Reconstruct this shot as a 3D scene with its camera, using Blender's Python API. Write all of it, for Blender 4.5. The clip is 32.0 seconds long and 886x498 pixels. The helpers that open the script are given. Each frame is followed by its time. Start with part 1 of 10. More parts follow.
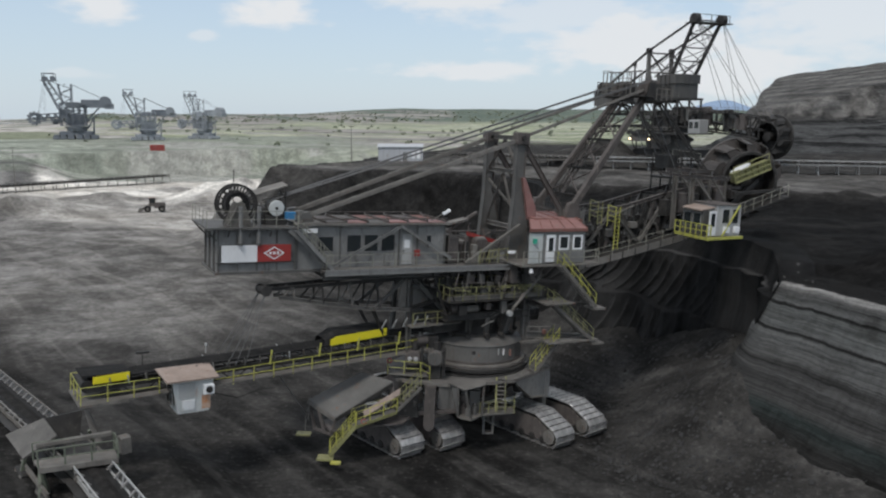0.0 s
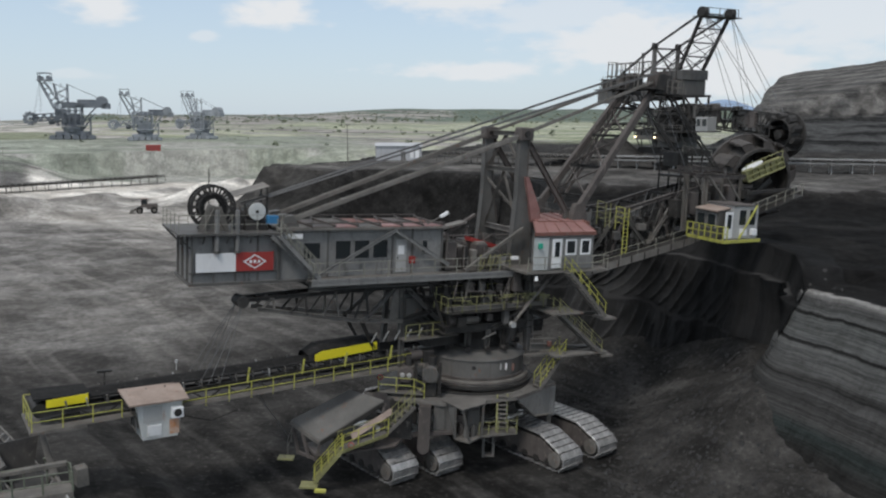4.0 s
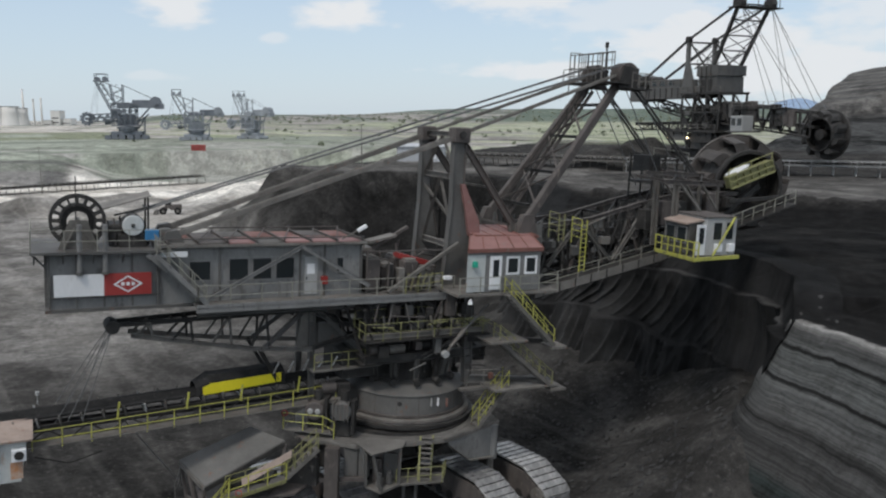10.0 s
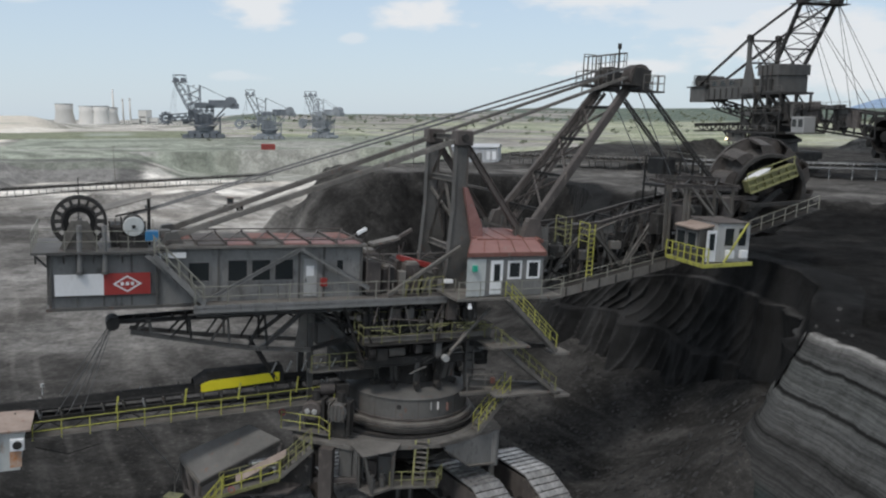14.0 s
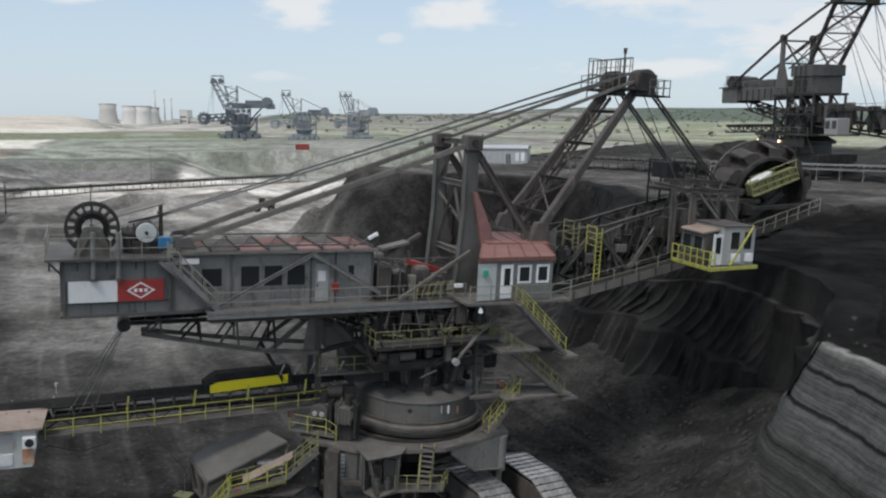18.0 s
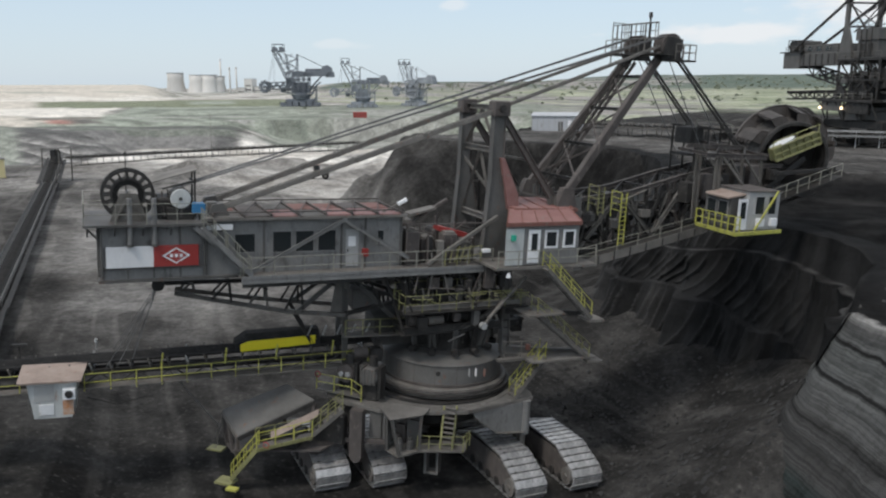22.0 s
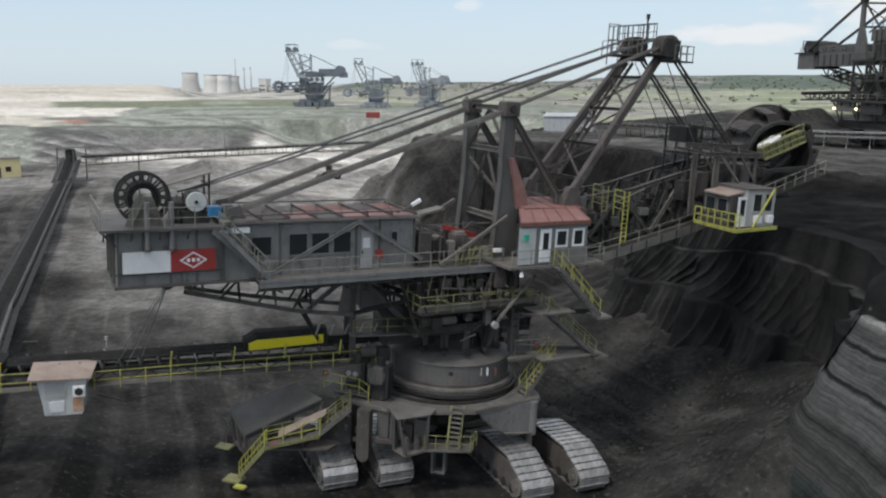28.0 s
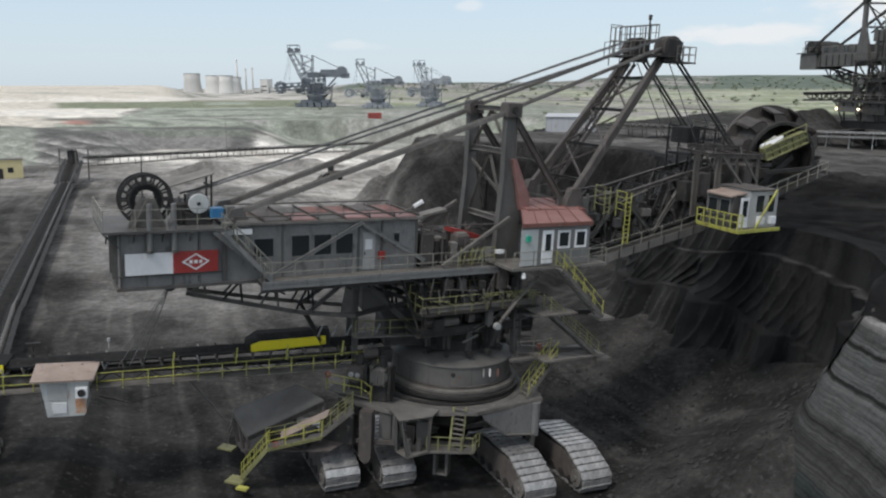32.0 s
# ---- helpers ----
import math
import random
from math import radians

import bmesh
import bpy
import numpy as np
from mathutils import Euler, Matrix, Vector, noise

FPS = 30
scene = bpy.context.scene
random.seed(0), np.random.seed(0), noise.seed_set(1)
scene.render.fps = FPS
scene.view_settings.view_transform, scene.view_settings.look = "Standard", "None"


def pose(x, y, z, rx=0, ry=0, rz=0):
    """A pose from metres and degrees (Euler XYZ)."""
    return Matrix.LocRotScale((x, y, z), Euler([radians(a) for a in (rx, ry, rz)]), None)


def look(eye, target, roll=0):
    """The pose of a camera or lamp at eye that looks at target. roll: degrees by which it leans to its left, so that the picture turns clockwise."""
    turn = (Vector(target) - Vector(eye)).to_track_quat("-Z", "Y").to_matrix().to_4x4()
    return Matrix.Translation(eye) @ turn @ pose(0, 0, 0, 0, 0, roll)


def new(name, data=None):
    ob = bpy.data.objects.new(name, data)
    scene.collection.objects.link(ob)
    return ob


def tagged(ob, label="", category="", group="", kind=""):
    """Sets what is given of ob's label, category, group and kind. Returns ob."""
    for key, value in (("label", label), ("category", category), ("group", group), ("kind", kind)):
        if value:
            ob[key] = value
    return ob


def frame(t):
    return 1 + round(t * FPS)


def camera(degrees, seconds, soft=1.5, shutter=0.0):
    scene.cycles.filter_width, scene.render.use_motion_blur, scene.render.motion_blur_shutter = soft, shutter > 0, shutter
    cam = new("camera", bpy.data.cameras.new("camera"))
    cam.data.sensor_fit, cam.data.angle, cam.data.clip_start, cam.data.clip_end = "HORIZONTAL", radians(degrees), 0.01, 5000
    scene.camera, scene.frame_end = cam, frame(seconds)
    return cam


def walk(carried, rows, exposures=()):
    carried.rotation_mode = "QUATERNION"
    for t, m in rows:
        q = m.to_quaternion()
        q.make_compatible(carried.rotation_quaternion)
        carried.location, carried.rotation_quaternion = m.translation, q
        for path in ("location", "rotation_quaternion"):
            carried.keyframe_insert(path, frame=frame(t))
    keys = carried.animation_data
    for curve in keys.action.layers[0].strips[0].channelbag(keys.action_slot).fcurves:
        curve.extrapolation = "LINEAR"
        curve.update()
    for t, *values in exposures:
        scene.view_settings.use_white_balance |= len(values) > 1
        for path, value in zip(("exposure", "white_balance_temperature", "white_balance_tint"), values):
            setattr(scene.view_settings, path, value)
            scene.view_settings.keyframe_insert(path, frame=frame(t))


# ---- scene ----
from itertools import product

cam = camera(57.5, 32.0, soft=2.2)
PATH = [
    (0, (-1.617, -62.685, 24.582), (-1.6175, -42.9450, 21.3671), 0.20),
    (0.5, (-1.586, -62.413, 24.612), (-1.5867, -42.6731, 21.3951), 0.19),
    (1, (-1.563, -62.130, 24.596), (-1.5619, -42.3912, 21.3745), 0.17),
    (1.5, (-1.522, -61.711, 24.579), (-1.5133, -41.9721, 21.3573), 0.17),
    (2, (-1.460, -61.061, 24.495), (-1.4505, -41.3221, 21.2739), 0.13),
    (2.5, (-1.404, -60.195, 24.338), (-1.3980, -40.4539, 21.1279), 0.12),
    (3, (-1.381, -59.371, 24.233), (-1.3723, -39.6303, 21.0212), 0.11),
    (3.5, (-1.323, -58.490, 24.217), (-1.3186, -38.7494, 21.0045), 0.11),
    (5.5, (-0.829, -55.240, 23.880), (-1.1064, -35.5002, 20.6775), 0.05),
    (6, (-0.531, -54.527, 23.917), (-0.9155, -34.7893, 20.7123), 0.06),
    (6.5, (0.001, -53.786, 23.919), (-0.5062, -34.0505, 20.7178), 0.03),
    (7, (0.593, -53.077, 23.929), (-0.0082, -33.3447, 20.7259), 0.01),
    (7.5, (1.416, -52.331, 24.008), (0.7097, -32.6009, 20.8093), 0.03),
    (8, (2.196, -51.703, 24.109), (1.3709, -31.9783, 20.9101), 0.03),
    (8.5, (3.190, -51.090, 24.182), (2.2108, -31.3722, 20.9793), 0.02),
    (9, (4.310, -50.633, 24.179), (3.1987, -30.9228, 20.9723), 0.05),
    (9.5, (5.752, -50.230, 24.128), (4.4871, -30.5297, 20.9207), 0.01),
    (10, (7.411, -49.833, 24.071), (5.8086, -30.1584, 20.8545), 0.01),
    (10.5, (9.146, -49.499, 24.022), (6.8935, -29.8892, 20.7989), -0.01),
    (11, (10.711, -49.200, 23.983), (7.8378, -29.6700, 20.7675), -0.02),
    (11.5, (11.667, -48.968, 23.947), (8.5404, -29.4786, 20.7256), 0.00),
    (12, (11.854, -48.934, 23.956), (8.6246, -29.4626, 20.7284), 0.02),
    (12.5, (11.834, -48.946, 23.977), (8.4948, -29.4923, 20.7537), 0.08),
    (13, (11.793, -48.993, 24.078), (8.4209, -29.5463, 20.8465), 0.08),
    (13.5, (11.775, -48.978, 24.186), (8.3853, -29.5346, 20.9515), 0.05),
    (14, (11.775, -48.945, 24.273), (8.3635, -29.5045, 21.0418), 0.06),
    (14.5, (11.825, -48.958, 24.373), (8.3407, -29.5307, 21.1418), 0.04),
    (16.5, (12.596, -48.794, 24.646), (8.7176, -29.4433, 21.4035), 0.05),
    (17, (12.866, -48.716, 24.631), (8.8809, -29.3868, 21.3924), 0.05),
    (17.5, (13.197, -48.708, 24.621), (9.0533, -29.4117, 21.3856), 0.05),
    (18, (13.467, -48.660, 24.594), (9.1776, -29.3956, 21.3539), 0.04),
    (18.5, (13.793, -48.658, 24.573), (9.3214, -29.4358, 21.3293), 0.03),
    (19, (14.073, -48.664, 24.525), (9.4452, -29.4841, 21.2510), -0.00),
    (19.5, (14.360, -48.633, 24.526), (9.5645, -29.5129, 21.1456), -0.03),
    (20, (14.630, -48.626, 24.504), (9.6827, -29.5684, 20.9926), -0.05),
    (20.5, (14.894, -48.646, 24.461), (9.7872, -29.6531, 20.8278), -0.08),
    (21, (15.138, -48.594, 24.459), (9.8477, -29.6783, 20.6873), -0.12),
    (21.5, (15.417, -48.588, 24.457), (9.9084, -29.7639, 20.5457), -0.16),
    (22, (15.680, -48.560, 24.452), (9.9765, -29.8114, 20.4565), -0.15),
    (22.5, (15.947, -48.549, 24.462), (10.0520, -29.8607, 20.4618), -0.15),
    (23, (16.033, -48.529, 24.454), (10.0709, -29.8621, 20.4566), -0.12),
    (23.5, (16.052, -48.548, 24.468), (10.0837, -29.8824, 20.4703), -0.11),
    (24, (16.002, -48.567, 24.464), (10.0323, -29.9015, 20.4691), -0.11),
    (24.5, (15.975, -48.581, 24.467), (10.0078, -29.9152, 20.4709), -0.09),
    (25, (15.968, -48.576, 24.483), (9.9992, -29.9111, 20.4835), -0.11),
    (25.5, (16.005, -48.567, 24.484), (10.0225, -29.9062, 20.4850), -0.13),
    (27.5, (16.023, -48.555, 24.484), (10.0176, -29.9015, 20.4873), -0.10),
    (28, (15.993, -48.542, 24.458), (9.9851, -29.8872, 20.4704), -0.08),
    (28.5, (15.980, -48.526, 24.435), (9.9667, -29.8719, 20.4533), -0.07),
    (29, (15.991, -48.540, 24.437), (9.9696, -29.8880, 20.4574), -0.10),
    (29.5, (15.978, -48.555, 24.428), (9.9540, -29.9023, 20.4548), -0.10),
    (30, (15.983, -48.546, 24.455), (9.9479, -29.8974, 20.4783), -0.13),
    (30.5, (15.970, -48.525, 24.469), (9.9253, -29.8799, 20.4919), -0.13),
    (31, (15.967, -48.530, 24.495), (9.9208, -29.8854, 20.5190), -0.12),
    (31.5, (15.967, -48.535, 24.501), (9.9203, -29.8905, 20.5243), -0.13),
    (32, (15.958, -48.527, 24.507), (9.9079, -29.8835, 20.5287), -0.14),
]

walk(cam, [(t, look(eye, target, roll)) for t, eye, target, roll in PATH], [(0, -0.06, 6320, 10), (9, -0.04, 6320, 10), (19, -0.02, 6320, 10), (21.5, 0.07, 6350, 10), (32, 0.07, 6350, 10)])

# ---- world, sun, exposure ----
SUN_EL, SUN_AZ = 58.0, 205.0          # degrees; azimuth clockwise from +y
world = bpy.data.worlds.new("sky")
scene.world = world
world.use_nodes = True
wn, wl = world.node_tree.nodes, world.node_tree.links
bg = wn["Background"]
bg.inputs["Strength"].default_value = 0.138
sky = wn.new("ShaderNodeTexSky")
sky.sky_type, sky.sun_disc = "NISHITA", False
sky.sun_elevation, sky.sun_rotation = radians(SUN_EL), radians(SUN_AZ)
sky.air_density, sky.dust_density, sky.ozone_density = 1.0, 0.6, 3.0
tc = wn.new("ShaderNodeTexCoord")
# high thin haze and scattered fair-weather clouds
sep = wn.new("ShaderNodeSeparateXYZ")
wl.new(tc.outputs["Generated"], sep.inputs[0])


def wmath(op, a, b=None, clamp=False):
    n = wn.new("ShaderNodeMath")
    n.operation, n.use_clamp = op, clamp
    for i, v in enumerate((a, b)):
        if v is None:
            continue
        if isinstance(v, (int, float)):
            n.inputs[i].default_value = v
        else:
            wl.new(v, n.inputs[i])
    return n.outputs[0]


def wramp(v, lo, hi, a=0.0, b=1.0):
    n = wn.new("ShaderNodeMapRange")
    n.interpolation_type = "SMOOTHSTEP"
    wl.new(v, n.inputs[0])
    for i, x in enumerate((lo, hi, a, b)):
        n.inputs[i + 1].default_value = x
    return n.outputs[0]


stretch = wn.new("ShaderNodeMapping")
stretch.inputs["Scale"].default_value = (1.0, 1.0, 2.6)
wl.new(tc.outputs["Generated"], stretch.inputs[0])
puffs = wn.new("ShaderNodeTexNoise")
puffs.inputs["Scale"].default_value, puffs.inputs["Detail"].default_value, puffs.inputs["Roughness"].default_value = 5.2, 7.0, 0.55
puffs.inputs["Distortion"].default_value = 0.25
wl.new(stretch.outputs[0], puffs.inputs[0])
fine = wn.new("ShaderNodeTexNoise")
fine.inputs["Scale"].default_value, fine.inputs["Detail"].default_value = 26.0, 6.0
wl.new(stretch.outputs[0], fine.inputs[0])
# single cumulus clouds: bearing, elevation, width, height in degrees, density
CLOUDS = [(-11.4, 6.9, 3.4, 1.25, 1.0), (-22.3, 7.3, 2.4, 1.6, 0.95), (0.8, 8.2, 6.0, 1.3, 0.9), (-16.2, 5.3, 1.0, 0.45, 0.5), (-37.5, 7.8, 5.0, 0.9, 0.9),
          (-23.8, 1.2, 1.2, 0.5, 0.0), (2.2, 3.2, 7.0, 0.8, 0.85), (13.0, 4.6, 8.0, 2.2, 0.9), (19.0, 3.0, 9.0, 1.8, 0.9), (26.0, 6.0, 8.0, 3.0, 0.7),
          (-24.0, 2.7, 2.0, 0.35, 0.35), (8.0, 7.0, 8.0, 1.4, 0.55)]
cover = None
wob = wmath("MULTIPLY", wmath("SUBTRACT", fine.outputs["Fac"], 0.5), 1.5)
wob = wmath("ADD", wob, wmath("MULTIPLY", wmath("SUBTRACT", puffs.outputs["Fac"], 0.5), 1.6))
azim = wmath("MULTIPLY", wmath("ARCTAN2", sep.outputs[0], sep.outputs[1]), 57.2958)
elev = wmath("MULTIPLY", wmath("ARCSINE", sep.outputs[2]), 57.2958)
for az, el, wd, ht, dens in CLOUDS:
    dx = wmath("DIVIDE", wmath("SUBTRACT", azim, az), wd)
    dz = wmath("DIVIDE", wmath("SUBTRACT", elev, el), ht)
    r = wmath("SQRT", wmath("ADD", wmath("MULTIPLY", dx, dx), wmath("MULTIPLY", dz, dz)))
    r = wmath("ADD", r, wob)
    c = wmath("MULTIPLY", wramp(r, 1.15, 0.45), dens)
    cover = c if cover is None else wmath("MAXIMUM", cover, c)
# unseen white cover overhead, added to make the blue sky light neutral
unseen_cover = wramp(puffs.outputs["Fac"], 0.36, 0.60, 0.15, 0.95)
high = wramp(sep.outputs[2], 0.16, 0.34)
cover = wmath("MAXIMUM", cover, wmath("MULTIPLY", unseen_cover, high))
hazy = wramp(sep.outputs[2], 0.30, -0.02, 0.45, 0.82)
mixh = wn.new("ShaderNodeMix")
mixh.data_type = "RGBA"
wl.new(hazy, mixh.inputs["Factor"])
wl.new(sky.outputs[0], mixh.inputs["A"])
mixh.inputs["B"].default_value = (4.4, 5.05, 5.6, 1)
mixc = wn.new("ShaderNodeMix")
mixc.data_type = "RGBA"
wl.new(cover, mixc.inputs["Factor"])
wl.new(mixh.outputs["Result"], mixc.inputs["A"])
mixc.inputs["B"].default_value = (5.95, 6.0, 6.0, 1)
wl.new(mixc.outputs["Result"], bg.inputs["Color"])

sun = new("sun", bpy.data.lights.new("sun", "SUN"))
sun.data.energy, sun.data.angle, sun.data.color = 1.75, radians(10), (1.0, 0.95, 0.885)
sun_from = Vector((math.sin(radians(SUN_AZ)) * math.cos(radians(SUN_EL)), math.cos(radians(SUN_AZ)) * math.cos(radians(SUN_EL)), math.sin(radians(SUN_EL))))
sun.matrix_world = look(sun_from * 200, (0, 0, 0))
scene.view_settings.exposure = 0.0


# ---- materials ----
def surface(name, c1, c2, scale=1.5, rough=0.6, metal=0.0, bump=0.15, fine_scale=14.0, streak=1.0, dirt=None, dirt_amount=0.0, spec=0.4):
    """Two-scale noise between two colours, an optional dirt or rust layer, fine relief; object space in metres."""
    m = bpy.data.materials.new(name)
    m.use_nodes = True
    n, l = m.node_tree.nodes, m.node_tree.links
    b = n["Principled BSDF"]
    b.inputs["Metallic"].default_value = metal
    b.inputs["Specular IOR Level"].default_value = spec
    co = n.new("ShaderNodeTexCoord")
    mp = n.new("ShaderNodeMapping")
    mp.inputs["Scale"].default_value = (1, 1, streak)
    l.new(co.outputs["Object"], mp.inputs[0])
    a = n.new("ShaderNodeTexNoise")
    a.inputs["Scale"].default_value, a.inputs["Detail"].default_value = scale, 5.0
    l.new(mp.outputs[0], a.inputs[0])
    f = n.new("ShaderNodeTexNoise")
    f.inputs["Scale"].default_value, f.inputs["Detail"].default_value = fine_scale, 4.0
    l.new(mp.outputs[0], f.inputs[0])
    ad = n.new("ShaderNodeMix")
    ad.inputs["Factor"].default_value = 0.35
    l.new(a.outputs["Fac"], ad.inputs["A"])
    l.new(f.outputs["Fac"], ad.inputs["B"])
    rp = n.new("ShaderNodeMapRange")
    rp.inputs[1].default_value, rp.inputs[2].default_value = 0.34, 0.66
    l.new(ad.outputs["Result"], rp.inputs[0])
    mx = n.new("ShaderNodeMix")
    mx.data_type = "RGBA"
    mx.inputs["A"].default_value, mx.inputs["B"].default_value = (*c1, 1), (*c2, 1)
    l.new(rp.outputs[0], mx.inputs["Factor"])
    col = mx.outputs["Result"]
    if dirt:
        d = n.new("ShaderNodeTexNoise")
        d.inputs["Scale"].default_value, d.inputs["Detail"].default_value, d.inputs["Roughness"].default_value = scale * 2.3, 8.0, 0.65
        l.new(mp.outputs[0], d.inputs[0])
        dr = n.new("ShaderNodeMapRange")
        dr.interpolation_type = "SMOOTHSTEP"
        dr.inputs[1].default_value, dr.inputs[2].default_value = 0.62 - 0.25 * dirt_amount, 0.78 - 0.25 * dirt_amount
        l.new(d.outputs["Fac"], dr.inputs[0])
        dm = n.new("ShaderNodeMix")
        dm.data_type = "RGBA"
        l.new(dr.outputs[0], dm.inputs["Factor"])
        l.new(col, dm.inputs["A"])
        dm.inputs["B"].default_value = (*dirt, 1)
        col = dm.outputs["Result"]
    ob = n.new("ShaderNodeObjectInfo")
    ov = n.new("ShaderNodeMapRange")
    ov.inputs[3].default_value, ov.inputs[4].default_value = 0.86, 1.14
    l.new(ob.outputs["Random"], ov.inputs[0])
    hv = n.new("ShaderNodeHueSaturation")
    l.new(ov.outputs[0], hv.inputs["Value"])
    l.new(col, hv.inputs["Color"])
    l.new(hv.outputs[0], b.inputs["Base Color"])
    rr = n.new("ShaderNodeMapRange")
    rr.inputs[3].default_value, rr.inputs[4].default_value = max(0.05, rough - 0.14), min(1.0, rough + 0.14)
    l.new(f.outputs["Fac"], rr.inputs[0])
    l.new(rr.outputs[0], b.inputs["Roughness"])
    if bump:
        bp = n.new("ShaderNodeBump")
        bp.inputs["Strength"].default_value, bp.inputs["Distance"].default_value = bump, 0.04
        l.new(ad.outputs["Result"], bp.inputs["Height"])
        l.new(bp.outputs[0], b.inputs["Normal"])
    return m


DUST = (0.16, 0.145, 0.13)
RUST = (0.16, 0.075, 0.045)
grey_paint = surface("grey_paint", (0.15, 0.148, 0.142), (0.225, 0.222, 0.214), 0.9, 0.55, 0, 0.08, 9, 0.4, (0.10, 0.095, 0.09), 0.35)
grey_dark = surface("dark_grey_paint", (0.08, 0.077, 0.072), (0.13, 0.125, 0.117), 1.0, 0.6, 0, 0.1, 10, 0.5, RUST, 0.12)
steel_rusty = surface("rusty_brown_steel", (0.068, 0.059, 0.054), (0.125, 0.109, 0.10), 1.4, 0.7, 0.1, 0.15, 12, 0.5, (0.2, 0.17, 0.15), 0.25)
steel_dusty = surface("dusty_steel", (0.105, 0.098, 0.088), (0.20, 0.187, 0.168), 1.3, 0.7, 0.1, 0.15, 12, 0.6, RUST, 0.15)
wheel_steel = surface("dark_brown_wheel_steel", (0.04, 0.036, 0.033), (0.095, 0.083, 0.075), 1.2, 0.6, 0.15, 0.2, 12, 0.7, (0.15, 0.13, 0.115), 0.15)
worn_steel = surface("dirt_rubbed_steel", (0.06, 0.055, 0.05), (0.15, 0.14, 0.13), 2.0, 0.6, 0.2, 0.3, 12, 0.7, (0.03, 0.028, 0.026), 0.4)
steel_black = surface("sooty_steel", (0.019, 0.0182, 0.0172), (0.052, 0.048, 0.044), 1.6, 0.65, 0.1, 0.2, 14, 0.6, DUST, 0.12)
rust_red = surface("rusty_red_paint", (0.15, 0.065, 0.05), (0.23, 0.105, 0.085), 1.5, 0.65, 0, 0.12, 12, 0.6, (0.2, 0.17, 0.15), 0.35)
roof_red = surface("faded_red_roof_paint", (0.20, 0.095, 0.085), (0.27, 0.145, 0.13), 1.1, 0.55, 0, 0.1, 8, 1.0, (0.2, 0.17, 0.15), 0.25)
sign_red = surface("red_sign_paint", (0.30, 0.035, 0.03), (0.36, 0.05, 0.045), 0.7, 0.5, 0, 0.03, 8, 1, (0.2, 0.1, 0.09), 0.05)
sign_white = surface("white_sign_paint", (0.72, 0.72, 0.72), (0.82, 0.82, 0.82), 0.8, 0.5, 0, 0.03, 8, 0.4, (0.5, 0.48, 0.45), 0.05)
white_paint = surface("white_paint", (0.62, 0.63, 0.63), (0.78, 0.78, 0.78), 1.2, 0.5, 0, 0.04, 9, 0.5, (0.4, 0.36, 0.3), 0.12)
hut_paint = surface("dirty_white_paint", (0.42, 0.44, 0.43), (0.58, 0.59, 0.57), 1.3, 0.55, 0, 0.06, 9, 0.4, (0.38, 0.2, 0.1), 0.1)
cab_grey = surface("light_grey_paint", (0.31, 0.31, 0.30), (0.39, 0.39, 0.378), 1.0, 0.5, 0, 0.05, 9, 0.4, (0.2, 0.18, 0.16), 0.15)
yellow = surface("yellow_paint", (0.33, 0.325, 0.07), (0.46, 0.45, 0.10), 1.2, 0.5, 0, 0.05, 10, 0.6, (0.16, 0.15, 0.08), 0.35)
yellow_bright = surface("bright_yellow_sheet", (0.72, 0.62, 0.02), (0.8, 0.70, 0.03), 0.8, 0.5, 0, 0.04, 8, 0.6, (0.3, 0.25, 0.05), 0.08)
yellow_dirty = surface("dirty_yellow_green_paint", (0.17, 0.168, 0.075), (0.28, 0.275, 0.12), 1.5, 0.6, 0, 0.1, 10, 0.6, (0.12, 0.10, 0.07), 0.4)
rail_pale = surface("pale_railing_paint", (0.21, 0.206, 0.172), (0.30, 0.295, 0.25), 1.5, 0.6, 0, 0.06, 10, 0.6, (0.15, 0.13, 0.11), 0.3)
brown_roof = surface("brown_sheet_roof", (0.23, 0.175, 0.145), (0.34, 0.27, 0.225), 1.2, 0.65, 0, 0.1, 9, 1, (0.2, 0.1, 0.06), 0.25)
blue_paint = surface("blue_paint", (0.03, 0.14, 0.30), (0.05, 0.2, 0.38), 1.5, 0.5, 0, 0.05)
green_paint = surface("green_box_paint", (0.02, 0.30, 0.2), (0.04, 0.38, 0.26), 1.5, 0.5, 0, 0.03)
belt_rubber = surface("black_conveyor_rubber", (0.014, 0.014, 0.014), (0.032, 0.031, 0.03), 2.0, 0.85, 0, 0.15, 16, 1, (0.09, 0.085, 0.08), 0.12, 0.1)
deck_dust = surface("coal_dusted_plate", (0.085, 0.08, 0.073), (0.165, 0.155, 0.142), 0.8, 0.8, 0, 0.15, 9, 1, (0.2, 0.19, 0.175), 0.25)
track_steel = surface("worn_track_steel", (0.26, 0.255, 0.25), (0.60, 0.59, 0.575), 1.6, 0.38, 0.6, 0.25, 14, 1, (0.09, 0.085, 0.08), 0.35)
rope_steel = surface("steel_rope", (0.10, 0.10, 0.10), (0.16, 0.16, 0.16), 3, 0.55, 0.3, 0.0)
# concrete of the far power station, its colour whitened to stand for haze
concrete = surface("haze_paled_concrete", (0.56, 0.54, 0.50), (0.66, 0.64, 0.60), 0.02, 0.9, 0, 0.05, 0.2, 0.3)
# distance haze mixed into the steel colours, stronger in the second
hazy_steel = surface("haze_blue_grey_steel", (0.111, 0.124, 0.143), (0.182, 0.198, 0.218), 0.3, 0.7, 0, 0.0, 2.0)
hazier_steel = surface("haze_paled_steel", (0.221, 0.240, 0.260), (0.325, 0.345, 0.364), 0.3, 0.7, 0, 0.0, 2.0)
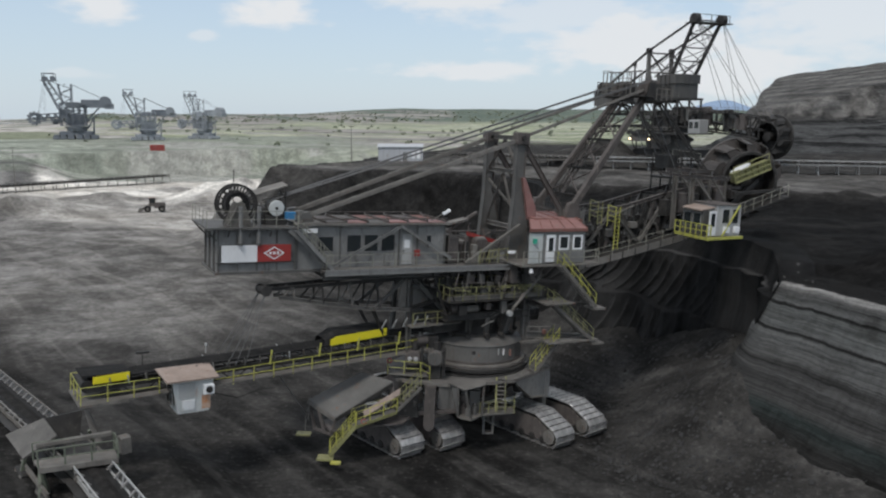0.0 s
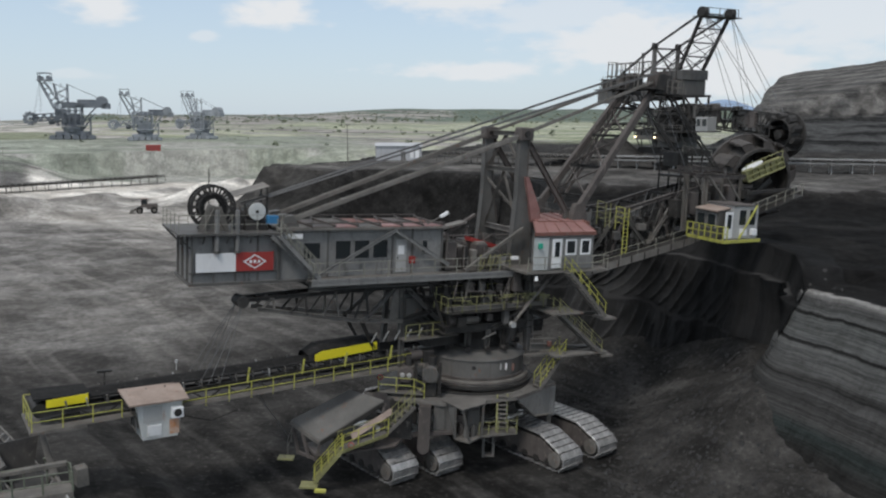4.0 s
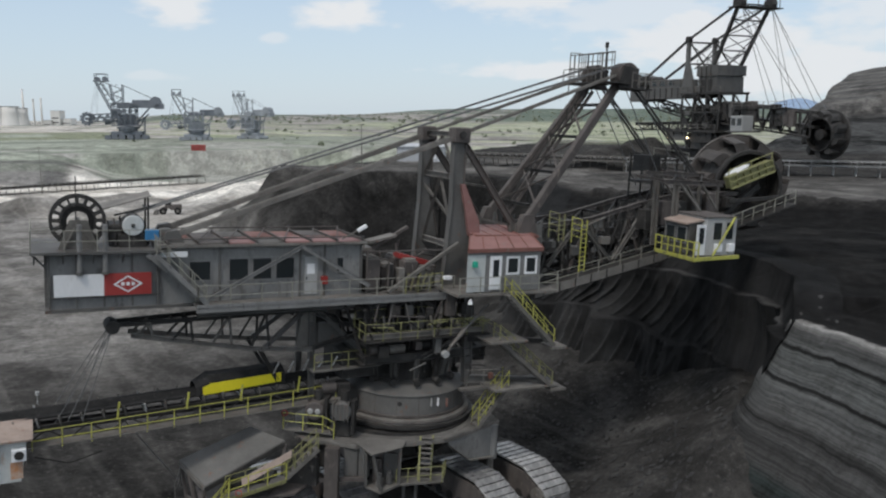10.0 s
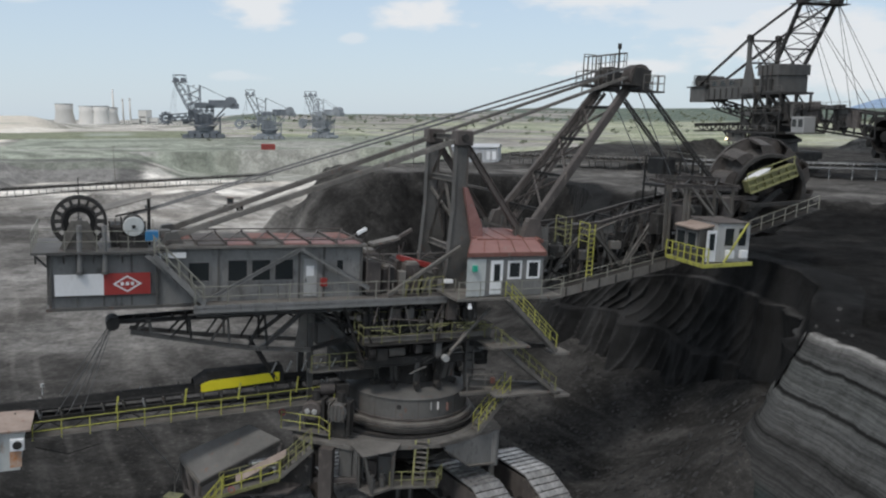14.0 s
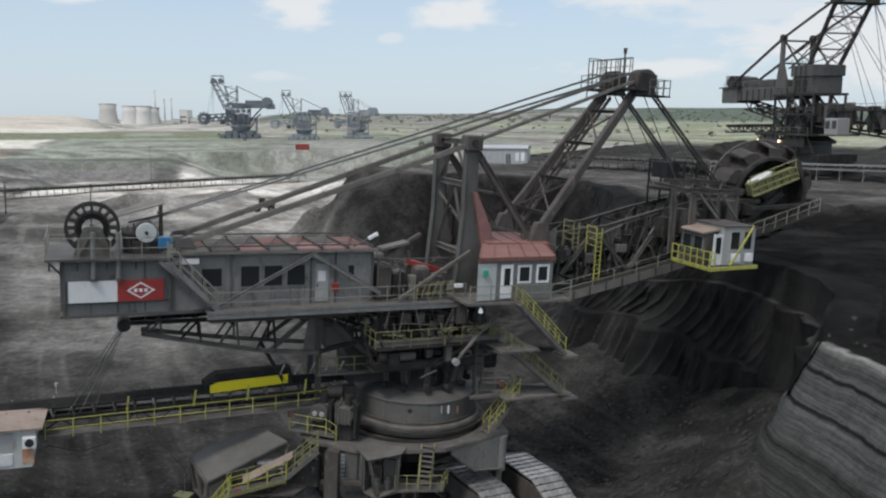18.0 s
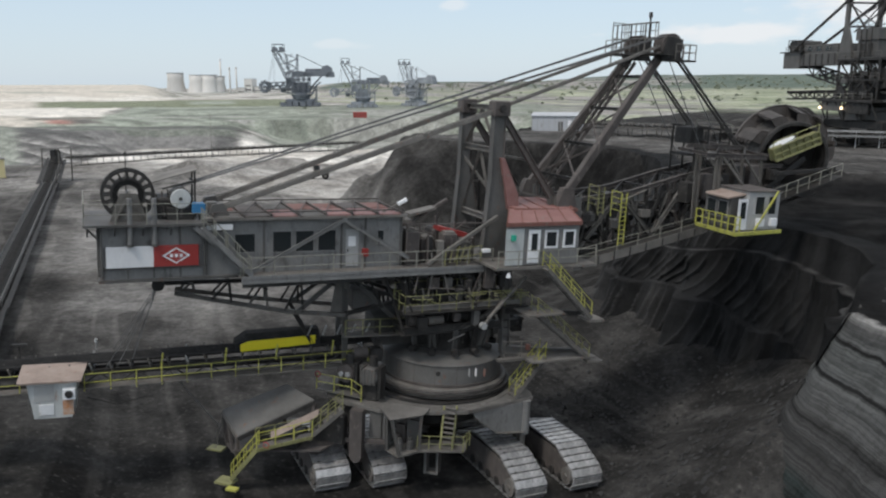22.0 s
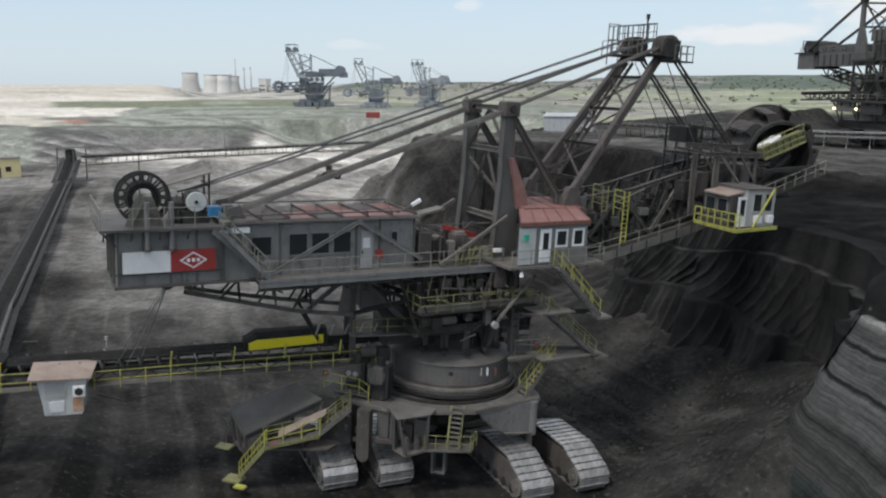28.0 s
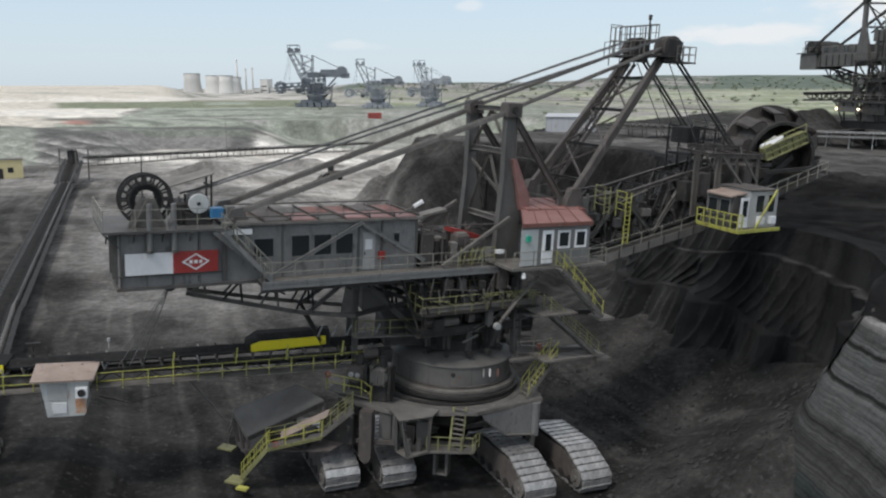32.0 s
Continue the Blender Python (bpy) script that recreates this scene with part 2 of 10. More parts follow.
pale_sheet = surface("pale_corrugated_sheet", (0.45, 0.46, 0.48), (0.56, 0.57, 0.58), 0.4, 0.5, 0.1, 0.1, 5, 0.4, (0.35, 0.33, 0.3), 0.15)


def glass_dark(name):
    m = bpy.data.materials.new(name)
    m.use_nodes = True
    b = m.node_tree.nodes["Principled BSDF"]
    b.inputs["Base Color"].default_value = (0.022, 0.026, 0.028, 1)
    b.inputs["Roughness"].default_value = 0.08
    b.inputs["Specular IOR Level"].default_value = 0.6
    nz = m.node_tree.nodes.new("ShaderNodeTexNoise")
    nz.inputs["Scale"].default_value = 3.0
    rr = m.node_tree.nodes.new("ShaderNodeMapRange")
    rr.inputs[3].default_value, rr.inputs[4].default_value = 0.05, 0.3
    m.node_tree.links.new(nz.outputs["Fac"], rr.inputs[0])
    m.node_tree.links.new(rr.outputs[0], b.inputs["Roughness"])
    return m


pane_glass = glass_dark("dark_window_glass")


def lit(name, col, power):
    m = bpy.data.materials.new(name)
    m.use_nodes = True
    b = m.node_tree.nodes["Principled BSDF"]
    b.inputs["Base Color"].default_value = (*col, 1)
    b.inputs["Emission Color"].default_value = (*col, 1)
    b.inputs["Emission Strength"].default_value = power
    return m


lamp_warm = lit("lit_warm_lamp", (1.0, 0.75, 0.45), 6.0)


# ---- geometry helpers ----
class Geo:
    """Collects vertices and faces of one mesh."""

    def __init__(self):
        self.v, self.f = [], []

    def add(self, verts, faces):
        k = len(self.v)
        self.v += [tuple(p) for p in verts]
        self.f += [tuple(i + k for i in f) for f in faces]
        return self

    def box(self, x0, x1, y0, y1, z0, z1, c=0.0):
        if c <= 0:
            p = [(x, y, z) for z in (z0, z1) for y in (y0, y1) for x in (x0, x1)]
            return self.add(p, [(0, 2, 3, 1), (4, 5, 7, 6), (0, 1, 5, 4), (2, 6, 7, 3), (0, 4, 6, 2), (1, 3, 7, 5)])
        # chamfered upright edges and top rim
        o = [(x0 + c, y0), (x1 - c, y0), (x1, y0 + c), (x1, y1 - c), (x1 - c, y1), (x0 + c, y1), (x0, y1 - c), (x0, y0 + c)]
        i = [(x0 + 2 * c, y0 + c), (x1 - 2 * c, y0 + c), (x1 - c, y0 + 2 * c), (x1 - c, y1 - 2 * c), (x1 - 2 * c, y1 - c), (x0 + 2 * c, y1 - c), (x0 + c, y1 - 2 * c), (x0 + c, y0 + 2 * c)]
        p = [(x, y, z0) for x, y in o] + [(x, y, z1 - c) for x, y in o] + [(x, y, z1) for x, y in i]
        f = [tuple(range(7, -1, -1)), tuple(range(16, 24))]
        for k in range(8):
            n = (k + 1) % 8
            f += [(k, n, n + 8, k + 8), (k + 8, n + 8, n + 16, k + 16)]
        return self.add(p, f)

    def frame_of(self, p, q, up=(0, 0, 1)):
        p, q = Vector(p), Vector(q)
        d = (q - p)
        n = d.normalized()
        u = Vector(up)
        if abs(n.dot(u)) > 0.95:
            u = Vector((1, 0, 0)) if abs(n.x) < 0.9 else Vector((0, 1, 0))
        s = n.cross(u).normalized()
        t = s.cross(n)
        return p, q, s, t

    def beam(self, p, q, w, h=None, kind="box", up=(0, 0, 1)):
        """A straight member from p to q; w across, h in the upright sense; box, or an H section."""
        h = h or w
        p, q, s, t = self.frame_of(p, q, up)
        if kind == "H":
            a, b, e = w / 2, h / 2, min(w, h) * 0.14
            prof = [(-a, -b), (a, -b), (a, -b + e), (e / 2, -b + e), (e / 2, b - e), (a, b - e), (a, b), (-a, b), (-a, b - e), (-e / 2, b - e), (-e / 2, -b + e), (-a, -b + e)]
        else:
            c = min(w, h) * 0.12
            a, b = w / 2, h / 2
            prof = [(-a + c, -b), (a - c, -b), (a, -b + c), (a, b - c), (a - c, b), (-a + c, b), (-a, b - c), (-a, -b + c)]
        k = len(prof)
        vs = [p + s * x + t * y for x, y in prof] + [q + s * x + t * y for x, y in prof]
        fs = [(i, (i + 1) % k, (i + 1) % k + k, i + k) for i in range(k)]
        if kind == "H":
            for o, flip in ((0, True), (k, False)):
                for quad in ((0, 1, 2, 11), (8, 5, 6, 7), (10, 3, 4, 9)):
                    fs.append(tuple(o + i for i in (quad[::-1] if flip else quad)))
        else:
            fs += [tuple(range(k - 1, -1, -1)), tuple(range(k, 2 * k))]
        return self.add(vs, fs)

    def tube(self, p, q, r, n=8, r2=None, caps=True):
        r2 = r if r2 is None else r2
        p, q, s, t = self.frame_of(p, q)
        ang = [2 * math.pi * i / n for i in range(n)]
        vs = [p + (s * math.cos(a) + t * math.sin(a)) * r for a in ang] + [q + (s * math.cos(a) + t * math.sin(a)) * r2 for a in ang]
        fs = [(i, (i + 1) % n, (i + 1) % n + n, i + n) for i in range(n)]
        if caps:
            fs += [tuple(range(n - 1, -1, -1)), tuple(range(n, 2 * n))]
        return self.add(vs, fs)

    def lathe(self, prof, n=32, c=(0, 0, 0), axis="z", close=False, a0=0.0, a1=2 * math.pi):
        """Turns a profile of (radius, height) round an axis through c."""
        full = abs(a1 - a0 - 2 * math.pi) < 1e-6
        m = n if full else n + 1
        vs = []
        for i in range(m):
            a = a0 + (a1 - a0) * i / n
            for r, h in prof:
                x, y = r * math.cos(a), r * math.sin(a)
                vs.append((c[0] + x, c[1] + y, c[2] + h) if axis == "z" else (c[0] + x, c[1] + h, c[2] + y) if axis == "y" else (c[0] + h, c[1] + x, c[2] + y))
        k = len(prof)
        fs = []
        for i in range(n):
            j = (i + 1) % m
            for b in range(k if close else k - 1):
                e = (b + 1) % k
                fs.append((i * k + b, j * k + b, j * k + e, i * k + e) if axis != "y" else (i * k + b, i * k + e, j * k + e, j * k + b))
        return self.add(vs, fs)

    def plate(self, poly, normal, thick):
        """A flat polygon given thickness along normal."""
        n = Vector(normal) * thick
        k = len(poly)
        vs = [Vector(p) for p in poly] + [Vector(p) + n for p in poly]
        return self.add(vs, [tuple(range(k - 1, -1, -1)), tuple(range(k, 2 * k))] + [(i, (i + 1) % k, (i + 1) % k + k, i + k) for i in range(k)])

    def mesh(self, name, mat, smooth=False):
        me = bpy.data.meshes.new(name)
        me.from_pydata(self.v, [], self.f)
        me.materials.append(mat)
        if smooth:
            for p in me.polygons:
                p.use_smooth = True
        return me


def part(name, geo, material, parent, label="", smooth=False):
    ob = new(name, geo if isinstance(geo, bpy.types.Mesh) else geo.mesh(name, material, smooth))
    ob.parent = parent
    if label:
        ob["label"] = label
    return ob


def empty(name, m, label, category, group="", kind=""):
    ob = new(name)
    ob.matrix_basis = m
    ob.empty_display_size = 0.5
    return tagged(ob, label, category, group, kind)


def member(name, p, q, w, h, material, parent, kind="box", label=""):
    return part(name, Geo().beam(p, q, w, h, kind), material, parent, label)


def pipe(name, p, q, r, material, parent, n=8, label=""):
    return part(name, Geo().tube(p, q, r, n), material, parent, label)


POSTS = {}


def railing(parent, pts, material, h=1.05, gap=1.5, rails=(1.0, 0.5), name="railing", r=0.025):
    """Hand rails along a polyline, each post a piece of its own."""
    ob = None
    for a, b in zip(pts[:-1], pts[1:]):
        a, b = Vector(a), Vector(b)
        for k in rails:
            g = Geo().tube(a + Vector((0, 0, h * k)), b + Vector((0, 0, h * k)), r, 5)
            if ob is None:
                ob = part(name, g, material, parent)
            else:
                part("rail", g, material, ob)
    key = (material.name, h, r)
    if key not in POSTS:
        POSTS[key] = Geo().beam((0, 0, 0), (0, 0, h), r * 2.2, r * 2.2).mesh("post", material)
    for i, (a, b) in enumerate(zip(pts[:-1], pts[1:])):
        a, b = Vector(a), Vector(b)
        n = max(1, round((b - a).length / gap))
        for k in range(n + (1 if i == len(pts) - 2 else 0)):
            p = new("post", POSTS[key])
            p.parent = ob
            p.matrix_basis = Matrix.Translation(a + (b - a) * k / n)
    return ob


def stairs(parent, top, foot, width, across, rail_mat, tread_mat, step=0.24):
    """A straight steel stair: two strings, treads, hand rails. across: unit vector over its width."""
    top, foot, across = Vector(top), Vector(foot), Vector(across)
    ob = part("stair", Geo().beam(top, foot, 0.07, 0.24).beam(top + across * width, foot + across * width, 0.07, 0.24), tread_mat, parent)
    n = max(3, int(abs(top.z - foot.z) / step))
    run = (foot - top)
    run.z = 0
    run.normalize()
    tread = None
    for i in range(n):
        c = top + (foot - top) * (i + 0.5) / n
        if tread is None:
            tread = Geo().plate([(across * 0.04) - run * 0.12, (across * (width - 0.04)) - run * 0.12, across * (width - 0.04) + run * 0.12, across * 0.04 + run * 0.12], (0, 0, 1), 0.035).mesh("tread", tread_mat)
        t = new("tread", tread)
        t.parent = ob
        t.matrix_basis = Matrix.Translation(c)
    g = Geo()
    up = Vector((0, 0, 1.0))
    for o in (Vector((0, 0, 0)), across * width):
        for k in (1.0, 0.5):
            g.tube(top + o + up * k, foot + o + up * k, 0.026, 5)
        for i in range(0, 5):
            c = top + (foot - top) * (0.02 + 0.96 * i / 4) + o
            g.tube(c, c + up, 0.032, 5)
    part("handrail", g, rail_mat, ob)
    return ob


def window(parent, x0, x1, y, z0, z1, frame_mat, out=-1, bars=(), fw=0.07, name="window"):
    """A framed window on a wall in the plane of y, facing out (-1: towards -y)."""
    d = 0.05 * out
    g = Geo()
    lo, hi = min(y - 0.02 * out, y + d), max(y - 0.02 * out, y + d)
    g.box(x0, x1, lo, hi, z0, z0 + fw).box(x0, x1, lo, hi, z1 - fw, z1).box(x0, x0 + fw, lo, hi, z0 + fw, z1 - fw).box(x1 - fw, x1, lo, hi, z0 + fw, z1 - fw)
    for b in bars:
        g.box(b - fw / 2, b + fw / 2, lo, hi, z0 + fw, z1 - fw)
    ob = part(name, g, frame_mat, parent)
    part("pane", Geo().box(x0 + fw * 0.6, x1 - fw * 0.6, min(y, y + d * 0.5), max(y, y + d * 0.5), z0 + fw * 0.6, z1 - fw * 0.6), pane_glass, ob)
    return ob


def window_x(parent, x, y0, y1, z0, z1, frame_mat, out=1, fw=0.07, name="window"):
    d = 0.05 * out
    lo, hi = min(x, x + d), max(x, x + d)
    g = Geo().box(lo, hi, y0, y1, z0, z0 + fw).box(lo, hi, y0, y1, z1 - fw, z1).box(lo, hi, y0, y0 + fw, z0 + fw, z1 - fw).box(lo, hi, y1 - fw, y1, z0 + fw, z1 - fw)
    ob = part(name, g, frame_mat, parent)
    part("pane", Geo().box(min(x, x + d * 0.5), max(x, x + d * 0.5), y0 + fw * 0.6, y1 - fw * 0.6, z0 + fw * 0.6, z1 - fw * 0.6), pane_glass, ob)
    return ob


# ---- ground ----
LEAN = Vector((0.04568, 0.01866, 1.0)).normalized()      # the slewing axis leans with the pit floor
BASE = Vector((0.0777, 0.0317, 0.0))


def machine_frame(deg):
    u = Vector((math.cos(radians(deg)), math.sin(radians(deg)), 0))
    u = (u - LEAN * u.dot(LEAN)).normalized()
    v = LEAN.cross(u)
    m = Matrix.Identity(4)
    for i in range(3):
        m[i][0], m[i][1], m[i][2], m[i][3] = u[i], v[i], LEAN[i], BASE[i]
    return m


def lattice(x, y, seed):
    h = np.sin(x * 127.1 + y * 311.7 + seed * 74.7) * 43758.5453
    return h - np.floor(h)


def vnoise(x, y, seed=0):
    xi, yi = np.floor(x), np.floor(y)
    fx, fy = x - xi, y - yi
    fx, fy = fx * fx * (3 - 2 * fx), fy * fy * (3 - 2 * fy)
    a, b = lattice(xi, yi, seed), lattice(xi + 1, yi, seed)
    c, d = lattice(xi, yi + 1, seed), lattice(xi + 1, yi + 1, seed)
    return (a + (b - a) * fx) * (1 - fy) + (c + (d - c) * fx) * fy


def fbm(x, y, octaves=4, seed=0):
    s, k, t = 0.0, 1.0, 0.0
    for i in range(octaves):
        s = s + k * vnoise(x * 2 ** i, y * 2 ** i, seed + i)
        t += k
        k *= 0.5
    return s / t


def smooth01(v, lo, hi):
    t = np.clip((v - lo) / (hi - lo), 0, 1)
    return t * t * (3 - 2 * t)


# crest of the upper bench: strata wall, the fresh cut on an arc round the machine, the old back face
CREST = [(70, -90), (40, -34), (31.5, -18), (28.2, -10.5), (26.2, -4.8), (24.6, -1.1), (25.7, 2.6), (27.2, 6.8), (27.3, 11.5), (25.8, 16.0), (22.4, 20.4), (17.8, 24.3), (14.2, 28.8), (11.3, 34), (10.5, 41), (12.5, 52), (11, 64), (6, 74), (-3, 81),
         (-12, 84), (-24, 84), (-33, 92), (-30, 103), (-22, 115), (-19, 128), (-14, 150), (0, 190), (20, 260), (60, 420), (2500, 420), (2500, -90)]


def signed_distance(x, y, poly):
    """Distance to a closed outline, positive inside, with the place along it."""
    best = np.full(x.shape, 1e9)
    along = np.zeros(x.shape)
    inside = np.zeros(x.shape, bool)
    run = 0.0
    for (x0, y0), (x1, y1) in zip(poly, poly[1:] + poly[:1]):
        dx, dy = x1 - x0, y1 - y0
        ln = math.hypot(dx, dy)
        t = np.clip(((x - x0) * dx + (y - y0) * dy) / (ln * ln), 0, 1)
        d = np.hypot(x - x0 - t * dx, y - y0 - t * dy)
        along = np.where(d < best, run + t * ln, along)
        best = np.minimum(best, d)
        cross = ((y0 > y) != (y1 > y)) & (x < (x1 - x0) * (y - y0) / (y1 - y0 + 1e-12) + x0)
        inside ^= cross
        run += ln
    return np.where(inside, best, -best), along


def run_at(k):
    return sum(math.dist(CREST[i], CREST[i + 1]) for i in range(k))


CORNER = run_at(5)


def floor_level(x, y):
    floor = np.clip(-(0.04568 * x + 0.01866 * y), -2.2, 3.2)
    near = np.exp(-((x / 60.0) ** 2 + (y / 60.0) ** 2))
    return floor + 0.5 * (fbm(x * 0.07, y * 0.07, 3, 3) - 0.5) * (1 - 0.7 * near) + 0.10 * (fbm(x * 0.6, y * 0.6, 3, 5) - 0.5)


def bench_level(x, y, d, s):
    strata = 1 - smooth01(s, CORNER - 1.0, CORNER + 1.5)
    back = smooth01(s, CORNER + 0.3, CORNER + 3.5)
    top = 12.15 + strata * 2.9 * smooth01(d, 1.0, 10) + (1 - strata) * 1.1 * back + (1 - strata) * 1.7 * smooth01(y + 0.35 * x, 46, 62)
    top = top + (fbm(x * 0.22, y * 0.22, 4, 21) - 0.5) * 0.9 * smooth01(d, 0.3, 4.0)
    return top + 0.9 * np.exp(-((y + 0.35 * x - 58) / 1.3) ** 2) * fbm(x * 0.9, y * 0.9, 2, 24) * (x > 18)


SHADES = {"cream": (0.58, 0.53, 0.455), "white": (0.68, 0.64, 0.57), "slab": (0.31, 0.33, 0.275), "slate": (0.185, 0.198, 0.165), "hedge": (0.215, 0.23, 0.16), "red": (0.36, 0.17, 0.14), "brown": (0.21, 0.19, 0.165), "bank": (0.12, 0.117, 0.112), "gully": (0.40, 0.385, 0.36)}


def terraced_land(x, y, floor):
    """A gullied bank, level terraces in strips of their own colour, and a flat-topped sand hill beyond; heights, colours with weight, extent."""
    g = (x - 16) * -0.5888 + (y + 48.6) * 0.8083
    h = (x - 16) * 0.8083 + (y + 48.6) * 0.5888
    a = h / np.maximum(g, 60.0)
    near = smooth01(-h, 6, 28)
    wob = 5 * (fbm(x * 0.05, y * 0.05, 3, 66) - 0.5)
    foot = 289 - 46 * near + wob
    run = 18 + 26 * near
    up = np.clip((g - foot) / run, 0, 1)
    stripe = 0.5 + 0.5 * np.sin((h + 0.75 * (g - foot)) * 0.62 + 4 * fbm(x * 0.06, y * 0.06, 3, 68))
    gullied = near * smooth01(up, 0.02, 0.15) * (1 - smooth01(up, 0.8, 1.0)) * smooth01(h, -75, -50)
    z = np.interp(g - 2 * wob, [305, 335, 339, 400, 405, 500, 506, 640, 800, 1000, 1500, 4000], [8.4, 8.9, 10.1, 10.4, 11.4, 11.9, 12.7, 13.0, 19.5, 25.0, 24.0, 20.0])
    z = np.maximum(z, 13 * (g > 900)) + 0.5 * (fbm(x * 0.09, y * 0.09, 3, 69) - 0.5) + near * 1.0 * (1 - smooth01(g, 320, 350))
    z = z * up + floor * (1 - up) - 1.7 * stripe * gullied + 0.5 * np.exp(-((g - foot - run - 3) / 3.0) ** 2) * fbm(x * 0.2, y * 0.2, 3, 67) * 2
    # colour of each strip
    col = np.zeros(x.shape + (4,))
    edge = 3.0 * (vnoise(h * 0.03, g * 0.0, 71) - 0.5) + wob * 0.5

    def strip(g0, g1, a0, a1, shade, weight=1.0, slant=0.0):
        aa = a + slant * (g - g0) / 400.0
        w = smooth01(g + edge, g0 - 0.8, g0 + 0.8) * (1 - smooth01(g + edge, g1 - 0.8, g1 + 0.8)) * smooth01(aa, a0 - 0.003, a0 + 0.003) * (1 - smooth01(aa, a1 - 0.003, a1 + 0.003)) * weight
        w = np.broadcast_to(w, x.shape)[..., None]
        col[...] = col * (1 - w) + np.array(SHADES[shade] + (1.0,)) * w

    mott = fbm(x * 0.03, y * 0.05, 4, 72)
    strip(200, 345, -0.6, 0.09, "bank", smooth01(g, foot - 2, foot + 1))
    strip(200, 345, -0.6, 0.06, "gully", gullied * smooth01(stripe, 0.45, 0.75) * 0.85)
    strip(200, 345, -0.6, 0.06, "gully", smooth01(g, foot - 2, foot + 1) * smooth01(mott, 0.56, 0.60) * 0.3)
    strip(200, 330, -0.6, -0.15, "slab", smooth01(g, foot - 2, foot + 6) * 0.7)
    strip(302, 338, -0.6, 0.10, "slate", 0.75 * smooth01(mott, 0.38, 0.48))
    strip(310, 320, -0.13, 0.04, "gully", 0.7 * smooth01(fbm(h * 0.2, g * 0.1, 3, 73), 0.45, 0.6))
    strip(335, 405, -0.6, 0.17, "slab")
    for i, (a0, a1) in enumerate(((-0.03, -0.005), (0.025, 0.05), (0.075, 0.105), (0.12, 0.15))):
        strip(337 + 6 * (i % 2), 372 + 9 * (i % 3), a0, a1, "slate", 0.9, 0.35)
    for g0, g1, a0, a1, shade in ((346, 352, -0.02, 0.14, "gully"), (380, 386, -0.05, 0.10, "gully"), (392, 402, 0.0, 0.16, "slate"), (356, 364, 0.03, 0.16, "slate"), (318, 324, -0.02, 0.09, "bank"), (326, 331, -0.13, 0.05, "bank")):
        strip(g0, g1, a0, a1, shade, 0.85 * smooth01(fbm(h * 0.05, g * 0.02, 3, 75), 0.36, 0.44))
    strip(335, 362, -0.6, -0.128, "cream")
    strip(352, 374, -0.6, -0.085, "cream", 0.9)
    strip(339, 375, -0.119, -0.088, "red", 0.85)
    strip(339, 368, -0.092, -0.062, "brown", 1.0, 0.1)
    strip(374, 402, -0.14, -0.06, "brown", 0.85)
    strip(374, 402, -0.6, -0.14, "cream")
    strip(340, 376, -0.085, -0.066, "bank", 0.7, 0.1)
    strip(402, 500, -0.6, -0.06, "white", 1.0, -0.1)
    strip(402, 500, -0.052, 0.15, "slab", 1.0, -0.1)
    strip(404, 470, -0.03, 0.0, "slate", 0.8, -0.15)
    strip(440, 470, 0.03, 0.13, "slate", 0.8)
    strip(300, 500, 0.10, 0.6, "slab", 0.85 * smooth01(a, 0.09, 0.14))
    strip(300, 500, 0.10, 0.6, "slate", 0.8 * smooth01(fbm(x * 0.06, y * 0.12, 4, 74), 0.48, 0.56) * smooth01(a, 0.09, 0.14))
    strip(300, 420, 0.20, 0.6, "gully", 0.5 * smooth01(mott, 0.55, 0.60))
    strip(500, 640, -0.6, -0.125, "cream")
    strip(500, 640, -0.125, 0.15, "hedge")
    strip(530, 610, 0.035, 0.085, "slab")
    strip(640, 1500, -0.6, 0.02, "cream")
    strip(640, 720, -0.6, 0.02, "white", smooth01(mott, 0.5, 0.56))
    strip(760, 790, -0.6, -0.02, "slab", 0.6 * smooth01(mott, 0.45, 0.5))
    strip(870, 890, -0.6, -0.06, "slate", 0.5 * smooth01(mott, 0.45, 0.5))
    on = smooth01(g, foot - 8, foot) * np.where(g < 345, 1 - smooth01(a, 0.07, 0.15), 1 - smooth01(a, 0.42, 0.55)) * (1 - smooth01(g, 610, 700) * smooth01(a, -0.02, 0.03) - smooth01(g, 1500, 2400) * (1 - smooth01(a, -0.02, 0.03)))
    col[..., 3] *= np.clip(np.maximum(on, smooth01(g, 296, 306) * (a > 0.05) * (1 - smooth01(a, 0.45, 0.6)) * (g < 500)), 0, 1)
    return z, col, np.clip(on, 0, 1)


